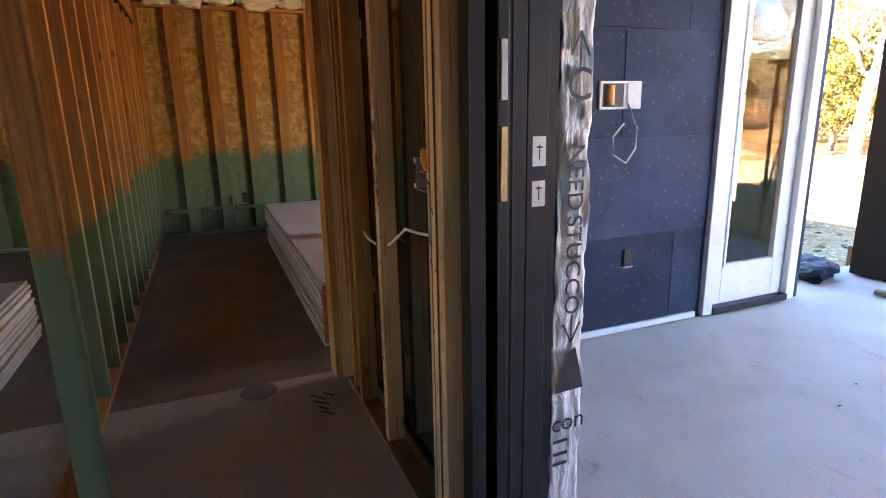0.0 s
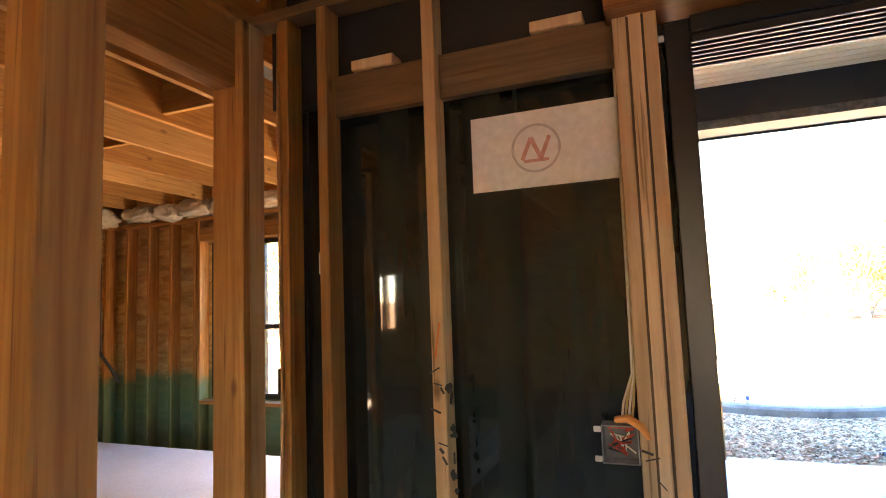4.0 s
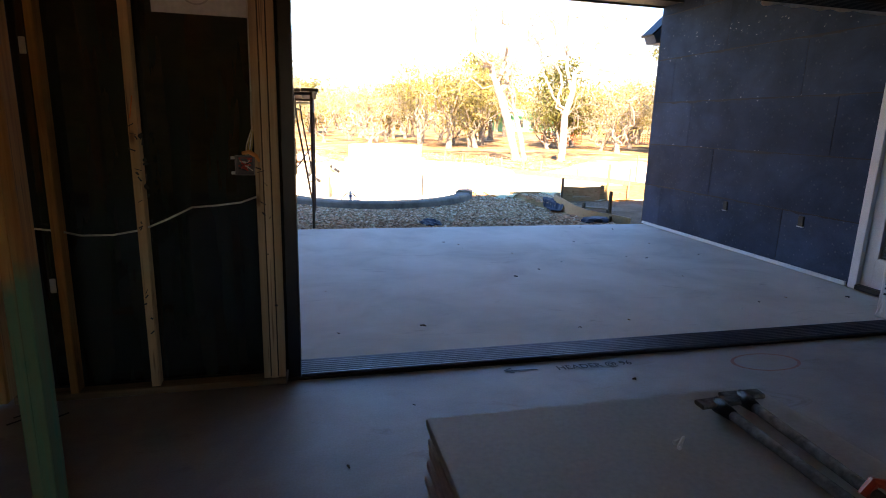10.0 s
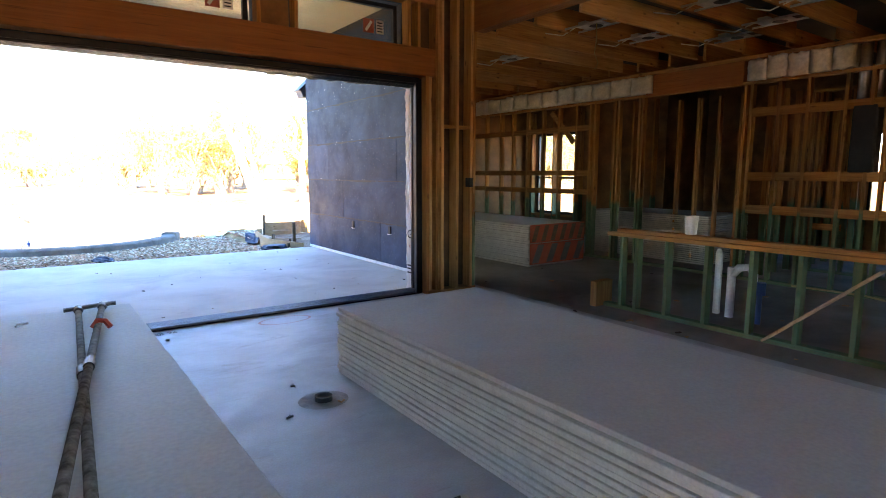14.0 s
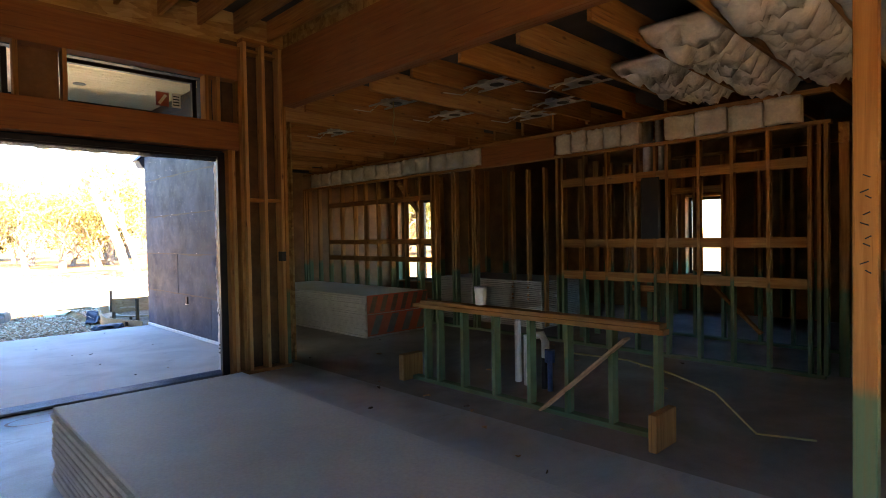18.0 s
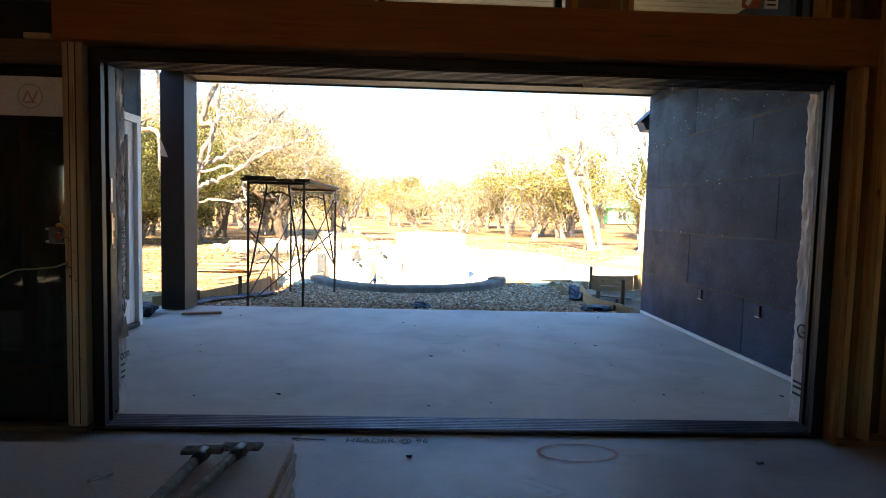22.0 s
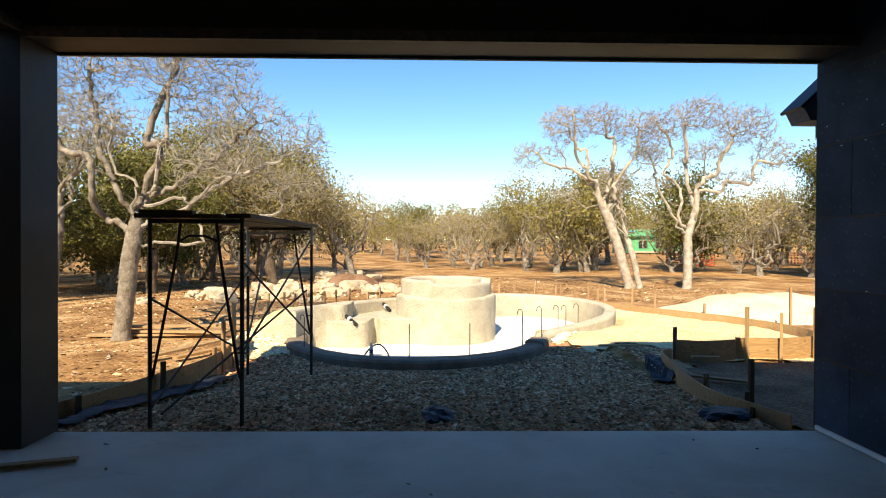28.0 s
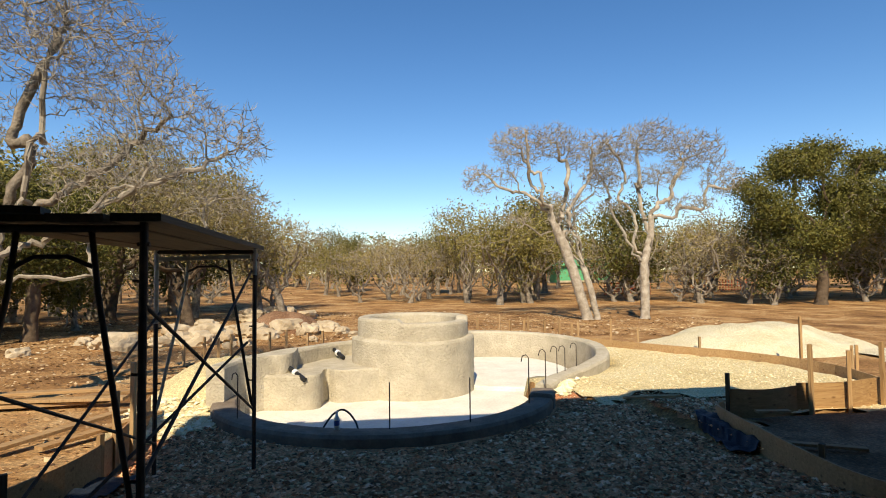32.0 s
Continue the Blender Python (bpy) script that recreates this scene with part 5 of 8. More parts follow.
def drain(x, y, r=0.055):
    t = thing("floor_drain", "capped floor pipe stub ringed by a pale patch", "drain", "floor pipes", at=(x, y, 0))
    bm = bmesh.new()
    bmesh.ops.create_circle(bm, cap_ends=True, radius=r * 2.6, segments=30)
    for v in bm.verts:
        v.co.x *= 1.1
        v.co.z = 0.0045
    part("patch", bm, noisy_mat("patch_mortar", (0.2, 0.19, 0.17), (0.34, 0.32, 0.29), 12, 0.9), t)
    vs, fs = tube([(0, 0, 0.004), (0, 0, 0.035)], r, 20, cap=False)
    vi, fi = tube([(0, 0, 0.035), (0, 0, 0.006)], r * 0.8, 20, cap=False)
    rim = [(i + 20, (i + 1) % 20 + 20, (i + 1) % 20 + 40, i + 40) for i in range(20)]
    part("pipe", (vs + vi, fs + [tuple(k + 40 for k in q) for q in fi] + rim), BLACK_P, t)
    part("plug", tube([(0, 0, 0.006), (0, 0, 0.016)], r * 0.76, 16), ALU_G, t)
    part("plug_bar", box(-r * 0.6, r * 0.6, -0.008, 0.008, 0.016, 0.028, 0.002), ALU_G, t)
    return t


drain(2.50, -2.36)
drain(2.46, -4.0)
for x, y in ((-1.66, -0.56), (-2.25, -0.60)):
    bm = bmesh.new()
    bmesh.ops.create_circle(bm, cap_ends=True, radius=0.10, segments=28)
    for v in bm.verts:
        v.co.z = 0.0042
    ob = part("floor_cover", bm, noisy_mat("cover_plate", (0.1, 0.095, 0.09), (0.18, 0.17, 0.16), 9, 0.6))
    ob.location = (x, y, 0)
    tagged(ob, "round cover plate set in the hall slab", "floor cover")

# half wall of the island
pw = thing("half_wall", "low pine island wall with green studs and a diagonal brace", "half wall")
PX = 6.08
bar(pw, (PX, -4.38, 0.02), (PX, -1.70, 0.02), 0.089, 0.04, PLATE_G, "plate")
bar(pw, (PX, -4.42, 0.785), (PX, -1.72, 0.785), 0.10, 0.04, PINE_Y, "top_plate")
bar(pw, (PX - 0.01, -4.40, 0.83), (PX - 0.01, -1.86, 0.83), 0.12, 0.035, PINE_Y, "top_plate")
for y in (-4.36, -4.0, -3.6, -3.22, -2.82, -2.42, -2.08, -1.90):
    stud(pw, PX, y, 0.04, 0.765, 0.089, 0.038, STUD_G)
bar(pw, (PX - 0.07, -4.15, 0.72), (PX - 0.07, -3.38, 0.03), 0.02, 0.10, PALE, "brace", (1, 0, 0))
part("end_block", box(PX - 0.17, PX + 0.1, -1.70, -1.62, 0.0, 0.27, 0.004), STUD, pw)
part("end_block", box(PX - 0.3, PX + 0.02, -4.48, -4.42, 0.0, 0.26, 0.004), STUD, pw)

bucket = thing("plastic_bucket", "white plastic bucket standing on the half wall", "bucket", at=(PX + 0.02, -2.62, 0.8485))
part("shell", tube([(0, 0, 0), (0, 0, 0.17), (0, 0, 0.175)], [0.05, 0.062, 0.066], 20), PVC, bucket, smooth=False)
part("band", tube([(0, 0, 0.135), (0, 0, 0.145)], 0.064, 20), PVC, bucket)

# white pipe cluster on the floor behind the half wall
pc = thing("pipe_stub_cluster", "white plastic plumbing stubs and elbows rising from the slab", "plumbing", at=(6.65, -2.75, 0))
part("riser", tube([(0, 0, 0), (0, 0, 0.50)], 0.04, 14), PVC, pc)
part("elbow", tube([(0, 0, 0.42), (0.02, -0.06, 0.50), (0.02, -0.16, 0.52), (0.02, -0.20, 0.45), (0.02, -0.20, 0.28)], 0.04, 12), PVC, pc, smooth=True)
part("riser", tube([(0.05, 0.16, 0.0), (0.05, 0.16, 0.62), (0.06, 0.17, 0.66)], [0.035, 0.035, 0.02], 12), PVC, pc)
part("coupling", tube([(-0.05, -0.30, 0.28), (-0.05, -0.30, 0.40)], 0.05, 12), BLUE_P, pc, "blue pipe cap")
part("riser", tube([(-0.05, -0.30, 0.0), (-0.05, -0.30, 0.3)], 0.025, 10), BLUE_P, pc)
part("foot_pipe", tube([(0.0, -0.20, 0.30), (0.0, -0.20, 0.0)], 0.03, 10), BLACK_P, pc)
tagged(part("floor_cable", tube([(6.4, -3.4, 0.45), (6.5, -3.9, 0.44), (6.45, -4.3, 0.4), (6.5, -4.6, 0.30), (6.62, -4.85, 0.012), (6.75, -5.2, 0.012)], 0.008, 6), CABLE_Y, smooth=True), "pale yellow cable looping to the floor", "cable")

# flue pipe in the kitchen wall
fl = thing("flue_pipe", "shiny galvanised double flue pipe over a black box", "flue", at=(8.85, -3.03, 0))
part("pipe", tube([(0, 0.05, 2.2), (0, 0.05, 2.93)], 0.06, 18), STEEL_G, fl, smooth=True)
part("pipe", tube([(0.03, -0.08, 2.2), (0.03, -0.08, 2.93)], 0.05, 18), STEEL_G, fl, smooth=True)
part("hood", box(-0.1, 0.1, -0.14, 0.11, 1.42, 2.19, 0.02), BLACK_P, fl, "tall black metal box")

# batts between the plates of the kitchen wall
def batt_row(y0, y1, n, seed):
    r = random.Random(seed)
    w = (y1 - y0) / n
    for i in range(n):
        bm = bmesh.new()
        bmesh.ops.create_cube(bm, size=1.0)
        bmesh.ops.subdivide_edges(bm, edges=bm.edges[:], cuts=4, use_grid_fill=True)
        for v in bm.verts:
            q = v.co.copy()
            p = Vector((q.x * 0.14, q.y * w * 0.94, q.z * 0.26))
            bul = (0.25 - q.y * q.y) * (0.25 - q.z * q.z) * 8
            nn = noise.noise(Vector((q.y * 4 + i * 7 + seed, q.z * 5, q.x * 2)))
            p.x -= 0.04 * bul + 0.03 * nn
            p.z += 0.02 * noise.noise(Vector((q.y * 5 + i * 3, q.z * 3, seed)))
            v.co = p
        ob = part("insulation_batt", bm, BATT, smooth=True)
        ob.location = (8.78, y0 + (i + 0.5) * w, 2.74 + r.uniform(-0.01, 0.01))
        tagged(ob, "cream fibreglass batt tucked between the wall plates", "insulation", "batts on the kitchen wall")


batt_row(-0.33, 4.6, 13, 3)
batt_row(-2.93, -1.72, 5, 9)
batt_row(-4.66, -3.24, 4, 15)


def batt_blanket(x0, x1, y0, y1, z, seed, droop):
    """One bay of loose insulation: a crumpled, drooping sheet between two joists."""
    nx, ny = int((x1 - x0) / 0.04), 14
    vs, fs = [], []
    for i in range(nx + 1):
        for j in range(ny + 1):
            u, v = i / nx, j / ny
            p = Vector((x0 + (x1 - x0) * u, y0 + (y1 - y0) * v, z))
            big = noise.noise(Vector((p.x * 2.6, p.y * 3.4, seed)))
            ridge = 1.0 - abs(noise.noise(Vector((p.x * 7.5, p.y * 6.0, seed + 4)))) * 2.6
            fold = abs(noise.noise(Vector((p.x * 11, p.y * 9, seed + 9))))
            edge = min(min(u, 1 - u) * nx / 4, min(v, 1 - v) * ny / 3, 1.0)
            p.z -= droop * (0.35 + 0.6 * big + 1.0 * max(ridge, 0) - 0.7 * fold) * edge
            p.x += droop * 0.5 * ridge * edge
            p.y += droop * 0.25 * big * edge
            vs.append(p)
    for i in range(nx):
        for j in range(ny):
            a = i * (ny + 1) + j
            fs.append((a, a + ny + 1, a + ny + 2, a + 1))
    ob = part("insulation_blanket", (vs, fs), BATT, smooth=True)
    sol = ob.modifiers.new("thickness", "SOLIDIFY")
    sol.thickness = 0.05
    return tagged(ob, "sagging crumpled cream fibreglass batt between ceiling joists", "insulation", "batts between the kitchen joists")


for k, (xs, dr) in enumerate(((7.0, 0.13), (6.3, 0.15), (5.9, 0.14), (5.75, 0.045), (5.75, 0.04), (5.75, 0.05), (5.75, 0.05))):
    yj = -3.49 - 0.62 * k
    batt_blanket(xs, 8.70, yj - 0.595, yj - 0.025, 3.10 if dr > 0.1 else 3.02, 3 + k * 5, dr)
for x, y in ((6.9, -5.05), (6.35, -5.66), (7.6, -5.66), (6.8, -6.28)):
    t = thing("can_light_hole", "dark round light cut-out with a metal ring in the insulation", "downlight", "light holes in the insulation", at=(x, y, 2.965))
    part("ring", tube([(0, 0, 0.0), (0, 0, 0.05)], 0.115, 20), STEEL_G, t)
    part("hole", tube([(0, 0, -0.004), (0, 0, -0.002)], 0.10, 20), BLACK_P, t)

ob = part("paper_tag", join(stick((LX0 - 0.099, 1.575, 1.97), (LX0 - 0.092, 1.665, 2.01), 0.075, 0.002, (1, 0, 0), 0.0)), PAPER)
tagged(ob, "small white paper tag stapled to the strand board", "tag")
# soft insulation along the top of the west wall and the north wall
def batt_chunk(p, half, seed):
    """A torn, crumpled piece of batt pressed into a gap."""
    bm = bmesh.new()
    bmesh.ops.create_icosphere(bm, subdivisions=4, radius=1.0)
    for v in bm.verts:
        q = v.co.copy()
        q = Vector([math.copysign(abs(c) ** 0.7, c) for c in q])
        big = noise.noise(q * 1.6 + Vector((seed, 0, 0)))
        crease = abs(noise.noise(q * 4.2 + Vector((0, seed, 0))))
        q *= 1.0 + 0.30 * big - 0.42 * crease + 0.12 * noise.noise(q * 9 + Vector((0, 0, seed)))
        v.co = Vector((q.x * half[0], q.y * half[1], q.z * half[2]))
    ob = part("insulation_batt", bm, BATT, smooth=True)
    ob.location = p
    return tagged(ob, "crumpled white fibreglass stuffed above the wall plate", "insulation", "stuffing above the west room walls")


r = random.Random(31)
y = -1.2
while y < 3.0:
    l = r.uniform(0.16, 0.3)
    batt_chunk((LX0 + r.uniform(0.03, 0.07), y + l, 2.845 + r.uniform(-0.015, 0.02)), (0.115, l * 1.12, r.uniform(0.09, 0.12)), y * 7)
    y += l * 2
x = LX0 + 0.25
while x < -2.0:
    l = r.uniform(0.16, 0.28)
    batt_chunk((x + l, 3.15 + r.uniform(-0.03, 0.02), 2.85 + r.uniform(-0.015, 0.02)), (l * 1.12, 0.11, r.uniform(0.09, 0.12)), x * 9)
    x += l * 2
tagged(part("black_hose", tube([(-6.0, 2.6, 2.75), (-5.98, 2.65, 2.2), (-5.98, 2.66, 1.3), (-5.9, 2.75, 1.1), (-5.85, 2.8, 0.95)], 0.02, 8), BLACK_P, smooth=True), "black hose hanging down the stud wall", "hose")
tagged(part("white_cable", tube([(-6.0, 2.35, 2.75), (-6.02, 2.4, 2.4), (-6.03, 2.42, 1.9)], 0.008, 6), CABLE_W, smooth=True), "white cable hanging from the ceiling", "cable")
ob = part("outlet", box(-6.33, -6.25, -0.32, -0.25, 0.40, 0.52, 0.004), BLACK_P)
tagged(ob, "black outlet box with a white cable on a stud", "outlet")


# ---------------------------------------------------------------- doors of the patio
def patio_door(x, y0, y1, face, label, tilt=False):
    d = thing("door_1", label, "door", kind="structure")
    z0, z1 = 0.0, 2.5
    f = 0.09
    s = face

    def put(n, a0, a1, v0, v1, d0, d1, m, parent=d):
        xs = sorted((x + s * d0, x + s * d1))
        return part(n, box(xs[0], xs[1], a0, a1, v0, v1, 0.003), m, parent)
    put("casing", y0, y0 + f, z0 - 0.03, z1 + f, -0.05, 0.045, WHITE)
    put("casing", y1 - f, y1, z0 - 0.03, z1 + f, -0.05, 0.045, WHITE)
    put("casing", y0 + f, y1 - f, z1, z1 + f, -0.05, 0.045, WHITE)
    put("threshold", y0 + f, y1 - f, -0.03, 0.02, -0.05, 0.06, ALU_G)
    st = 0.12
    leaf = put("stile", y0 + f, y0 + f + st, 0.02, z1, -0.045, -0.005, WHITE)
    put("stile", y1 - f - st, y1 - f, 0.02, z1, -0.045, -0.005, WHITE)
    put("bottom_rail", y0 + f + st, y1 - f - st, 0.02, 0.30, -0.045, -0.005, WHITE)
    put("top_rail", y0 + f + st, y1 - f - st, z1 - 0.14, z1, -0.045, -0.005, WHITE)
    for a0, a1, v0, v1 in ((y0 + f + st, y0 + f + st + 0.025, 0.30, z1 - 0.14), (y1 - f - st - 0.025, y1 - f - st, 0.30, z1 - 0.14), (y0 + f + st + 0.025, y1 - f - st - 0.025, 0.30, 0.325), (y0 + f + st + 0.025, y1 - f - st - 0.025, z1 - 0.165, z1 - 0.14)):
        put("bead", a0, a1, v0, v1, -0.04, 0.004, WHITE)
    p = put("pane", y0 + f + st + 0.02, y1 - f - st - 0.02, 0.32, z1 - 0.16, -0.028, -0.022, GLASS)
    p.visible_shadow = False
    return d


patio_door(LX1 + 0.02, DOOR_L[0], DOOR_L[1], 1, "white full-glass patio door in a white casing, shut")
patio_door(RX0, DOOR_R[0], DOOR_R[1], -1, "white full-glass patio door in a white casing, shut")


# ---------------------------------------------------------------- ground
POOL_C = (1.7, 11.4)


def pool_radius(a):
    """Outer radius of the pool round POOL_C for an angle from +x."""
    return 2.45 + 0.12 * math.cos(2 * a) + 0.1 * math.sin(3 * a)


def in_pool(x, y, grow=0.0):
    dx, dy = x - POOL_C[0], y - POOL_C[1]
    near = math.hypot(dx, dy) < pool_radius(math.atan2(dy, dx)) + grow
    bowl = math.hypot((x - 4.6) / 2.0, (y - 14.6) / 2.6) < 1 + grow / 2.2
    return near or bowl


def ground_z(x, y):
    d = math.hypot(x - 2, y - 10)
    n = 0.05 * noise.noise(Vector((x * 0.25, y * 0.25, 0))) + 0.02 * noise.noise(Vector((x * 1.3, y * 1.3, 3)))
    z = -0.24 + n
    if d > 30:
        z += min((d - 30) * 0.02, 3.0)
    if 4.5 < y < 12 and -1.7 < x < 5.3:
        t = min(max((y - 5.2) / 3.6, 0.0), 1.0)
        z = -0.15 - 0.22 * t * t * (3 - 2 * t) + 0.4 * n
        if y > 10.4:
            z += 0.13 * min((y - 10.4) / 0.8, 1.0)
    if in_pool(x, y, -0.12):
        z = -1.05
    if y < PY and -7.2 < x < 12.2:
        z = -0.4
    return z


def axis_steps(lo, hi, fine0, fine1, fine, grow=1.25):
    out, s = [], fine
    v = fine0
    while v < fine1:
        out.append(v)
        v += fine
    s = fine
    while v < hi:
        out.append(v)
        s *= grow
        v += s
    out.append(hi)
    v, s = fine0, fine
    low = []
    while v > lo:
        s *= grow
        v -= s
        low.append(v)
    return sorted(low) + out


gx = axis_steps(-900, 900, -9, 15, 0.24)
gy = axis_steps(-600, 1500, 4.4, 24, 0.24)
vs = [(x, y, ground_z(x, y)) for y in gy for x in gx]
nx = len(gx)
fs = [(j * nx + i, j * nx + i + 1, (j + 1) * nx + i + 1, (j + 1) * nx + i) for j in range(len(gy) - 1) for i in range(nx - 1)]
tagged(part("ground", (vs, fs), SOIL, smooth=True), "reddish brown soil with leaf litter and dry grass", "ground", kind="structure")


def inside(poly, x, y):
    c, n = False, len(poly)
    for i in range(n):
        (x0, y0), (x1, y1) = poly[i], poly[i - 1]
        if (y0 > y) != (y1 > y) and x < (x1 - x0) * (y - y0) / (y1 - y0) + x0:
            c = not c
    return c


def patch(name, poly, step, lift, material, label, rough=0.02):
    """A ragged sheet of loose material lying on the ground."""
    xs, ys = [p[0] for p in poly], [p[1] for p in poly]
    idx, vs, fs = {}, [], []

    def vert(i, j):
        if (i, j) not in idx:
            x, y = min(xs) + i * step, min(ys) + j * step
            jx, jy = 0.4 * step * noise.noise(Vector((x * 3, y * 3, 1))), 0.4 * step * noise.noise(Vector((x * 3, y * 3, 7)))
            idx[i, j] = len(vs)
            vs.append((x + jx, y + jy, ground_z(x, y) + lift + rough * noise.noise(Vector((x * 5, y * 5, 2)))))
        return idx[i, j]
    for i in range(int((max(xs) - min(xs)) / step)):
        for j in range(int((max(ys) - min(ys)) / step)):
            x, y = min(xs) + (i + 0.5) * step, min(ys) + (j + 0.5) * step
            w = 0.35 * noise.noise(Vector((x * 1.5, y * 1.5, 5)))
            if inside(poly, x + w, y + w) and not in_pool(x, y, -0.25):
                fs.append((vert(i, j), vert(i + 1, j), vert(i + 1, j + 1), vert(i, j + 1)))
    return tagged(part(name, (vs, fs), material, smooth=True), label, "ground cover", kind="stuff")


patch("gravel_bed", [(-1.9, 5.16), (5.5, 5.16), (5.8, 8.7), (6.4, 9.7), (5.2, 10.3), (4.1, 10.9), (3.9, 11.5), (-1.2, 11.6), (-1.5, 9.0), (-1.6, 7.0)], 0.12, 0.04, GRAVEL, "crushed grey rock mixed with brown leaves")
patch("caliche_bed", [(4.0, 11.1), (5.2, 10.5), (6.4, 9.9), (6.8, 9.0), (8.8, 8.5), (9.6, 10.7), (9.2, 13.3), (7.9, 15.2), (6.6, 17.0), (4.0, 17.5), (3.0, 12.0)], 0.2, 0.055, CALICHE, "pale yellow caliche gravel")
patch("caliche_edge", [(-1.6, 9.2), (-0.5, 10.4), (-0.6, 12.2), (0.0, 14.5), (-0.6, 15.2), (-1.9, 13.0), (-2.0, 10.8)], 0.15, 0.06, CALICHE, "pale caliche spill along the pool edge")
patch("pit_dirt", [(5.7, 5.3), (9.5, 5.3), (9.3, 8.6), (6.9, 8.85), (5.95, 8.8), (5.5, 7.6), (5.35, 6.4)], 0.2, 0.05, DIRT, "dark disturbed dirt behind the form")
patch("pale_field", [(12, 11.0), (18, 11.5), (17, 14), (12.5, 14)], 0.3, 0.05, SAND, "pale spread of limestone sand")


# ---------------------------------------------------------------- pool shell
def lathe_wall(points, thick, z_of, floor, name, material, parent, label=""):
    """A wall that follows a plan curve: inner face down to the floor, rounded top."""
    n = len(points)
    vs, fs = [], []
    prof = 8
    for i, p in enumerate(points):
        a, b = Vector(points[max(i - 1, 0)]), Vector(points[min(i + 1, n - 1)])
        d = (b - a).normalized()
        nrm = Vector((d.y, -d.x))
        z = z_of(i / (n - 1))
        ring = [(-0.5, floor), (-0.5, z - 0.05), (-0.42, z - 0.01), (-0.25, z), (0.25, z), (0.42, z - 0.01), (0.5, z - 0.05), (0.5, floor)]
        for u, zz in ring:
            w = 0.012 * noise.noise(Vector((p[0] * 4, p[1] * 4, zz * 4 + u)))
            q = Vector(p) + nrm * (u * thick + w)
            vs.append((q.x, q.y, zz + w * 0.5))
    for i in range(n - 1):
        for k in range(prof):
            l = (k + 1) % prof
            fs.append((i * prof + k, i * prof + l, (i + 1) * prof + l, (i + 1) * prof + k))
    fs.append(tuple(range(prof - 1, -1, -1)))
    fs.append(tuple(range((n - 1) * prof, n * prof)))
    return part(name, (vs, fs), material, parent, label, smooth=False)


def arc(cx, cy, rx, ry, a0, a1, n=40):
    return [(cx + rx * math.cos(radians(a0 + (a1 - a0) * i / n)), cy + ry * math.sin(radians(a0 + (a1 - a0) * i / n))) for i in range(n + 1)]


def spline(ps, n=60):
    """A smooth open curve through plan points."""
    out, P = [], [Vector(p) for p in ps]
    m = max(3, n // (len(P) - 1))
    for i in range(len(P) - 1):
        a, b, c, d = P[max(i - 1, 0)], P[i], P[i + 1], P[min(i + 2, len(P) - 1)]
        for k in range(m):
            t = k / m
            q = 0.5 * ((2 * b) + (c - a) * t + (2 * a - 5 * b + 4 * c - d) * t * t + (3 * b - a - 3 * c + d) * t ** 3)
            out.append((q.x, q.y))
    out.append((P[-1].x, P[-1].y))
    return out


pool = thing("swimming_pool", "unfinished grey gunite pool shell with a round raised spa", "pool")
lathe_wall(arc(1.65, 11.3, 2.42, 2.25, 178, 340, 60), 0.36, lambda t: -0.15 - 0.03 * math.sin(t * 3.1), -1.0, "near_rim", CURB, pool, "gunite bond beam coloured dark for the house shade")
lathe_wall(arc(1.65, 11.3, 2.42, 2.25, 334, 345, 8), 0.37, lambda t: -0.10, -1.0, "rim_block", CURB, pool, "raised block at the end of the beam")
lathe_wall(spline([(-0.86, 10.95), (-0.78, 11.5), (-0.55, 12.05), (-0.28, 12.5), (0.05, 12.95), (0.35, 13.45), (0.75, 13.95), (1.3, 14.4), (1.9, 15.2)]), 0.26, lambda t: 0.36 - 0.06 * t, -1.0, "west_wall", GUNITE, pool)
lathe_wall(spline([(2.0, 15.35), (3.2, 16.3), (4.7, 16.75), (6.0, 16.1), (6.5, 14.7), (6.1, 13.2), (5.35, 12.2), (4.55, 11.5), (4.1, 11.0)]), 0.28, lambda t: 0.28 - 0.38 * t, -1.0, "east_bowl_wall", GUNITE, pool)
SPA = (2.25, 13.22)
lathe_wall(arc(*SPA, 0.94, 0.94, 238, 600, 70), 0.24, lambda t: 0.80 if 0.03 < t < 0.30 else 0.87, -1.0, "spa_ring", GUNITE, pool, "raised round spa ring")
lathe_wall(arc(*SPA, 1.04, 1.04, 170, 390, 60), 0.26, lambda t: 0.50 + 0.02 * math.sin(t * 9), -1.0, "spa_collar", GUNITE, pool, "thicker lower wall of the spa")
bm = bmesh.new()
bmesh.ops.create_circle(bm, cap_ends=True, radius=0.92, segments=48, matrix=Matrix.Translation((*SPA, 0.25)))
part("spa_floor", bm, GUNITE, pool)


def filled(points, z0, z1, name, material, label=""):
    """A solid block under a plan outline with a slightly eased rim."""
    n = len(points)
    c = sum((Vector(p) for p in points), Vector((0, 0))) / n
    vs = []
    for z, k in ((z0, 1.0), (z1 - 0.03, 1.0), (z1, 0.975)):
        vs += [(*(c + (Vector(p) - c) * k), z + 0.01 * noise.noise(Vector((p[0] * 3, p[1] * 3, z)))) for p in points]
    fs = [(r * n + i, r * n + (i + 1) % n, r * n + n + (i + 1) % n, r * n + n + i) for r in (0, 1) for i in range(n)]
    fs.append(tuple(range(2 * n, 3 * n)))
    return part(name, (vs, fs), material, pool, label)


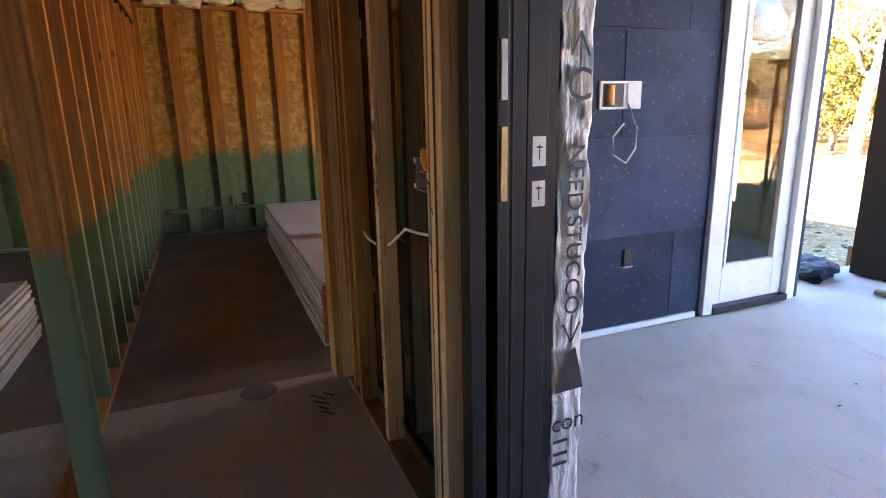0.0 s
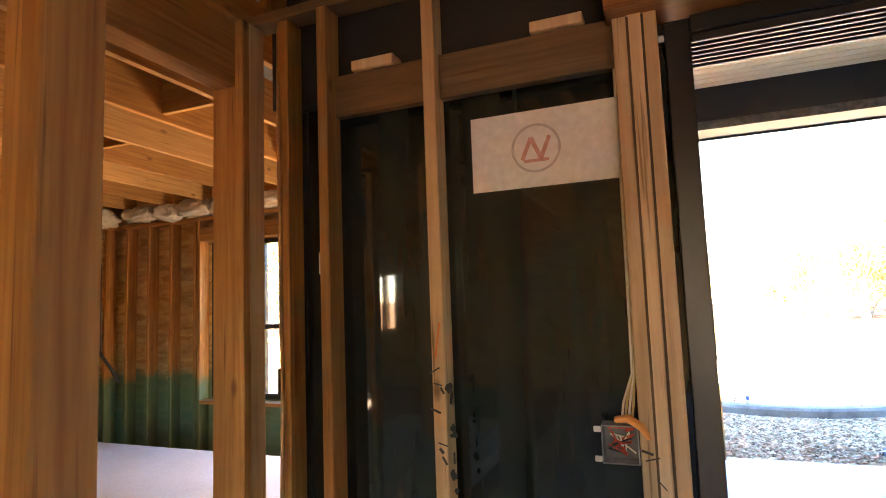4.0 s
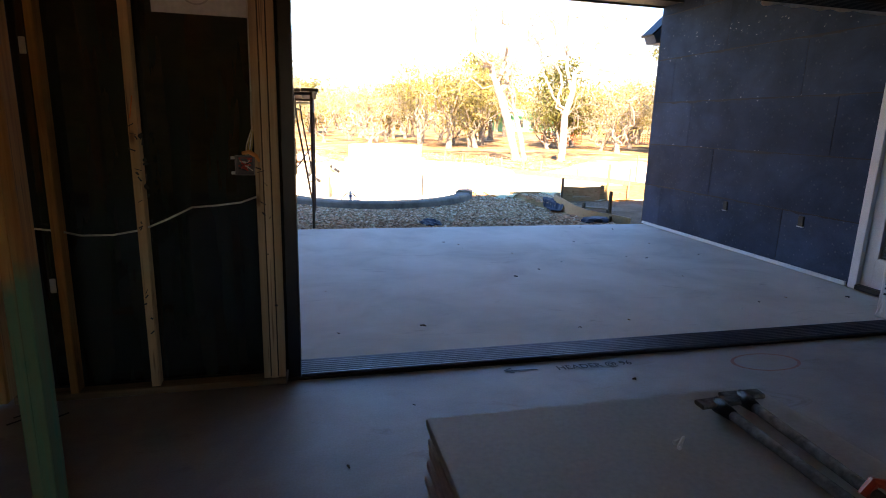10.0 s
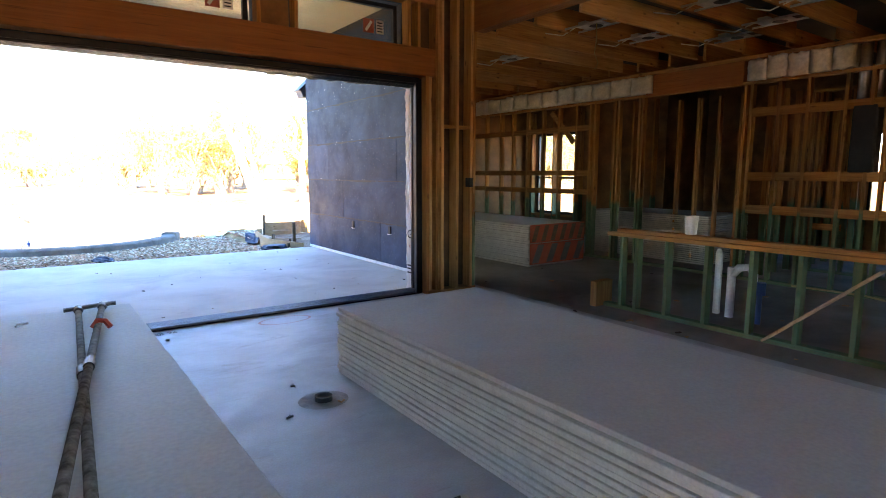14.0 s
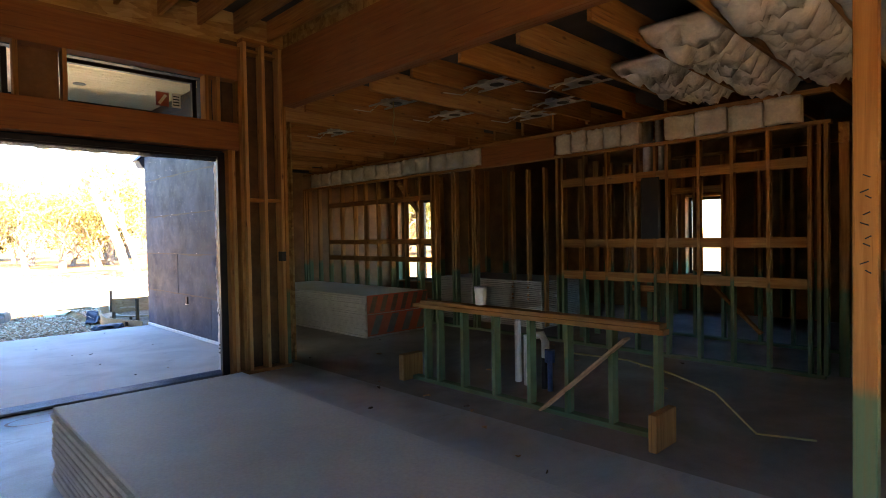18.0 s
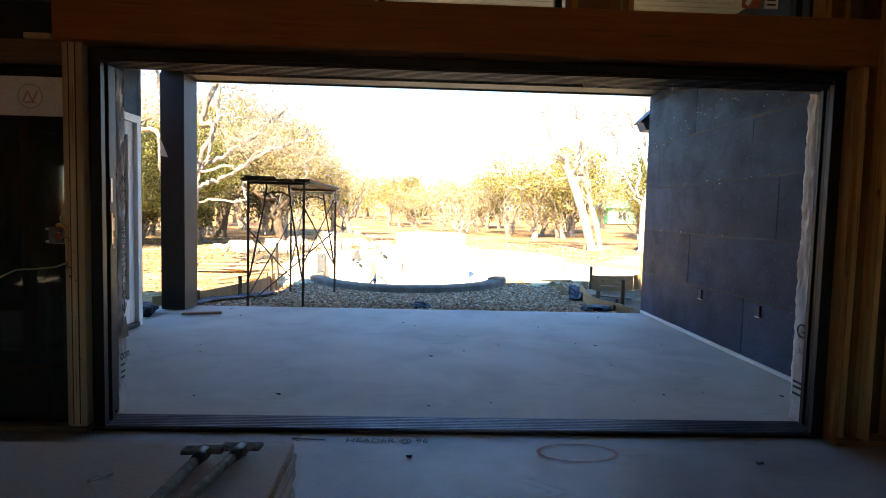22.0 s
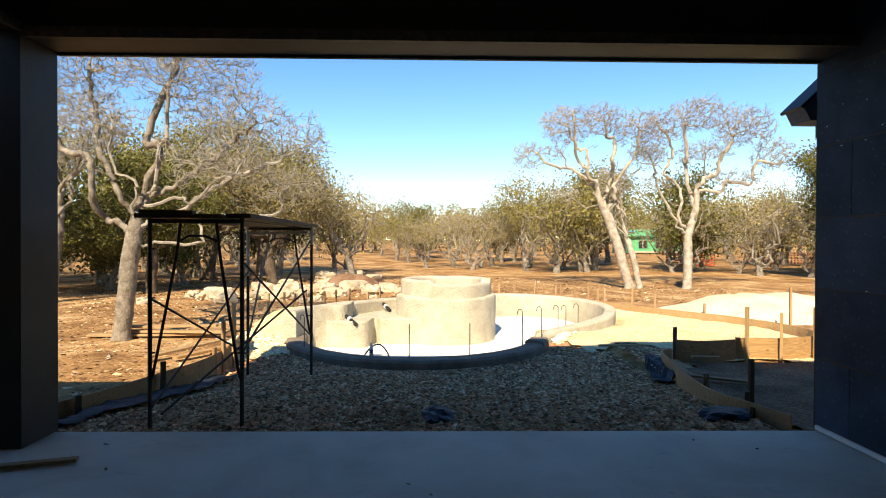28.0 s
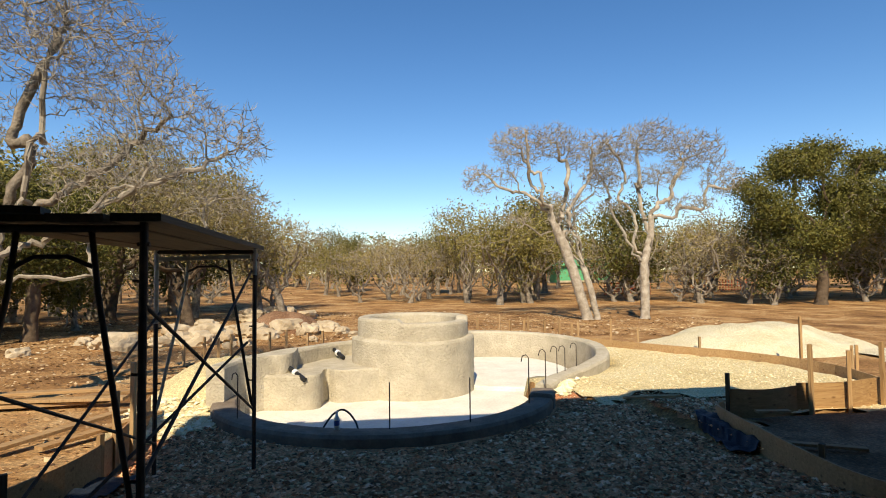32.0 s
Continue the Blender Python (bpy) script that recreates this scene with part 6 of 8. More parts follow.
filled(spline([(-0.62, 11.95), (-0.2, 11.85), (0.3, 11.75), (0.56, 11.88), (0.60, 12.25), (0.68, 12.38), (0.86, 12.2), (1.25, 12.22), (1.7, 12.4), (1.6, 13.2), (1.6, 14.3), (0.8, 13.9), (0.3, 13.3), (-0.5, 12.2)], 90), -1.0, 0.04, "bench", GUNITE, "curved bench with a rounded step in front")
filled(spline([(-0.80, 11.5), (-0.50, 11.75), (-0.25, 11.92), (0.0, 12.0), (0.12, 12.25), (0.12, 12.75), (0.05, 12.95), (-0.5, 12.2)], 50), -1.0, 0.355, "wall_lobe", GUNITE, "rounded lobe of the pool wall")
filled(spline([(3.1, 13.0), (4.2, 12.5), (5.0, 12.9), (5.8, 14.2), (5.6, 15.8), (4.6, 16.5), (3.2, 16.0), (2.8, 14.4)], 60), -1.0, -0.45, "sun_shelf", GUNITE_PALE, "pale shelf sloping up to the bowl wall")
bm = bmesh.new()
bmesh.ops.create_circle(bm, cap_ends=True, radius=1.0, segments=60)
for v in bm.verts:
    v.co = Vector((2.3 + v.co.x * 3.6, 12.6 + v.co.y * 3.6, -0.52))
part("pool_floor", bm, GUNITE_PALE, pool)


def rebar_hook(x, y, h, bend, a, z=-0.25):
    c, s = math.cos(a), math.sin(a)
    pts = [(0, 0, 0), (0, 0, h)]
    if bend:
        pts += [(0.04 * c, 0.04 * s, h + 0.04), (0.09 * c, 0.09 * s, h + 0.02), (0.11 * c, 0.11 * s, h - 0.06)]
    ob = part("rebar", tube(pts, 0.008, 6), REBAR, smooth=True)
    ob.location = (x, y, z)
    return tagged(ob, "thin rusty rebar standing in the pool rim" if not bend else "rebar with a hooked top", "rebar", "rebar stubs")


for x, y, h, bd in ((1.55, 9.1, 0.62, False), (2.55, 9.22, 0.62, False), (3.55, 10.0, 0.72, True), (4.02, 10.65, 0.7, True), (-0.70, 11.3, 0.55, True), (-0.35, 9.95, 0.62, True), (4.55, 11.6, 0.62, True), (4.75, 11.75, 0.6, True), (5.1, 12.1, 0.6, True)):
    rebar_hook(x, y, h, bd, 2.5)
for p0, p1 in (((0.05, 12.1, 0.12), (0.34, 11.7, -0.02)), ((0.72, 13.75, 0.2), (0.92, 13.35, 0.08))):
    t = thing("pipe_stub", "dark plumbing stub with white collar in the pool wall", "pipe", at=(0, 0, 0))
    part("pipe", tube([p0, Vector(p0).lerp(Vector(p1), 0.5), p1], 0.04, 10), BLACK_P, t)
    part("collar", tube([Vector(p0).lerp(Vector(p1), 0.35), Vector(p0).lerp(Vector(p1), 0.5)], 0.055, 10), PVC, t)


# ---------------------------------------------------------------- trees
def colonise(seed, trunk, lobes, n, step, kill, r0, tip, wobble=0.55, rounds=110, fork=0.6):
    """A tree that grows towards points spread through its crown; gives node places, parents and radii."""
    rg = np.random.RandomState(seed)
    goals = []
    for cx, cy, cz, rx, ry, rz, w in lobes:
        d = rg.normal(size=(int(n * w), 3))
        d /= np.linalg.norm(d, axis=1)[:, None]
        goals.append(np.array((cx, cy, cz)) + d * (rg.uniform(0.08, 1.0, len(d)) ** 0.45)[:, None] * np.array((rx, ry, rz)))
    goals = np.vstack(goals)
    pos, par = [], []
    for a, b in zip(trunk, trunk[1:]):
        a, b = np.array(a, float), np.array(b, float)
        m = max(1, int(np.linalg.norm(b - a) / step))
        for k in range(m):
            pos.append(a + (b - a) * k / m + (rg.normal(size=3) * 0.06 * step if pos else 0))
            par.append(len(pos) - 2)
    stem = len(pos)
    for cx, cy, cz, rx, ry, rz, w in lobes:
        for _ in range(max(1, int(w * 6 + 0.5))):
            d = rg.normal(size=3)
            end = np.array((cx, cy, cz)) + d / np.linalg.norm(d) * np.array((rx, ry, rz * 0.8)) * rg.uniform(0.25, 0.6)
            j = int(stem * rg.uniform(fork, 0.99))
            a = pos[j]
            mid = a + (end - a) * 0.45 + np.array((rg.normal() * 0.25, rg.normal() * 0.25, -0.12 * np.linalg.norm(end - a) + rg.normal() * 0.1))
            last = j
            span = np.linalg.norm(end - a)
            bend, turns, ph = rg.normal(size=(2, 3)) * 0.036 * span, rg.uniform(1.5, 3.0, 2), rg.uniform(0, 6.28, 2)
            m = max(3, int(span / step))
            for k in range(1, m + 1):
                t = k / m
                q = a * (1 - t) ** 2 + 2 * mid * t * (1 - t) + end * t * t
                sway = sum(bend[i] * (math.sin(turns[i] * 6.28 * t + ph[i]) - math.sin(ph[i]) * (1 - t)) for i in (0, 1)) * min(1.0, 3 * t)
                pos.append(q + sway + rg.normal(size=3) * 0.25 * step)
                par.append(last)
                last = len(pos) - 1
    P = np.array(pos)
    diff = np.linalg.norm(goals[:, None] - P[None], axis=2)
    near, gap = diff.argmin(1), diff.min(1)
    for _ in range(rounds):
        if not len(goals):
            break
        pull = np.zeros_like(P)
        way = goals - P[near]
        np.add.at(pull, near, way / np.linalg.norm(way, axis=1)[:, None])
        idx = np.unique(near)
        v = pull[idx] / (np.linalg.norm(pull[idx], axis=1)[:, None] + 1e-6) + rg.normal(size=(len(idx), 3)) * wobble
        fresh = P[idx] + v / np.linalg.norm(v, axis=1)[:, None] * step
        ok = np.array([np.min(np.sum((P - q) ** 2, axis=1)) > (0.45 * step) ** 2 for q in fresh])
        if not ok.any():
            break
        fresh, idx = fresh[ok], idx[ok]
        base = len(P)
        P = np.vstack([P, fresh])
        par += list(idx)
        dn = np.linalg.norm(goals[:, None] - fresh[None], axis=2)
        m, k = dn.min(1), dn.argmin(1)
        better = m < gap
        near = np.where(better, base + k, near)
        gap = np.where(better, m, gap)
        keep = gap > kill
        goals, near, gap = goals[keep], near[keep], gap[keep]
    kids = [[] for _ in P]
    for i, p in enumerate(par):
        if p >= 0:
            kids[p].append(i)
    tips = max(sum(1 for k in kids if not k), 2)
    ex = math.log(tips) / math.log(r0 / tip)
    acc = np.zeros(len(P))
    for i in range(len(P) - 1, -1, -1):
        if not kids[i]:
            acc[i] = tip ** ex
        if par[i] >= 0:
            acc[par[i]] += acc[i]
    rad = acc ** (1 / ex)
    return P, par, kids, np.maximum(rad * (rad / rad.max()) ** 0.2, tip)


def tree_mesh(seed, P, par, kids, rad, tip, twigs, reach, flare=1.45):
    """Tubes for the limbs, and thin crooked twigs at their ends: two (verts, faces) sets."""
    r = random.Random(seed)
    wood, fine = [], []
    starts = [(0, 0)]
    while starts:
        a, i = starts.pop()
        pts, rr = [Vector(P[a])], [rad[i]]
        cur = i
        if a != i:
            pts.append(Vector(P[i]))
            rr.append(rad[i])
        while kids[cur]:
            ks = sorted(kids[cur], key=lambda k: -rad[k])
            starts += [(cur, k) for k in ks[1:]]
            cur = ks[0]
            pts.append(Vector(P[cur]))
            rr.append(rad[cur])
        if i == 0:
            rr[0] *= flare
            pts[0].z -= 0.15
        else:
            rr[-1] *= 0.6
        if len(pts) > 1:
            big = rr[0]
            (wood if big > max(tip * 2.2, 0.055) else fine).append(tube(pts, rr, 11 if big > 0.12 else (7 if big > 0.04 else (5 if big > 0.02 else 3)), cap=False))
    for i in range(1, len(P)):
        if rad[i] > tip * 2.0:
            continue
        d = Vector(P[i] - P[par[i]]).normalized()
        for _ in range(twigs if not kids[i] else max(1, twigs // 3)):
            q = Vector(P[i])
            e = (d * 0.7 + Vector((r.uniform(-1, 1), r.uniform(-1, 1), r.uniform(-0.8, 1.0)))).normalized()
            l = reach * r.uniform(0.4, 1.1)
            m = q + e * l * 0.5
            f = (e + Vector((r.uniform(-1, 1), r.uniform(-1, 1), r.uniform(-0.5, 1))) * 0.55).normalized()
            fine.append(tube([q, m, m + f * l * 0.5], [tip * 0.8, tip * 0.6, tip * 0.3], 3, cap=False))
    return join(*wood), join(*fine)


def leaf_cloud(seed, points, n, size, rad, squash=0.7):
    """Leaves in clumps round some of the branch ends, with gaps between them."""
    r = random.Random(seed)
    points = r.sample(points, max(4, int(len(points) * 0.55)))
    vs, fs = [], []
    for _ in range(n):
        c = Vector(r.choice(points))
        d = Vector((r.gauss(0, 1), r.gauss(0, 1), r.gauss(0, 1) * squash)) * rad * 0.5
        p = c + d
        a = Vector((r.uniform(-1, 1), r.uniform(-1, 1), r.uniform(-1, 1))).normalized()
        b = a.cross(Vector((r.uniform(-1, 1), r.uniform(-1, 1), r.uniform(-1, 1)))).normalized()
        s = size * r.uniform(0.5, 1.3)
        o = len(vs)
        vs += [p - a * s, p + b * s * 0.5, p + a * s, p - b * s * 0.5]
        fs.append((o, o + 1, o + 2, o + 3))
    return vs, fs


def oak(x, y, seed, label, trunk, lobes, n, step, kill, r0, tip, twigs=4, reach=0.35, leaves=0, leaf=None, size=0.08, bark=None, name="oak_tree", group="bare oaks", fork=0.6):
    t = thing(name, label, "tree", group, at=(x, y, ground_z(x, y)))
    P, par, kids, rad = colonise(seed, trunk, lobes, n, step, kill, r0, tip, fork=fork)
    wood, fine = tree_mesh(seed, P, par, kids, rad, tip, twigs, reach)
    part("trunk", wood, bark or BARK, t, smooth=True)
    tagged(part("branchwork", fine, TWIG, t), kind="stuff")
    if leaves:
        ends = [Vector(P[i]) for i in range(len(P)) if rad[i] < tip * 2.0]
        tagged(part("crown", leaf_cloud(seed, ends, leaves, size, reach * 1.6), leaf, t), kind="stuff")
    return t


oak(-4.2, 11.1, 11, "large bare oak with a pale leaning trunk and crooked limbs", [(0, 0, 0), (0.06, 0.03, 0.7), (0.13, 0.05, 1.5), (0.24, 0.08, 2.2), (0.22, 0.1, 2.9)],
    [(1.4, 0.2, 5.3, 1.25, 1.3, 0.9, 0.22), (0.6, 0.0, 5.8, 1.1, 1.2, 0.7, 0.14), (-1.1, 0.2, 5.5, 1.1, 1.3, 0.8, 0.16), (-2.1, 0.2, 5.9, 0.8, 0.9, 0.5, 0.08), (2.3, 0.1, 4.4, 1.0, 1.0, 0.6, 0.15), (2.1, -0.1, 3.45, 1.2, 0.9, 0.4, 0.12), (3.3, 0.2, 3.1, 0.8, 0.7, 0.35, 0.07), (3.4, 0.1, 4.0, 0.7, 0.8, 0.5, 0.06), (-0.5, 0.1, 4.4, 0.8, 0.9, 0.5, 0.08)],
    8200, 0.105, 0.15, 0.165, 0.0064, 5, 0.2, bark=BARK_M, fork=0.55)
oak(10.5, 24.2, 23, "bare oak with a pale trunk leaning sideways", [(0, 0, 0), (-0.3, 0, 1.0), (-0.6, 0, 2.0), (-0.98, 0, 3.1), (-1.42, 0, 4.0), (-1.5, 0, 5.0)],
    [(-4.4, 0, 5.7, 0.75, 0.8, 0.65, 0.12), (-2.8, 0, 7.1, 1.25, 1.3, 0.8, 0.26), (-1.3, 0, 7.3, 1.0, 1.2, 0.7, 0.2), (0.1, 0, 7.0, 1.1, 1.2, 0.7, 0.2), (0.7, 0, 5.7, 0.9, 0.9, 0.6, 0.12), (-3.0, 0, 4.1, 0.8, 0.7, 0.25, 0.05), (-3.5, 0, 5.9, 0.8, 0.8, 0.4, 0.06)],
    4600, 0.15, 0.23, 0.205, 0.0098, 6, 0.30, fork=0.6)
oak(10.95, 24.3, 29, "second bare stem beside the leaning oak", [(0, 0, 0), (-0.25, 0, 1.2), (-0.6, 0.1, 2.4), (-0.85, 0.1, 3.4)],
    [(-1.0, 0.6, 4.7, 1.0, 1.0, 0.8, 1.0)], 700, 0.16, 0.26, 0.13, 0.0098, 6, 0.30)
oak(13.05, 24.3, 37, "upright bare oak with a forked pale trunk", [(0, 0, 0), (0.02, 0, 1.2), (0.0, 0, 2.3), (0.35, 0, 3.4), (0.4, 0, 4.6)],
    [(0.5, 0, 7.6, 1.3, 1.3, 0.8, 0.2), (2.4, 0, 7.1, 1.3, 1.4, 0.9, 0.22), (3.7, 0, 5.9, 0.9, 1.1, 0.8, 0.13), (-1.0, 0, 7.1, 1.0, 1.2, 0.8, 0.15), (-1.8, 0, 6.1, 0.8, 0.9, 0.6, 0.09), (2.1, 0, 4.8, 1.2, 1.1, 0.4, 0.09), (-1.5, 0, 4.6, 0.7, 0.6, 0.3, 0.05), (1.6, 0, 2.0, 0.35, 0.3, 0.15, 0.015), (0.7, 0, 6.0, 1.3, 1.3, 0.5, 0.1)],
    4800, 0.15, 0.23, 0.19, 0.0098, 6, 0.30, fork=0.45)
oak(-10.2, 18.0, 41, "bare oak at the edge of the woods", [(0, 0, 0), (0.12, 0, 1.6), (0.32, 0, 2.9), (0.3, 0, 3.8)],
    [(-0.4, 0, 6.4, 1.1, 1.2, 0.9, 0.25), (1.4, 0, 5.6, 1.0, 1.1, 0.8, 0.25), (0.5, 0, 4.7, 0.9, 1.0, 0.5, 0.15), (-0.8, 0, 4.1, 0.8, 0.9, 0.4, 0.1), (-2.0, 0, 5.7, 1.1, 1.2, 0.9, 0.25)], 3600, 0.14, 0.21, 0.19, 0.0085, 6, 0.26, bark=BARK_M)
oak(-9.8, 29.5, 45, "broad oak with grey twigs and olive leaves", [(0, 0, 0), (0.2, 0, 1.5), (0.6, 0, 2.8)],
    [(0.4, 0, 6.6, 3.2, 3.0, 2.0, 0.5), (3.8, 0, 5.6, 2.6, 2.6, 1.6, 0.35), (-2.6, 0, 4.6, 2.0, 2.0, 1.4, 0.15)], 2600, 0.26, 0.42, 0.33, 0.013, 3, 0.4, 34000, LEAF_OLIVE, 0.055, BARK_D)
oak(-5.4, 26.0, 47, "tan live oak with a low spreading crown", [(0, 0, 0), (-0.2, 0, 1.0), (-0.1, 0, 1.8)],
    [(0.8, 0, 4.0, 2.4, 2.3, 1.4, 0.6), (-1.6, 0, 4.9, 2.0, 2.0, 1.5, 0.4)], 1900, 0.24, 0.4, 0.24, 0.012, 3, 0.38, 22000, LEAF_TAN, 0.052, BARK_D)
oak(-1.9, 27.5, 48, "half-bare oak spreading its thin limbs low", [(0, 0, 0), (-0.2, 0, 0.9), (-0.5, 0, 1.7)],
    [(0.3, 0, 3.4, 1.7, 1.7, 1.0, 0.5), (-1.6, 0, 3.8, 1.6, 1.6, 1.2, 0.5)], 1700, 0.2, 0.32, 0.17, 0.010, 4, 0.3, 2500, LEAF_TAN, 0.06, BARK_M)
oak(-8.8, 21.5, 52, "dark green cedar filling the edge of the woods", [(0, 0, 0), (0.1, 0, 1.0), (0.1, 0, 2.2)],
    [(-1.2, 0, 2.6, 1.6, 1.5, 1.3, 0.4), (1.0, 0, 3.4, 1.6, 1.5, 1.4, 0.4), (-0.2, 0, 4.6, 1.1, 1.1, 0.9, 0.2)], 900, 0.28, 0.5, 0.2, 0.013, 3, 0.35, 30000, LEAF_CEDAR, 0.05, BARK_D, "cedar_tree", "woodland trees")

oak(27.0, 30.5, 49, "tall dense green cedar with a ragged crown", [(0, 0, 0), (0.2, 0, 1.2), (0.1, 0, 2.4), (0.2, 0, 4.0)],
    [(-3.0, 0, 5.2, 1.5, 1.5, 1.0, 0.15), (-4.0, 0, 6.6, 1.0, 1.1, 0.6, 0.08), (-1.4, 0, 7.8, 1.6, 1.5, 1.0, 0.22), (0.6, 0, 8.8, 1.2, 1.3, 0.8, 0.15), (2.0, 0, 6.2, 1.8, 1.7, 1.3, 0.2), (3.4, 0, 8.0, 1.4, 1.3, 0.8, 0.1), (0.2, 0, 4.0, 2.0, 1.8, 0.8, 0.1)],
    1500, 0.3, 0.5, 0.3, 0.013, 3, 0.5, 56000, LEAF_CEDAR, 0.075, BARK_D, "cedar_tree", "woodland trees")
oak(31.5, 28.0, 50, "spreading green cedar beside a taller one", [(0, 0, 0), (0.1, 0, 1.0), (0.2, 0, 2.2)],
    [(-1.6, 0, 5.4, 1.9, 1.8, 1.6, 0.4), (1.2, 0, 6.4, 2.0, 1.9, 1.6, 0.4), (2.6, 0, 3.8, 1.4, 1.5, 1.0, 0.25)],
    900, 0.3, 0.55, 0.24, 0.013, 3, 0.5, 30000, LEAF_CEDAR, 0.075, BARK_D, "cedar_tree", "woodland trees")


def woods_kind(seed, name, label, trunk_h, lobes, n, leaf, leaves, size, tip=0.016, twigs=2, reach=0.5, r0=0.15, step=0.36, kill=0.62):
    return oak(0, 0, seed, label, [(0, 0, 0), (0.25, 0.05, trunk_h * 0.6), (0.05, -0.1, trunk_h)], lobes, n, step, kill, r0, tip, twigs, reach, leaves, leaf, size, BARK_M, name, "woodland trees", 0.25)


KINDS = [woods_kind(51, "live_oak", "rounded live oak with thin olive leaves", 1.5, [(0.9, 0, 3.4, 1.7, 2.0, 1.1, 0.5), (-1.2, 0, 3.1, 1.5, 1.7, 1.0, 0.35), (0.0, 0, 4.3, 1.1, 1.2, 0.6, 0.15)], 520, LEAF_OLIVE, 4400, 0.068),
         woods_kind(57, "scrub_oak", "scrubby oak with grey twigs and sparse leaves", 1.2, [(1.1, 0, 2.9, 1.6, 1.8, 1.1, 0.55), (-1.2, 0, 3.2, 1.4, 1.6, 1.1, 0.45)], 760, LEAF_TAN, 1500, 0.055),
         woods_kind(63, "live_oak", "taller live oak with olive leaves", 1.9, [(0.6, 0, 4.2, 1.7, 1.8, 1.2, 0.6), (-1.4, 0, 3.4, 1.4, 1.5, 0.9, 0.4)], 520, LEAF_OLIVE, 4400, 0.068),
         woods_kind(69, "cedar_tree", "dense dark green cedar", 1.2, [(0.4, 0, 2.4, 2.0, 2.0, 1.2, 0.55), (-0.2, 0, 4.2, 1.3, 1.3, 1.1, 0.45)], 420, LEAF_CEDAR, 7500, 0.085, r0=0.16),
         woods_kind(75, "scrub_oak", "low bare thicket oak", 0.8, [(0.9, 0, 2.2, 1.4, 1.5, 1.0, 0.5), (-0.9, 0, 2.4, 1.3, 1.4, 1.1, 0.5)], 760, LEAF_BROWN, 350, 0.07, 0.015, 3, 0.4),
         woods_kind(81, "far_oak", "small far oak with a rounded tan crown", 1.3, [(0.7, 0, 3.4, 1.9, 2.0, 1.3, 0.6), (-1.4, 0, 3.0, 1.4, 1.5, 1.0, 0.4)], 150, LEAF_TAN, 750, 0.17, 0.03, 1, 0.7, 0.15, 0.6, 1.0),
         woods_kind(87, "far_cedar", "small far cedar with a dense dark crown", 1.0, [(0.4, 0, 2.8, 2.1, 2.1, 1.6, 0.6), (-0.4, 0, 4.6, 1.4, 1.4, 1.1, 0.4)], 110, LEAF_CEDAR, 800, 0.2, 0.03, 1, 0.7, 0.15, 0.6, 1.0)]
for k, ob in enumerate(KINDS):
    ob.location = ((-14, 30, -0.2), (5.6, 43, 0), (9.5, 44, 0), (24.5, 31, -0.2), (-1.5, 66, 0.4), (-6, 72, 0.5), (-9, 75, 0.6))[k]
rw = random.Random(5)


def plant(k, x, y, s=1.0):
    if 20.2 < math.degrees(math.atan2(x - 2.3, y - 3.8)) < 24.6 and 30 < y < 69:
        return
    copy_thing(KINDS[k], pose(x, y, ground_z(x, y) - 0.05, 0, 0, rw.uniform(0, 360)) @ Matrix.Diagonal((s, s, s * rw.uniform(0.9, 1.1), 1)))


def belt(n, d0, d1, kinds, s0, s1, gap=None):
    """Trees spread over a sector between two distances, with a clearing where gap names its angles."""
    for i in range(n):
        a = -64 + 128 * (i + rw.uniform(-0.45, 0.45)) / n
        d = rw.uniform(d0, d1)
        k, s = rw.choice(kinds), rw.uniform(s0, s1)
        if not (gap and gap[0] < a < gap[1]):
            plant(k, 2 + d * math.sin(radians(a)), d * math.cos(radians(a)), s)


belt(34, 39, 46, (1, 4, 1, 0), 0.9, 1.3, (-13, -1))
belt(40, 45, 54, (0, 1, 2, 4, 1), 0.9, 1.4, (-12, -3))
belt(40, 53, 64, (0, 2, 1, 3), 0.9, 1.35, (-10, -4))
belt(52, 62, 78, (0, 5, 5, 6), 0.8, 1.3)
belt(66, 78, 105, (5, 6, 5), 0.8, 1.3)
belt(80, 110, 150, (6, 6, 5), 1.0, 1.6)
belt(80, 150, 210, (6,), 1.4, 2.0)
for x, y, k, s in ((-13, 21, 3, 1.0), (-15, 19, 1, 1.2), (-12.5, 25, 0, 1.4), (-8, 33, 2, 1.3), (-4, 34, 0, 1.1), (-17, 21, 0, 1.4), (-15, 13, 1, 1.2), (-12.5, 14.5, 4, 1.2), (-9, 25, 3, 1.0), (-18, 28, 3, 1.3), (-14, 34, 2, 1.5), (-11, 31, 0, 1.5), (-6.5, 30.5, 2, 1.3), (-8.5, 36, 3, 1.3), (-3.4, 35.5, 1, 1.1), (-16, 25, 3, 1.3), (-13.5, 28, 2, 1.4), (-20, 24, 0, 1.6), (-11.2, 23.0, 3, 0.9), (-12, 18.5, 3, 0.8),
                   (33, 34, 3, 1.4), (22, 34, 1, 1.3), (23.5, 37, 1, 1.3), (19, 37, 1, 1.2), (16, 39, 0, 1.2), (26, 39, 1, 1.3), (12.5, 38, 0, 1.2), (10.0, 36.5, 0, 1.25), (28, 36, 1, 1.2), (36, 35, 0, 1.4), (15, 45, 3, 1.4), (20, 42, 0, 1.3),
                   (8.6, 39.5, 2, 1.2), (19.2, 38, 3, 1.3), (13.8, 41, 2, 1.45), (17.5, 50, 2, 1.6), (4.8, 41, 1, 1.15)):
    plant(k, x, y, s)


# ---------------------------------------------------------------- scaffold
sc = thing("scaffold", "rusty tubular scaffold frames with dark planks on top", "scaffold")
SZ = 1.91


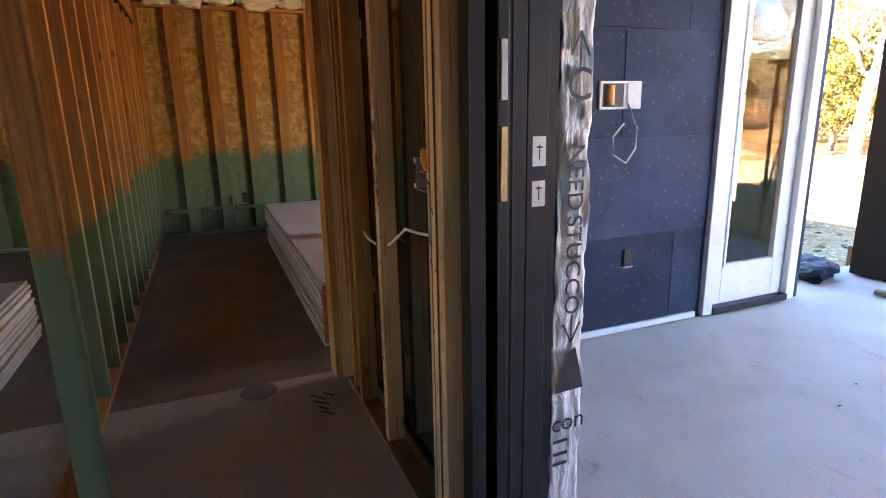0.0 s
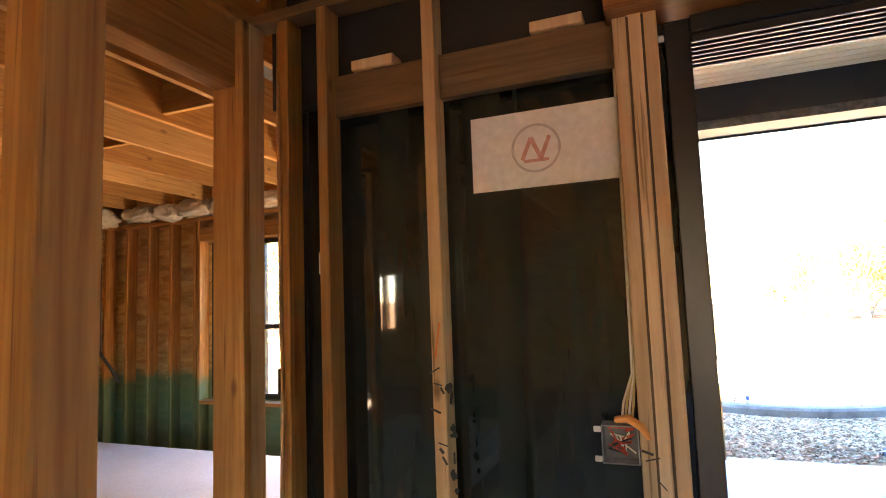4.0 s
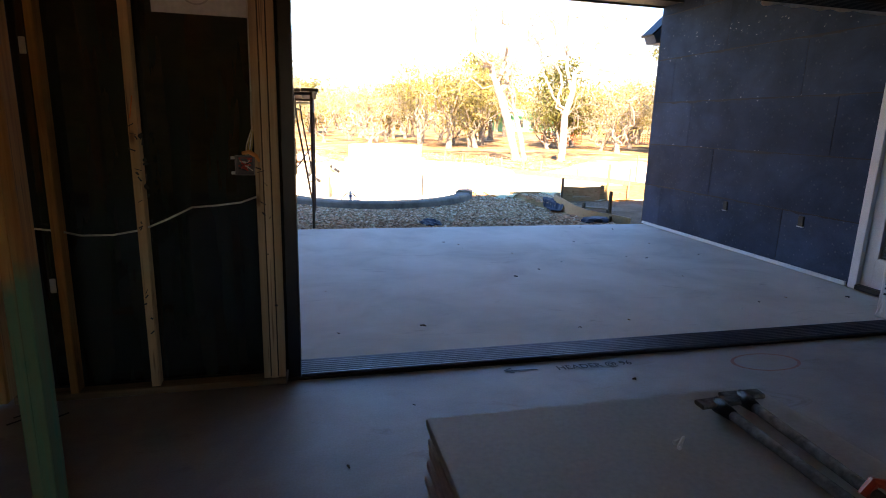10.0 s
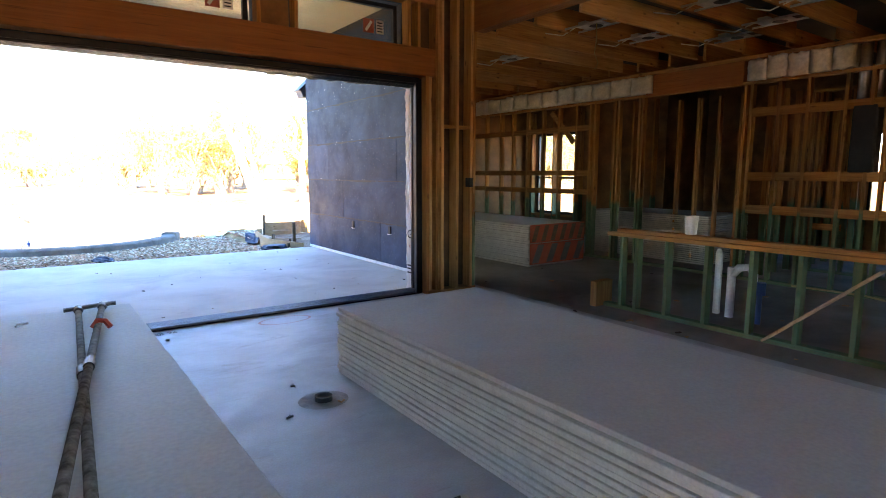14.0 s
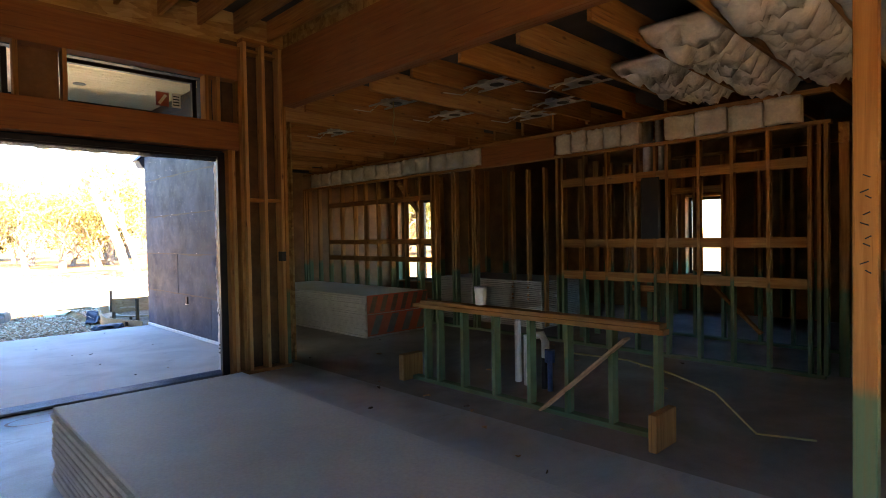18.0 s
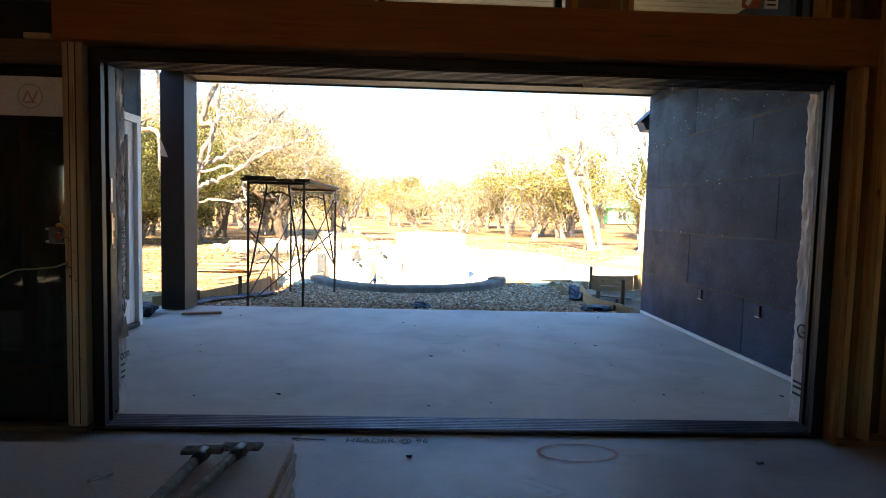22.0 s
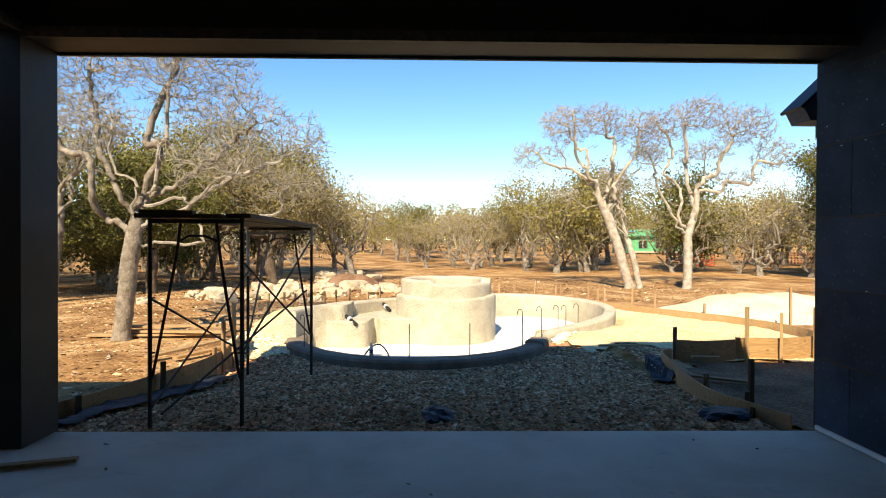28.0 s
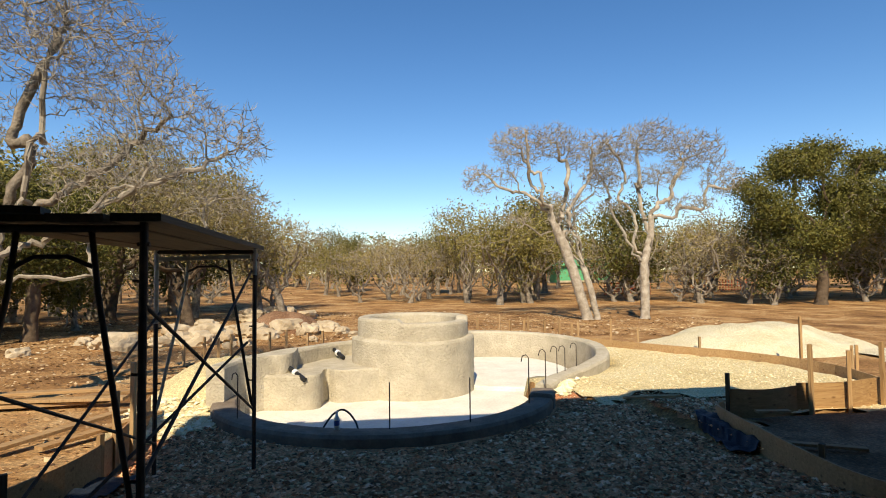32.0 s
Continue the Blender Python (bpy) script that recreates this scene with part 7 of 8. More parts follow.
def scaffold_frame(xa, xb, y, z0, material, leg_material):
    r = 0.021
    fr_ = part("end_frame", join(tube([(xa, y, z0), (xa, y, SZ + 0.05)], r, 10), tube([(xb, y, z0), (xb, y, SZ + 0.05)], r, 10),
                                 tube([(xa, y, SZ - 0.02), (xb, y, SZ - 0.02)], r, 10)), material, sc, smooth=False)
    w = xb - xa
    for s, xo in ((0.33, xa), (0.72, xb)):
        part("inner_leg", tube([(xa + w * s, y, SZ - 0.03), (xa + w * (s + (-0.04 if s < 0.5 else 0.04)), y, SZ - 0.35), (xo + (0.03 if s < 0.5 else -0.03), y, 0.42), (xo, y, 0.34)], 0.015, 8), leg_material if s < 0.5 else material, sc, smooth=True)
    part("arch_brace", tube([(xa + w * 0.30, y, SZ - 0.22), (xa + w * 0.42, y, SZ - 0.16), (xa + w * 0.6, y, SZ - 0.16), (xa + w * 0.75, y, SZ - 0.22)], 0.012, 8), material, sc, smooth=True)
    for z in (0.62, 1.15, 1.62):
        for xo, d in ((xa, 1), (xb, -1)):
            part("rung", tube([(xo, y, z), (xo + d * 0.05, y, z + 0.005)], 0.009, 6), material, sc)
    for xo in (xa, xb):
        part("pin", tube([(xo - 0.03, y, SZ - 0.1), (xo + 0.03, y, SZ - 0.1)], 0.012, 6), material, sc)


scaffold_frame(-0.79, 0.09, 5.36, -0.20, RUST, RUST)
scaffold_frame(-0.76, 0.16, 8.15, -0.24, RUST, RUST_PALE)
for xq in (-0.76, 0.16):
    part("post_sleeve", tube([(xq, 8.15, 1.2 if xq < 0 else 1.66), (xq, 8.15, SZ + 0.052)], 0.0225, 10), RUST_PALE, sc, "pale paint-flaked upper post")
for x, a, b in ((-0.79, 1.15, 0.05), (0.09, 0.62, 1.7), (-0.77, 0.1, 1.3), (0.1, 1.5, 0.35)):
    part("cross_brace", tube([(x, 5.36, a), (x + 0.04, 8.15, b)], 0.012, 8), RUST, sc)
part("cross_brace", tube([(-0.70, 5.40, 0.02), (0.10, 8.1, 1.0)], 0.013, 8), RUST, sc)
for x0, w, y0, y1, z in ((-0.86, 0.26, 5.2, 8.3, SZ + 0.005), (-0.58, 0.24, 5.3, 8.35, SZ + 0.01), (-0.32, 0.26, 5.25, 8.28, SZ + 0.003), (-0.05, 0.24, 5.3, 8.4, SZ + 0.012)):
    part("plank", stick((x0 + w / 2, y0, z + 0.022), (x0 + w / 2 + 0.02, y1, z + 0.018), w, 0.042, (0, 0, 1), 0.004, 0.01), PLANK_D, sc, "dark stained scaffold plank")
part("plank", stick((-0.80, 5.22, SZ + 0.065), (-0.35, 5.32, SZ + 0.06), 0.18, 0.035, (0, 0, 1), 0.004), PLANK_D, sc)
part("ledger", stick((-0.70, 8.02, SZ - 0.09), (0.14, 8.02, SZ - 0.07), 0.05, 0.04, (0, 0, 1), 0.003), RUST_PALE, sc, "pale board under the planks")


# ---------------------------------------------------------------- form boards, stakes
def smooth_path(ps, n=24):
    out = []
    P = [Vector(p) for p in ps]
    for i in range(len(P) - 1):
        a, b, c, d = P[max(i - 1, 0)], P[i], P[i + 1], P[min(i + 2, len(P) - 1)]
        m = max(4, n // (len(P) - 1))
        for k in range(m):
            t = k / m
            out.append(0.5 * ((2 * b) + (c - a) * t + (2 * a - 5 * b + 4 * c - d) * t * t + (3 * b - a - 3 * c + d) * t ** 3))
    out.append(P[-1])
    return out


def bent_board(ps, z0, z1, thick, material, label):
    pts = smooth_path(ps)
    vs, fs = [], []
    n = len(pts)
    for i, p in enumerate(pts):
        d = (pts[min(i + 1, n - 1)] - pts[max(i - 1, 0)]).normalized()
        nr = Vector((d.y, -d.x))
        q0, q1 = p + nr * thick / 2, p - nr * thick / 2
        g = 0.015 * noise.noise(Vector((p.x, p.y, 1)))
        vs += [(q0.x, q0.y, z0), (q0.x, q0.y, z1 + g), (q1.x, q1.y, z1 + g), (q1.x, q1.y, z0)]
    for i in range(n - 1):
        for k in range(4):
            l = (k + 1) % 4
            fs.append((i * 4 + 4 + k, i * 4 + 4 + l, i * 4 + l, i * 4 + k))
    fs += [(0, 1, 2, 3), (n * 4 - 1, n * 4 - 2, n * 4 - 3, n * 4 - 4)]
    return tagged(part("form_board", (vs, fs), material, smooth=False), label, "form board")


bent_board([(-2.3, 5.35), (-1.85, 5.9), (-1.52, 7.1), (-1.30, 7.9), (-1.36, 9.2), (-1.62, 10.6)], -0.32, 0.04, 0.02, FORM_OLD, "bent plywood form board along the dirt")
bent_board([(5.80, 8.95), (5.55, 8.7), (5.36, 7.8), (5.20, 6.9), (5.20, 6.25), (5.50, 5.42)], -0.32, 0.0, 0.02, FORM_OLD, "bent plywood form board along the gravel")
bent_board([(5.84, 8.95), (6.3, 8.82), (6.84, 8.95)], -0.36, 0.15, 0.02, FORM_OLD, "short plywood form board end")
bent_board([(6.86, 8.97), (7.6, 8.95), (8.6, 9.25), (9.2, 9.8)], -0.36, 0.18, 0.02, FORM, "pale form board holding the gravel")
bent_board([(6.6, 17.2), (7.2, 16.3), (8.0, 14.8), (9.1, 13.2), (9.6, 11.6), (9.3, 10.2), (8.8, 9.0)], -0.26, -0.02, 0.025, FORM, "curved orange bender board round the gravel")
bent_board([(-1.0, 12.6), (-1.5, 13.8), (-1.2, 15.5), (0.4, 16.9), (3.0, 17.4), (5.2, 17.6), (6.6, 17.2)], -0.26, -0.08, 0.02, FORM, "thin bender board behind the pool")


def a_stake(x, y, h, material, lean=0.0, w=0.06, label="pale wooden form stake driven into the ground"):
    z = ground_z(x, y) - 0.05
    ob = part("stake", stick((0, 0, 0), (lean, 0, h), w, w * 0.75, (0, 1, 0), 0.004), material)
    ob.location = (x, y, z)
    ob.rotation_euler = (0, 0, (x * 3.7) % 1.5)
    return tagged(ob, label, "stake", "form stakes")


for x, y, h in ((-1.44, 7.0, 0.5), (-1.78, 5.85, 0.35), (5.74, 6.55, 0.62), (5.86, 8.95, 0.62), (5.42, 7.0, 0.34), (5.55, 6.3, 0.30), (5.34, 5.8, 0.28)):
    a_stake(x, y, h, STAKE_D, 0, 0.06, "dark wooden form stake")
for x, y, h in ((-1.30, 8.3, 0.45), (-1.28, 8.6, 0.75), (-1.26, 9.0, 0.95), (-1.5, 10.0, 0.4), (-2.18, 15.6, 0.5), (-1.95, 15.9, 0.45), (-1.75, 16.3, 0.5), (-1.3, 16.8, 0.45), (-0.6, 17.2, 0.5), (-0.1, 17.6, 0.4), (4.6, 18.2, 0.6), (5.5, 18.0, 0.55), (6.1, 18.2, 0.6),
                (6.9, 17.8, 0.55), (7.3, 17.4, 0.5), (7.9, 16.6, 0.6), (8.3, 15.9, 0.45), (8.9, 14.2, 0.4), (10.1, 12.6, 0.85), (9.9, 11.2, 0.5), (7.0, 8.88, 0.80), (7.55, 8.86, 0.72), (8.2, 9.0, 0.8), (8.9, 9.4, 0.8), (9.3, 9.8, 0.6), (9.6, 10.8, 0.55), (10.4, 10.2, 0.7)):
    a_stake(x, y, h * 1.2, STAKE)
for x, y, h in ((3.6, 18.5, 0.6), (4.1, 18.3, 0.7), (5.9, 17.9, 0.66), (6.5, 17.9, 0.62), (7.0, 17.1, 0.6), (-2.5, 15.2, 0.6), (-0.9, 16.5, 0.6), (0.3, 17.4, 0.55)):
    a_stake(x, y, h, STAKE)
a_stake(5.2, 18.1, 0.75, STAKE, 0.5)
for p0, p1 in (((5.95, 8.55, -0.05), (6.35, 8.5, -0.05)), ((5.5, 7.6, -0.12), (6.2, 7.3, -0.14)), ((4.9, 9.9, -0.12), (5.6, 9.6, -0.06))):
    tagged(part("scrap_board", stick(p0, p1, 0.09, 0.03, (0, 0, 1), 0.003), FORM_OLD if p0[1] < 9 else FORM), "loose scrap board on the gravel", "board")
for i, (x, y, a, l) in enumerate(((-4.95, 11.3, 4, 2.2), (-4.6, 11.45, -3, 2.4), (-4.7, 11.62, 2, 2.1), (-4.5, 11.4, 6, 2.0))):
    ob = part("lumber_board", stick((0, 0, 0), (l, 0, 0), 0.19, 0.045, (0, 0, 1), 0.004), (FORM, STAKE, FORM_OLD, FORM)[i])
    ob.location = (x, y, ground_z(x, y) + 0.05 + 0.07 * (i % 2) + (0.09 if i == 3 else 0))
    ob.rotation_euler = (0, 0, radians(a))
    tagged(ob, "yellowed lumber board in a pile by the oak", "board", "lumber by the oak")
for x, y, a, l, z in ((-2.6, 8.9, 62, 1.6, 0.1), (-2.2, 9.0, 58, 1.5, 0.07), (-3.0, 11.9, 20, 1.4, 0.05)):
    ob = part("lumber_board", stick((0, 0, 0), (l, 0, 0.05), 0.14, 0.04, (0, 0, 1), 0.004), FORM)
    ob.location = (x, y, ground_z(x, y) + z)
    ob.rotation_euler = (0, 0, radians(a))
    tagged(ob, "loose lumber board lying on the dirt", "board")


# ---------------------------------------------------------------- rocks, mounds, loose cover
def rock(x, y, s, seed, material=LEAFROCK, flat=0.7, sink=0.25, label="rough pale limestone boulder on the dirt", name="boulder"):
    bm = bmesh.new()
    bmesh.ops.create_icosphere(bm, subdivisions=3, radius=1.0)
    o = Vector((seed * 3.1, seed * 1.7, 0))
    for v in bm.verts:
        n = noise.noise(v.co * 0.9 + o) * 0.5 + noise.noise(v.co * 2.3 + o) * 0.34 + noise.noise(v.co * 6 + o) * 0.24
        c = v.co * (1 + n)
        c = Vector([max(-0.98, min(0.98, q)) for q in c])
        v.co = Vector((c.x * s * 1.25, c.y * s * 0.9, c.z * s * flat))
    ob = part(name, bm, material, smooth=False)
    ob.location = (x, y, ground_z(x, y) + s * flat * (1 - sink) * 0.5)
    ob.rotation_euler = (0, 0, seed * 1.3)
    return tagged(ob, label, "rock")


for i, (x, y, s) in enumerate(((-5.6, 18.8, 0.55), (-4.9, 18.5, 0.8), (-4.2, 18.9, 0.5), (-3.9, 19.6, 0.62), (-3.2, 19.2, 0.7), (-2.7, 20.0, 0.55), (-3.4, 20.8, 0.8), (-2.2, 21.2, 0.75), (-1.6, 20.5, 0.6), (-1.1, 21.8, 0.8), (-0.4, 21.2, 0.7), (0.2, 22.0, 0.6), (0.7, 21.0, 0.4),
                               (-6.4, 19.6, 0.4), (-7.0, 17.6, 0.35), (-1.9, 18.9, 0.35), (-2.9, 22.5, 0.5), (-1.2, 23.0, 0.55), (-2.2, 18.3, 0.3), (1.1, 20.1, 0.3), (-0.1, 19.3, 0.28), (-5.2, 20.0, 0.3), (-3.3, 27.6, 1.0), (-2.2, 28.4, 1.0), (-1.0, 28.0, 0.7), (-3.9, 23.0, 0.8), (-4.6, 22.0, 0.7))):
    rock(x, y, s * 0.6, i + 1, flat=0.7, sink=0.2)
rock(2.0, 5.75, 0.2, 40, TARP, 0.5, 0.2, "dark plastic-wrapped lump at the patio edge", "lump")
rock(5.0, 5.75, 0.22, 41, TARP, 0.45, 0.2, "dark blue plastic lump at the patio edge", "lump")


def mound(name, cx, cy, rx, ry, h, material, label, n=40):
    vs, fs = [], []
    for j in range(n + 1):
        for i in range(n + 1):
            u, v = 2 * i / n - 1, 2 * j / n - 1
            d = math.hypot(u, v) + 0.12 * noise.noise(Vector((u * 2, v * 2, cx)))
            x, y = cx + u * rx, cy + v * ry
            k = max(0.0, 1 - d)
            z = ground_z(x, y) - 0.06 + h * (1 - (1 - k) ** 2) * (1 + 0.2 * noise.noise(Vector((x * 1.2, y * 1.2, 2)))) + (0.04 * noise.noise(Vector((x * 4, y * 4, 1))) + 0.03 * noise.noise(Vector((x * 11, y * 11, 5)))) * min(1.0, k * 4)
            vs.append((x, y, z))
    for j in range(n):
        for i in range(n):
            a = j * (n + 1) + i
            fs.append((a, a + 1, a + n + 2, a + n + 1))
    return tagged(part(name, (vs, fs), material, smooth=True), label, "mound", kind="stuff")


mound("caliche_berm", -1.15, 12.9, 1.1, 1.9, 0.55, CALICHE, "pale broken caliche heaped against the pool wall")
mound("sand_mound", 11.2, 15.4, 3.1, 2.2, 0.62, SAND, "pale yellow sand mound behind the bender board")
mound("sand_mound", 14.6, 12.0, 3.0, 1.8, 0.45, SAND, "low pale sand mound at the right of the yard")
mound("dirt_mound", -1.35, 22.4, 1.5, 1.1, 0.78, DIRT, "dark dirt mound beside the boulders")


def scatter(name, poly, n, smin, smax, material, label, seed, lift=0.03, flat=0.5):
    """Loose chips lying on the ground, joined."""
    r = random.Random(seed)
    xs, ys = [p[0] for p in poly], [p[1] for p in poly]
    vs, fs = [], []
    base = [(1, 0, 0), (0, 1, 0), (-1, 0, 0), (0, -1, 0), (0, 0, 1), (0, 0, -1)]
    tri = [(0, 1, 4), (1, 2, 4), (2, 3, 4), (3, 0, 4), (1, 0, 5), (2, 1, 5), (3, 2, 5), (0, 3, 5)]
    k = 0
    while k < n:
        x, y = r.uniform(min(xs), max(xs)), r.uniform(min(ys), max(ys))
        if not inside(poly, x, y) or in_pool(x, y, 0.2):
            continue
        k += 1
        s = smin + (smax - smin) * r.random() ** 3
        a = r.uniform(0, 6.28)
        c, sn = math.cos(a), math.sin(a)
        o = len(vs)
        z = ground_z(x, y) + lift
        tx, ty = r.uniform(-0.4, 0.4), r.uniform(-0.4, 0.4)
        for bx, by, bz in base:
            px, py, pz = bx * s * r.uniform(0.7, 1.4), by * s * r.uniform(0.5, 0.9), bz * s * flat * r.uniform(0.7, 1.3)
            vs.append((x + px * c - py * sn, y + px * sn + py * c, z + pz + px * tx + py * ty))
        fs += [tuple(o + q for q in f) for f in tri]
    return tagged(part(name, (vs, fs), material), label, "debris", kind="stuff")


def island_mat(name, cols):
    m, nt, b = mat_nodes(name, 0.9, spec=0.2)
    g = nt.nodes.new("ShaderNodeNewGeometry")
    nt.links.new(ramp(nt, g.outputs["Random Per Island"], cols), b.inputs["Base Color"])
    return m


CHIP = island_mat("rock_chip", [(0.0, (0.18, 0.075, 0.038)), (0.45, (0.62, 0.255, 0.128)), (0.8, (0.86, 0.46, 0.265)), (1.0, (0.94, 0.70, 0.5))])
LITTER = island_mat("leaf_litter", [(0.0, (0.11, 0.055, 0.027)), (0.4, (0.27, 0.145, 0.07)), (0.8, (0.48, 0.31, 0.16)), (1.0, (0.66, 0.5, 0.31))])
PALE_CHIP = island_mat("pale_chip", [(0.0, (0.58, 0.48, 0.28)), (0.5, (0.70, 0.61, 0.40)), (1.0, (0.82, 0.76, 0.58))])
STONE_CHIP = island_mat("field_stone", [(0.0, (0.28, 0.18, 0.10)), (0.5, (0.42, 0.30, 0.18)), (1.0, (0.62, 0.51, 0.37))])
GB = [(-1.7, 5.2), (5.3, 5.2), (5.3, 7.0), (5.5, 8.8), (6.3, 9.7), (5.2, 10.3), (4.1, 10.8), (-1.0, 11.0), (-1.3, 8.5), (-1.5, 7.0)]
scatter("gravel_chips", GB, 15000, 0.012, 0.05, CHIP, "loose angular grey-brown rock chips", 1, 0.045)
scatter("gravel_leaves", GB, 11000, 0.018, 0.045, LITTER, "dry brown leaves among the gravel", 2, 0.05, 0.12)
scatter("caliche_chips", [(4.3, 10.6), (6.2, 9.0), (8.6, 8.8), (9.4, 10.7), (8.9, 13.3), (7.6, 15.4), (6.4, 16.8)], 5000, 0.008, 0.028, PALE_CHIP, "pale loose caliche chips", 3, 0.06)
scatter("caliche_chips", [(-1.6, 9.2), (-0.5, 10.4), (-0.6, 12.2), (0.0, 14.5), (-0.6, 15.2), (-1.9, 13.0), (-2.0, 10.8)], 2500, 0.015, 0.09, PALE_CHIP, "pale broken rubble along the pool", 4, 0.06)
LF = [(-9, 5.6), (-2.2, 5.6), (-1.7, 7.5), (-1.7, 11), (-2.3, 15), (-1, 18), (7, 19), (13, 18), (16, 24), (4, 33), (-12, 30), (-14, 14)]
scatter("field_stones", LF, 3000, 0.02, 0.085, STONE_CHIP, "scattered pale field stones and chips", 5, 0.0, 0.45)
scatter("leaf_litter", LF, 22000, 0.02, 0.07, LITTER, "reddish brown leaf litter on the soil", 6, 0.01, 0.12)
scatter("pool_rubble", [(3.6, 10.9), (4.4, 10.8), (5.2, 12.3), (6.4, 15.5), (5.8, 16.8), (6.6, 15.0), (5.4, 12.0)], 900, 0.03, 0.12, PALE_CHIP, "pale rubble beside the pool wall", 7, 0.06, 0.6)

bt_ = thing("water_bottle", "clear plastic bottle with blue label on the pool rim", "bottle", at=(0.93, 9.13, -0.16))
part("bottle_body", tube([(0, 0, 0), (0, 0, 0.13), (0, 0, 0.17), (0, 0, 0.19)], [0.033, 0.033, 0.016, 0.013], 14), PVC, bt_, smooth=True)
part("bottle_label", tube([(0, 0, 0.05), (0, 0, 0.11)], 0.034, 14), BLUE_P, bt_)
part("cap", tube([(0, 0, 0.19), (0, 0, 0.21)], 0.015, 10), PVC, bt_)
tagged(part("garden_hose", tube(smooth_path([(0.62, 9.5, -0.42), (0.72, 9.6, -0.3), (0.85, 9.75, -0.14), (1.0, 9.85, -0.1), (1.15, 9.8, -0.25), (1.2, 9.7, -0.45)], 20), 0.013, 8), BLACK_P, smooth=True), "black hose looping over the pool edge", "hose")

# dark plastic sheet along the edge of the gravel
def sheet(name, ps, w, z, material, label, seed):
    pts = smooth_path(ps, 30)
    vs, fs, m = [], [], 8
    n = len(pts)
    for i, p in enumerate(pts):
        d = (pts[min(i + 1, n - 1)] - pts[max(i - 1, 0)]).normalized()
        nr = Vector((d.y, -d.x))
        for k in range(m + 1):
            u = k / m - 0.5
            q = p + nr * u * w * (1 + 0.35 * noise.noise(Vector((p.x * 2, p.y * 2, seed))))
            vs.append((q.x, q.y, ground_z(q.x, q.y) + z + 0.05 * noise.noise(Vector((q.x * 7, q.y * 7, seed)))))
    for i in range(n - 1):
        for k in range(m):
            a = i * (m + 1) + k
            fs.append((a, a + 1, a + m + 2, a + m + 1))
    ob = part(name, (vs, fs), material, smooth=True)
    ob.modifiers.new("thickness", "SOLIDIFY").thickness = 0.004
    return tagged(ob, label, "plastic sheet")


sheet("plastic_sheet", [(-1.75, 5.35), (-1.45, 6.2), (-1.2, 7.2), (-1.1, 8.2)], 0.35, 0.1, TARP, "crumpled dark blue plastic sheet along the form", 2)
sheet("plastic_sheet", [(5.55, 8.95), (5.36, 8.5), (5.24, 8.0), (5.2, 7.7)], 0.26, 0.1, TARP, "crumpled dark blue plastic sheet along the form", 5)


# ---------------------------------------------------------------- distance
gh = thing("green_house", "far house under construction with green sheathing", "house", at=(29.6, 70, 0.6))
part("wall", box(-2.6, 3.0, 0, 0.2, 0, 3.0, 0), GREEN_SHEATH, gh)
part("wall", box(-2.6, -2.4, 0.2, 6, 0, 3.0, 0), GREEN_SHEATH, gh)
part("roof", ([(-3.2, -0.5, 2.9), (3.6, -0.5, 2.9), (3.6, 3, 4.2), (-3.2, 3, 4.2), (-3.2, 6.5, 2.9), (3.6, 6.5, 2.9)], [(0, 1, 2, 3), (3, 2, 5, 4), (0, 3, 4), (1, 5, 2), (0, 4, 5, 1)]), GREEN_SHEATH, gh)
for x in (-1.5, 0.2, 1.6):
    wd = part("window", box(x, x + 0.8, -0.03, -0.004, 0.8, 2.2, 0), BLACK_P, gh)
    part("window_frame", box(x + 0.38, x + 0.42, -0.04, -0.031, 0.8, 2.2, 0), PVC, wd)
gh.scale = (1.25, 1.0, 0.72)
part("base_band", box(-2.6, 3.0, -0.05, -0.004, 0, 0.35, 0), LEAFROCK, gh)
bt = thing("blue_roof", "far bright blue roof tarp among trees", "roof", at=(26.4, 72, 2.6))
part("tarp", stick((-1.2, 0, 0), (1.2, 0, 0.3), 2.0, 0.1, (0, 0.5, 1)), BLUE_TARP, bt)
part("post", tube([(-1, 0, -2.6), (-1, 0, 0)], 0.1, 6), STAKE, bt)
part("post", tube([(1, 0, -2.6), (1, 0, 0.2)], 0.1, 6), STAKE, bt)
for x, y, w, a in ((22.5, 44.5, 4.0, 4), (33, 46, 8.0, -3)):
    nf = thing("safety_fence", "sagging orange plastic safety net fence", "fence", at=(x, y, ground_z(x, y)))
    nf.rotation_euler = (0, 0, radians(a))
    vs, fs = [], []
    for k in range(31):
        u = -w / 2 + w * k / 30
        for z in range(5):
            zz = 0.1 + z * 0.2 + 0.08 * noise.noise(Vector((u, z, x)))
            vs += [(u - 0.07, 0.05 * noise.noise(Vector((u * 2, z, 1))), zz - 0.06), (u + 0.07, 0, zz - 0.06), (u + 0.07, 0.01, zz + 0.06), (u - 0.07, 0, zz + 0.06)]
            o = len(vs) - 4
            fs.append((o, o + 1, o + 2, o + 3))
    tagged(part("net", (vs, fs), ORANGE_NET, nf), kind="stuff")
    for u in (-w / 2, 0, w / 2):
        part("post", tube([(u, 0, -0.1), (u, 0, 1.15)], 0.02, 6), REBAR, nf)

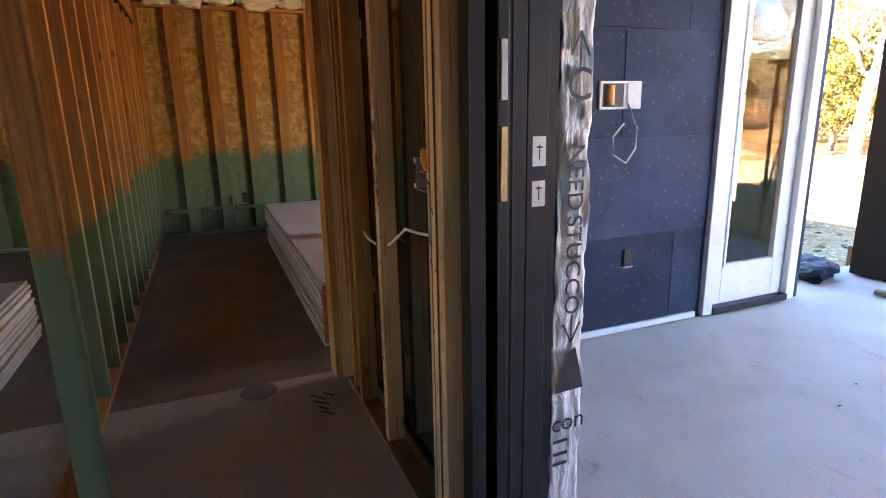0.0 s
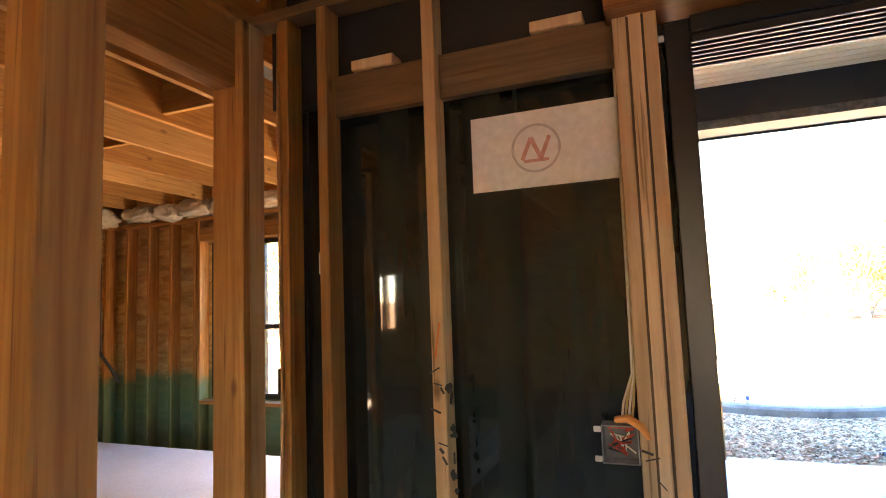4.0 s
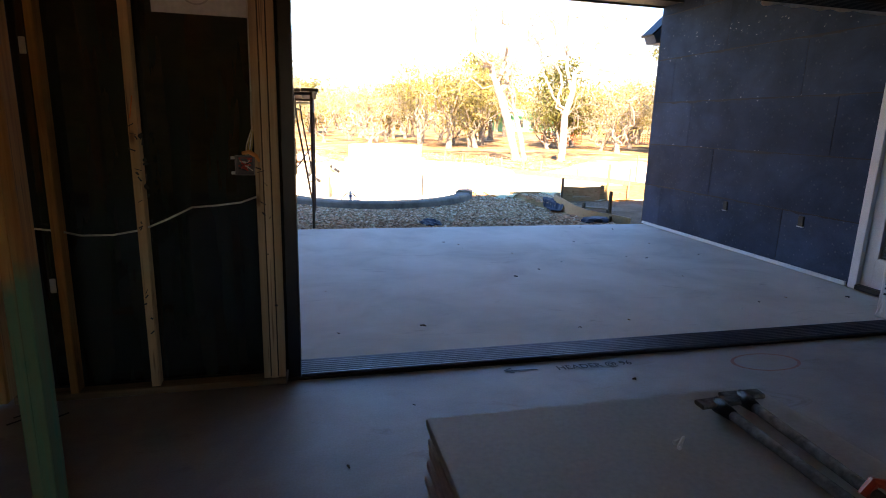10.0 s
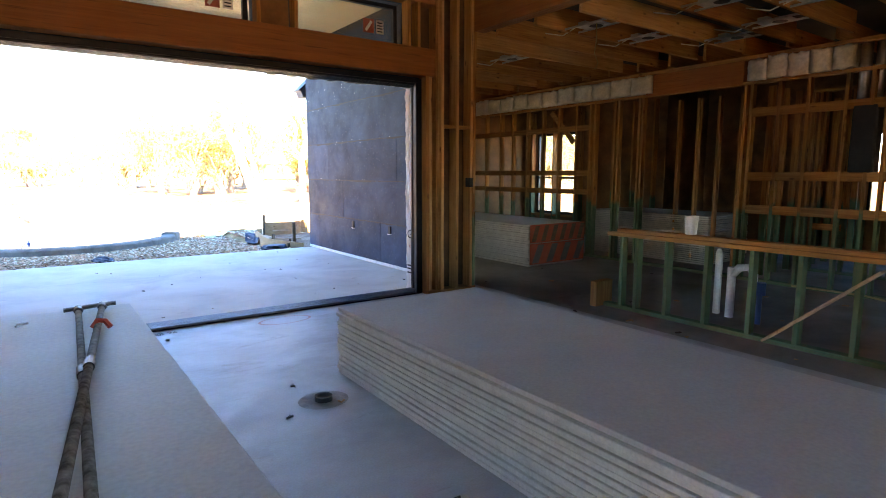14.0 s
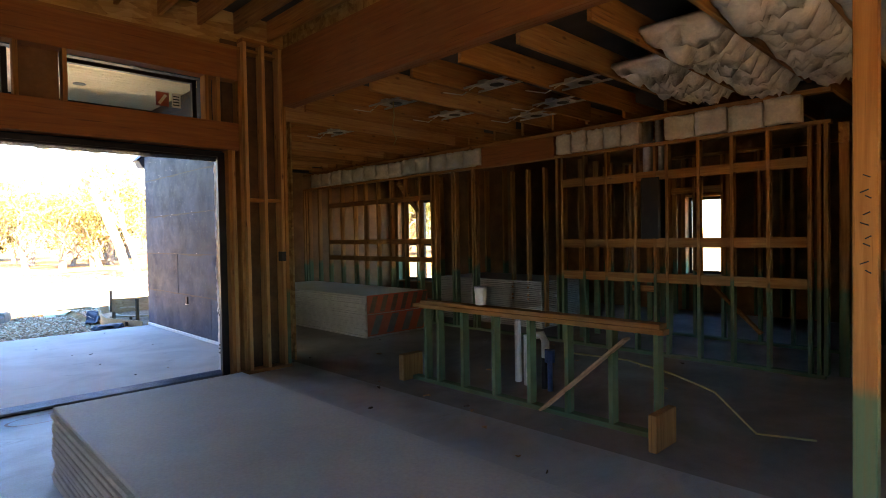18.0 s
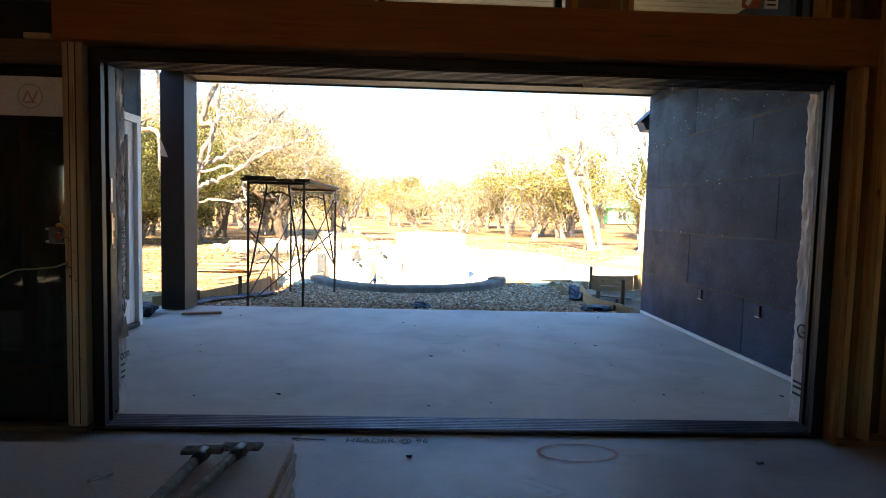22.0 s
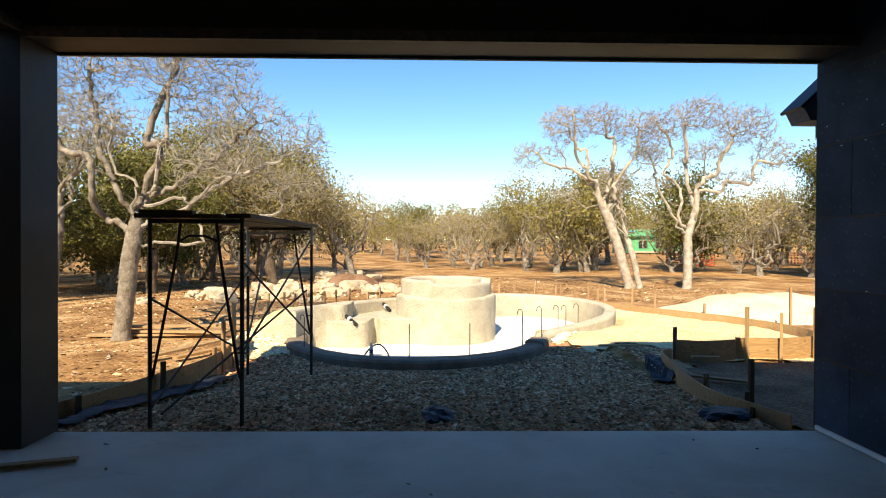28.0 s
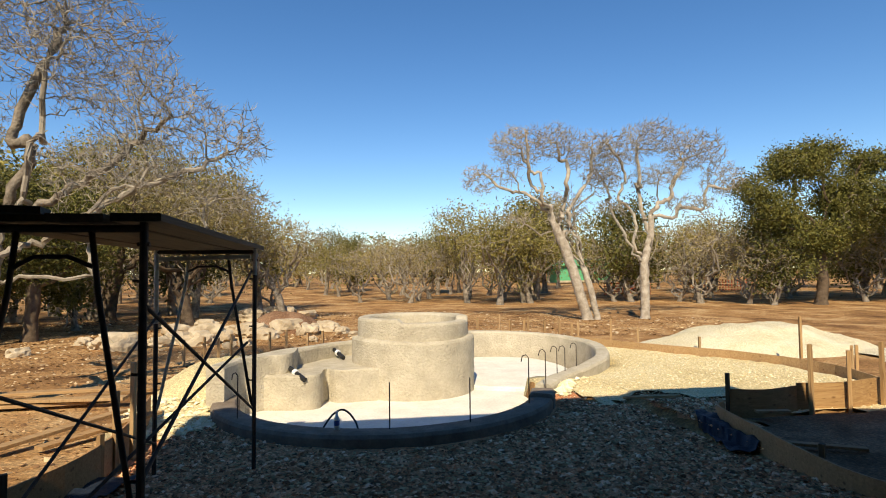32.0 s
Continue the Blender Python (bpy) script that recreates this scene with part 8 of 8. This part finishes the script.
# ---------------------------------------------------------------- house wrap, writing, small patio things
def diag_strip(p0, p1, z0, z1, seed, label):
    a, b = Vector(p0), Vector(p1)
    d = (b - a).normalized()
    nr = Vector((d.y, -d.x))
    nx_, nz = 12, 260
    vs, fs = [], []
    for j in range(nz + 1):
        z = z0 + (z1 - z0) * j / nz
        e = 0.012 * noise.noise(Vector((seed, z * 5, 4)))
        for i in range(nx_ + 1):
            q = a.lerp(b, i / nx_) + d * e * (i / nx_)
            q = q + nr * (0.017 * noise.noise(Vector((i * 0.9 + seed, z * 4, 1))) + 0.013 * noise.noise(Vector((i * 1.3, z * 15, seed))) + 0.007 * abs(noise.noise(Vector((i * 0.6, z * 34, seed + 5)))))
            vs.append((q.x, q.y, z))
    for j in range(nz):
        for i in range(nx_):
            k = j * (nx_ + 1) + i
            fs.append((k, k + 1, k + nx_ + 2, k + nx_ + 1))
    ob = part("house_wrap_strip", (vs, fs), WRAP, smooth=True)
    ob.modifiers.new("thickness", "SOLIDIFY").thickness = 0.002
    return tagged(ob, label, "house wrap")


diag_strip((-0.172, 0.33), (-0.178, 0.455), -0.03, 2.44, 3, "crumpled white house wrap strip with marker writing")
diag_strip((4.862, 0.21), (4.852, 0.415), -0.03, 2.44, 9, "crumpled white house wrap strip with a black letter")


def head_strip(x0, x1, y, z0, z1, seed, label):
    """Torn house wrap along the outer edge of the door head, its lower edge ragged."""
    nx, nz = 150, 5
    vs, fs = [], []
    for i in range(nx + 1):
        x = x0 + (x1 - x0) * i / nx
        low = z0 + 0.022 * noise.noise(Vector((x * 2.1, seed, 0))) + 0.012 * noise.noise(Vector((x * 9, seed, 3)))
        for j in range(nz + 1):
            v = j / nz
            vs.append((x, y + 0.014 * noise.noise(Vector((x * 13, v * 2, seed))) + 0.006 * noise.noise(Vector((x * 40, v * 5, 1))), low + (z1 - low) * v))
    for i in range(nx):
        for j in range(nz):
            k = i * (nz + 1) + j
            fs.append((k, k + nz + 1, k + nz + 2, k + 1))
    ob = part("house_wrap_strip", (vs, fs), WRAP, smooth=True)
    ob.modifiers.new("thickness", "SOLIDIFY").thickness = 0.002
    return tagged(ob, label, "house wrap")


head_strip(3.12, 4.86, 0.318, 2.412, 2.478, 5, "torn crumpled house wrap along the door head")


def words(text, size, m, material, label, name="writing", parent=None):
    cu = bpy.data.curves.new(name, "FONT")
    cu.body, cu.size, cu.extrude = text, size, 0.0006
    cu.align_x = "CENTER"
    tmp = bpy.data.objects.new("tmp_text", cu)
    me = bpy.data.meshes.new_from_object(tmp)
    bpy.data.objects.remove(tmp)
    me.materials.append(material)
    ob = new(name, me)
    ob.matrix_world = m
    if parent:
        ob.parent = parent
        return ob
    return tagged(ob, label, "writing")


def facing(p, normal, up):
    z = Vector(normal).normalized()
    y = Vector(up)
    y = (y - z * y.dot(z)).normalized()
    x = y.cross(z)
    m = Matrix((x, y, z)).transposed().to_4x4()
    return Matrix.Translation(p) @ m


ALONG = Vector((-0.006, 0.125, 0)).normalized()
NW = Vector((0.125, 0.006, 0)).normalized()
ctr = Vector((-0.175, 0.392, 0)) + NW * 0.02
for txt, z, s in (("NEED", 1.26, 0.085), ("STUCCO", 0.97, 0.085)):
    words(txt, s, facing(ctr + Vector((0, 0, z)) - ALONG * 0.03, NW, ALONG), INK, "black marker word on house wrap", parent=None)
words("C", 0.14, facing(ctr + Vector((0, 0, 1.50)), NW, (0, 0, 1)), INK, "black marker letter on house wrap")
for z0, z1, zt in ((1.58, 1.70, 1.70), (0.80, 0.70, 0.70)):
    s = 1 if z1 > z0 else -1
    ar = thing("marker_arrow", "black marker arrow on house wrap", "writing")
    side = ALONG
    part("shaft", stick(ctr + Vector((0, 0, z0)), ctr + Vector((0, 0, z1)), 0.006, 0.002, NW, 0.0), INK, ar)
    for q in (-1, 1):
        part("barb", stick(ctr + Vector((0, 0, zt)), ctr + side * 0.035 * q + Vector((0, 0, zt - s * 0.07)), 0.006, 0.002, NW, 0.0), INK, ar)
part("printed_mark", (lambda c, s: ([c + s * -0.06 + Vector((0, 0, 0.52)), c + s * 0.06 + Vector((0, 0, 0.52)), c + s * 0.02 + Vector((0, 0, 0.68)), c + s * -0.02 + Vector((0, 0, 0.66))], [(0, 1, 2, 3)]))(ctr, ALONG), INK)
tagged(bpy.data.objects["printed_mark"], "black printed shape on house wrap", "writing")
words("con", 0.095, facing(ctr + Vector((0, 0, 0.37)), NW, (0, 0, 1)), INK, "black printed letters on house wrap")
for z in (0.33, 0.28, 0.24):
    part("text_bar", stick(ctr - ALONG * 0.06 + Vector((0, 0, z)), ctr + Vector((0, 0, z)), 0.012, 0.002, NW, 0.0), INK)
NR = Vector((-0.205, -0.01, 0)).normalized()
cr = Vector((4.857, 0.31, 0)) + NR * 0.022
words("G", 0.15, facing(cr + Vector((0, 0, 0.62)), NR, (0, 0, 1)), INK, "black letter on house wrap")
words("x", 0.09, facing(cr + Vector((0, 0, 0.50)), NR, (0, 0, 1)), RED_INK, "red marker cross on house wrap")
for z in (0.28, 0.24, 0.19):
    part("text_bar", stick(cr + Vector((0.0, 0.06, z)), cr + Vector((0.0, -0.05, z)), 0.018, 0.002, NR, 0.0), INK)
for ob in [o for o in bpy.data.objects if o.name.startswith("text_bar") and o.parent is None]:
    tagged(ob, "small unreadable printed line on house wrap", "writing")
words("HEADER @ 96", 0.085, Matrix.Translation((1.80, -0.20, 0.0042)), INK, "marker note on the slab beside the door track")

hd = thing("floor_arrow", "thin marker arrow on the slab before the note", "writing")
part("shaft", stick((1.18, -0.15, 0.004), (1.40, -0.165, 0.004), 0.01, 0.002, (0, 0, 1), 0.0), INK, hd)
for q in (-1, 1):
    part("barb", stick((1.18, -0.15, 0.004), (1.235, -0.153 + 0.035 * q, 0.004), 0.01, 0.002, (0, 0, 1), 0.0), INK, hd)
# red chalk circle on the slab by the track
vs, fs = [], []
for i in range(40):
    a = 2 * math.pi * i / 40
    for r_ in (0.155, 0.172):
        vs.append((3.0 + 1.5 * r_ * math.cos(a), -0.33 + r_ * 0.8 * math.sin(a), 0.0042))
for i in range(40):
    j = (i + 1) % 40
    fs.append((2 * i, 2 * i + 1, 2 * j + 1, 2 * j))
tagged(part("chalk_circle", (vs, fs), PINK_CHALK), "faint red chalk circle on the slab", "chalk mark")
# marker scribble by the pocket wall
for i, (a, b) in enumerate((((-1.50, -0.24), (-1.44, -0.19)), ((-1.50, -0.31), (-1.42, -0.24)), ((-1.43, -0.31), (-1.36, -0.23)), ((-1.36, -0.29), (-1.31, -0.25)), ((-1.31, -0.29), (-1.25, -0.23)))):
    tagged(part("floor_mark", stick((*a, 0.0035), (*b, 0.0035), 0.012, 0.002, (0, 0, 1), 0.0), INK), "unreadable marker note on the slab", "writing")


def wall_outlet(x, y, z, face):
    t = thing("wall_outlet", "black outdoor outlet box set in the wall", "outlet", "patio outlets", at=(x, y, z))
    part("plate", box(-0.012 * face if face > 0 else -0.012, 0.012, -0.035, 0.035, -0.06, 0.06, 0.004), BLACK_P, t)
    part("rim", box(-0.016, 0.016, -0.042, 0.042, -0.066, -0.058, 0.002), PVC, t)
    return t


for y in (3.2, 1.97):
    wall_outlet(RX0 - 0.012, y, 0.54, -1)
# lapped sheets of lath on the patio walls
def lath_sheets(name_wall, x, face, y0, y1, z1, door):
    wall = bpy.data.objects[name_wall]
    r = random.Random(len(name_wall))
    z, row = -0.02, 0
    while z < z1:
        h = min(0.655, z1 - z)
        y = y0 - (0.4, 1.5, 0.9)[row % 3]
        while y < y1:
            w = 2.42
            a, b = max(y, y0), min(y + w, y1)
            y += w
            spans = [(a, b)] if z > door[3] + 0.1 else [(a, min(b, door[0])), (max(a, door[1]), b)]
            for p, q in spans:
                if q - p > 0.06:
                    d = face * (0.004 + r.uniform(0, 0.003))
                    xs = sorted((x + face * 0.0005, x + d))
                    part("lath_sheet", box(xs[0], xs[1], p + 0.004, q - 0.004, z + 0.006, z + h - 0.006, 0.001), LATH_SHEET, wall)
        z += h
        row += 1


lath_sheets("wall_patio_east", RX0, -1, 0.24, PY + 0.04, 3.74, DOOR_R)
lath_sheets("wall_patio_west", LX1 + 0.02, 1, 0.24, 3.60, 3.74, DOOR_L)
# bright staples and torn paper flecks on the lath of the east patio wall
r = random.Random(41)
bm = bmesh.new()
for k in range(90):
    row = k % 5
    y = r.uniform(0.3, 5.0)
    z = (2.62, 2.86, 2.74, 1.945, 1.29)[row] + r.gauss(0, 0.05 if row < 3 else 0.012) + (0.09 * (5 - y) / 5 if row < 3 else 0)
    if DOOR_R[0] - 0.12 < y < DOOR_R[1] + 0.12 and z < DOOR_R[3] + 0.12:
        continue
    w, h = r.uniform(0.003, 0.009), r.uniform(0.0015, 0.004)
    bm_box(bm, RX0 - 0.0095, RX0 - 0.0035, y - w, y + w, z - h, z + h)
tagged(part("lath_staples", bm, STEEL_G), "bright staples and flecks on black lath", "staples", kind="stuff")
# ragged dark laps where the sheets overlap
for z0 in (0.635, 1.29, 1.945, 2.60):
    vs, fs = [], []
    n = 90
    ya = 0.3 if z0 > DOOR_R[3] else DOOR_R[1] + 0.16
    for i in range(n + 1):
        y = ya + (PY - ya) * i / n
        a = 0.012 + 0.03 * max(noise.noise(Vector((y * 3.1, z0 * 9, 2))), -0.2) + 0.012 * noise.noise(Vector((y * 17, z0, 5)))
        for x in (RX0 - 0.008, RX0 - 0.0105):
            vs += [(x, y, z0 - max(a, 0.003)), (x, y, z0 + 0.006)]
    for i in range(n):
        k = i * 4
        fs += [(k, k + 4, k + 5, k + 1), (k + 3, k + 7, k + 6, k + 2), (k + 2, k + 6, k + 4, k), (k + 1, k + 5, k + 7, k + 3)]
    part("paper_lap", (vs, fs), FELT, bpy.data.objects["wall_patio_east"], "ragged dark lap of building paper")
# loose wrap flap on the column
flap = [(-1.835, 4.616, 2.47), (-1.79, 4.612, 2.40), (-1.705, 4.606, 2.19), (-1.80, 4.612, 2.205)]
part("wrap_flap", (flap + [(a, b - 0.004, c) for a, b, c in flap], [(0, 1, 2, 3), (7, 6, 5, 4), (0, 4, 5, 1), (1, 5, 6, 2), (2, 6, 7, 3), (3, 7, 4, 0)]), WRAP)
tagged(bpy.data.objects["wrap_flap"], "torn white wrap flap on the black column", "house wrap")


def ceiling_can(x, y, z, turn, half=0.195):
    """A bare metal light housing on its pan, with a spring arm and a cable."""
    t = thing("ceiling_can_light", "bare galvanised can light housing between ceiling joists", "downlight", "unfinished can lights", at=(x, y, z))
    t.rotation_euler = (0, 0, turn)
    part("pan", box(-0.17, 0.17, -0.11, 0.11, 0.012, 0.018, 0.001), STEEL_G, t)
    part("can", tube([(-0.05, 0, 0.0), (-0.05, 0, 0.012)], 0.085, 18), STEEL_G, t)
    part("hole", tube([(-0.05, 0, -0.002), (-0.05, 0, -0.001)], 0.072, 18), BLACK_P, t)
    part("wiring_box", box(0.06, 0.16, -0.05, 0.05, 0.018, 0.07, 0.002), STEEL_G, t)
    part("hanger_bar", box(-half, half, -0.118, -0.108, 0.0, 0.02, 0.001), STEEL_G, t)
    part("hanger_bar", box(-half, half, 0.108, 0.118, 0.0, 0.02, 0.001), STEEL_G, t)
    part("cable", tube([(0.1, 0.0, 0.05), (0.2, 0.05, 0.02), (0.42, 0.0, -0.015), (0.6, 0.1, 0.03)], 0.006, 6), CABLE_W, t)
    return t


for x, y, a in ((6.65, 0.54, 1.57), (6.15, -1.32, 1.57), (7.08, -1.32, 1.57), (6.4, -2.56, 1.57), (7.55, -2.56, 1.57), (7.9, -1.94, 1.57), (7.0, -3.18, 1.57)):
    ceiling_can(x, y, 2.985, a, 0.290)
for x, y in ((3.45, -1.01), (0.6, -1.2), (4.92, -1.66), (1.9, -3.0)):
    ceiling_can(round((x + 1.5 - 0.2) / 0.405) * 0.405 - 1.5 + 0.2025, y, 3.852, 0.0)
hang = tube([(6.0, -1.5, 2.96), (6.03, -1.48, 2.80), (5.98, -1.5, 2.66), (6.02, -1.52, 2.56), (6.0, -1.5, 2.50)], 0.006, 6)
tagged(part("hanging_cable", hang, CABLE_Y, smooth=True), "yellow cable hanging from the kitchen ceiling", "cable")
for i, (a, b) in enumerate((((2.6, -1.3, 3.845), (4.9, -1.15, 3.845)), ((3.2, -0.5, 3.845), (5.2, -2.2, 3.845)), ((0.2, -1.6, 3.845), (2.4, -1.0, 3.845)))):
    m = Vector(a).lerp(Vector(b), 0.5) - Vector((0, 0, 0.05))
    tagged(part("ceiling_cable", tube([a, m, b], 0.006, 6), CABLE_W, smooth=True), "white cable stapled under the joists", "cable")
wall_outlet(LX1 + 0.03, 1.86, 0.49, 1)
tb = thing("junction_box", "white twin wall box with orange cap and looped wire", "junction box", at=(LX1 + 0.03, 1.73, 1.55))
part("back_plate", box(-0.01, 0.012, -0.16, 0.16, -0.085, 0.085, 0.004), PVC, tb)
part("recess", box(0.0125, 0.014, -0.14, 0.02, -0.07, 0.07, 0.0), BLACK_P, tb)
part("cap", tube([(0.015, -0.09, -0.06), (0.015, -0.09, 0.06)], 0.03, 12), ORANGE_P, tb, "orange cap")
part("cover", box(0.0125, 0.022, 0.04, 0.15, -0.07, 0.07, 0.003), PVC, tb)
part("wire_loop", tube([(0.02, 0.05, -0.05), (0.03, 0.12, -0.2), (0.03, 0.12, -0.33), (0.03, 0.05, -0.42), (0.03, -0.06, -0.36), (0.03, -0.06, -0.25), (0.03, 0.02, -0.17)], 0.006, 6), CABLE_W, tb, smooth=True)
tagged(part("scrap_wood", stick((-1.35, 4.2, -0.015), (-0.85, 4.35, -0.015), 0.07, 0.03, (0, 0, 1), 0.003), FORM_OLD), "scrap of wood on the patio slab", "board")
rock(-1.9, 4.25, 0.22, 50, TARP, 0.5, 0.2, "heap of dark crumpled plastic by the column", "plastic_lump")
bpy.data.objects["plastic_lump"].location.z = 0.02
rs = random.Random(77)
for i in range(34):
    x, y = rs.uniform(-1.0, 5.2), rs.uniform(0.4, 4.9)
    debris("wood_chip", x, y, -0.029, rs.uniform(0.009, 0.026), (STAKE_D, BLACK_P, FORM_OLD, PAPER)[i % 4], i, "small dark scrap on the patio slab")
for i in range(36):
    x, y = rs.uniform(-0.4, 5.4), rs.uniform(-6.0, -0.3)
    if (0.2 < x < 1.7 and y > -5 and y < -1.7) or (2.7 < x < 4.2 and -5.1 < y < -1.9):
        continue
    debris("wood_chip", x, y, 0.001, rs.uniform(0.01, 0.03), (STAKE_D, BLACK_P, FORM_OLD)[i % 3], 100 + i, "small dark scrap on the indoor slab")
for i in range(24):
    debris("wood_chip", rs.uniform(5.0, 8.6), rs.uniform(-6.0, 0.4), 0.001, rs.uniform(0.012, 0.04), (STAKE_D, FORM_OLD)[i % 2], 200 + i, "small wood scrap on the kitchen slab")
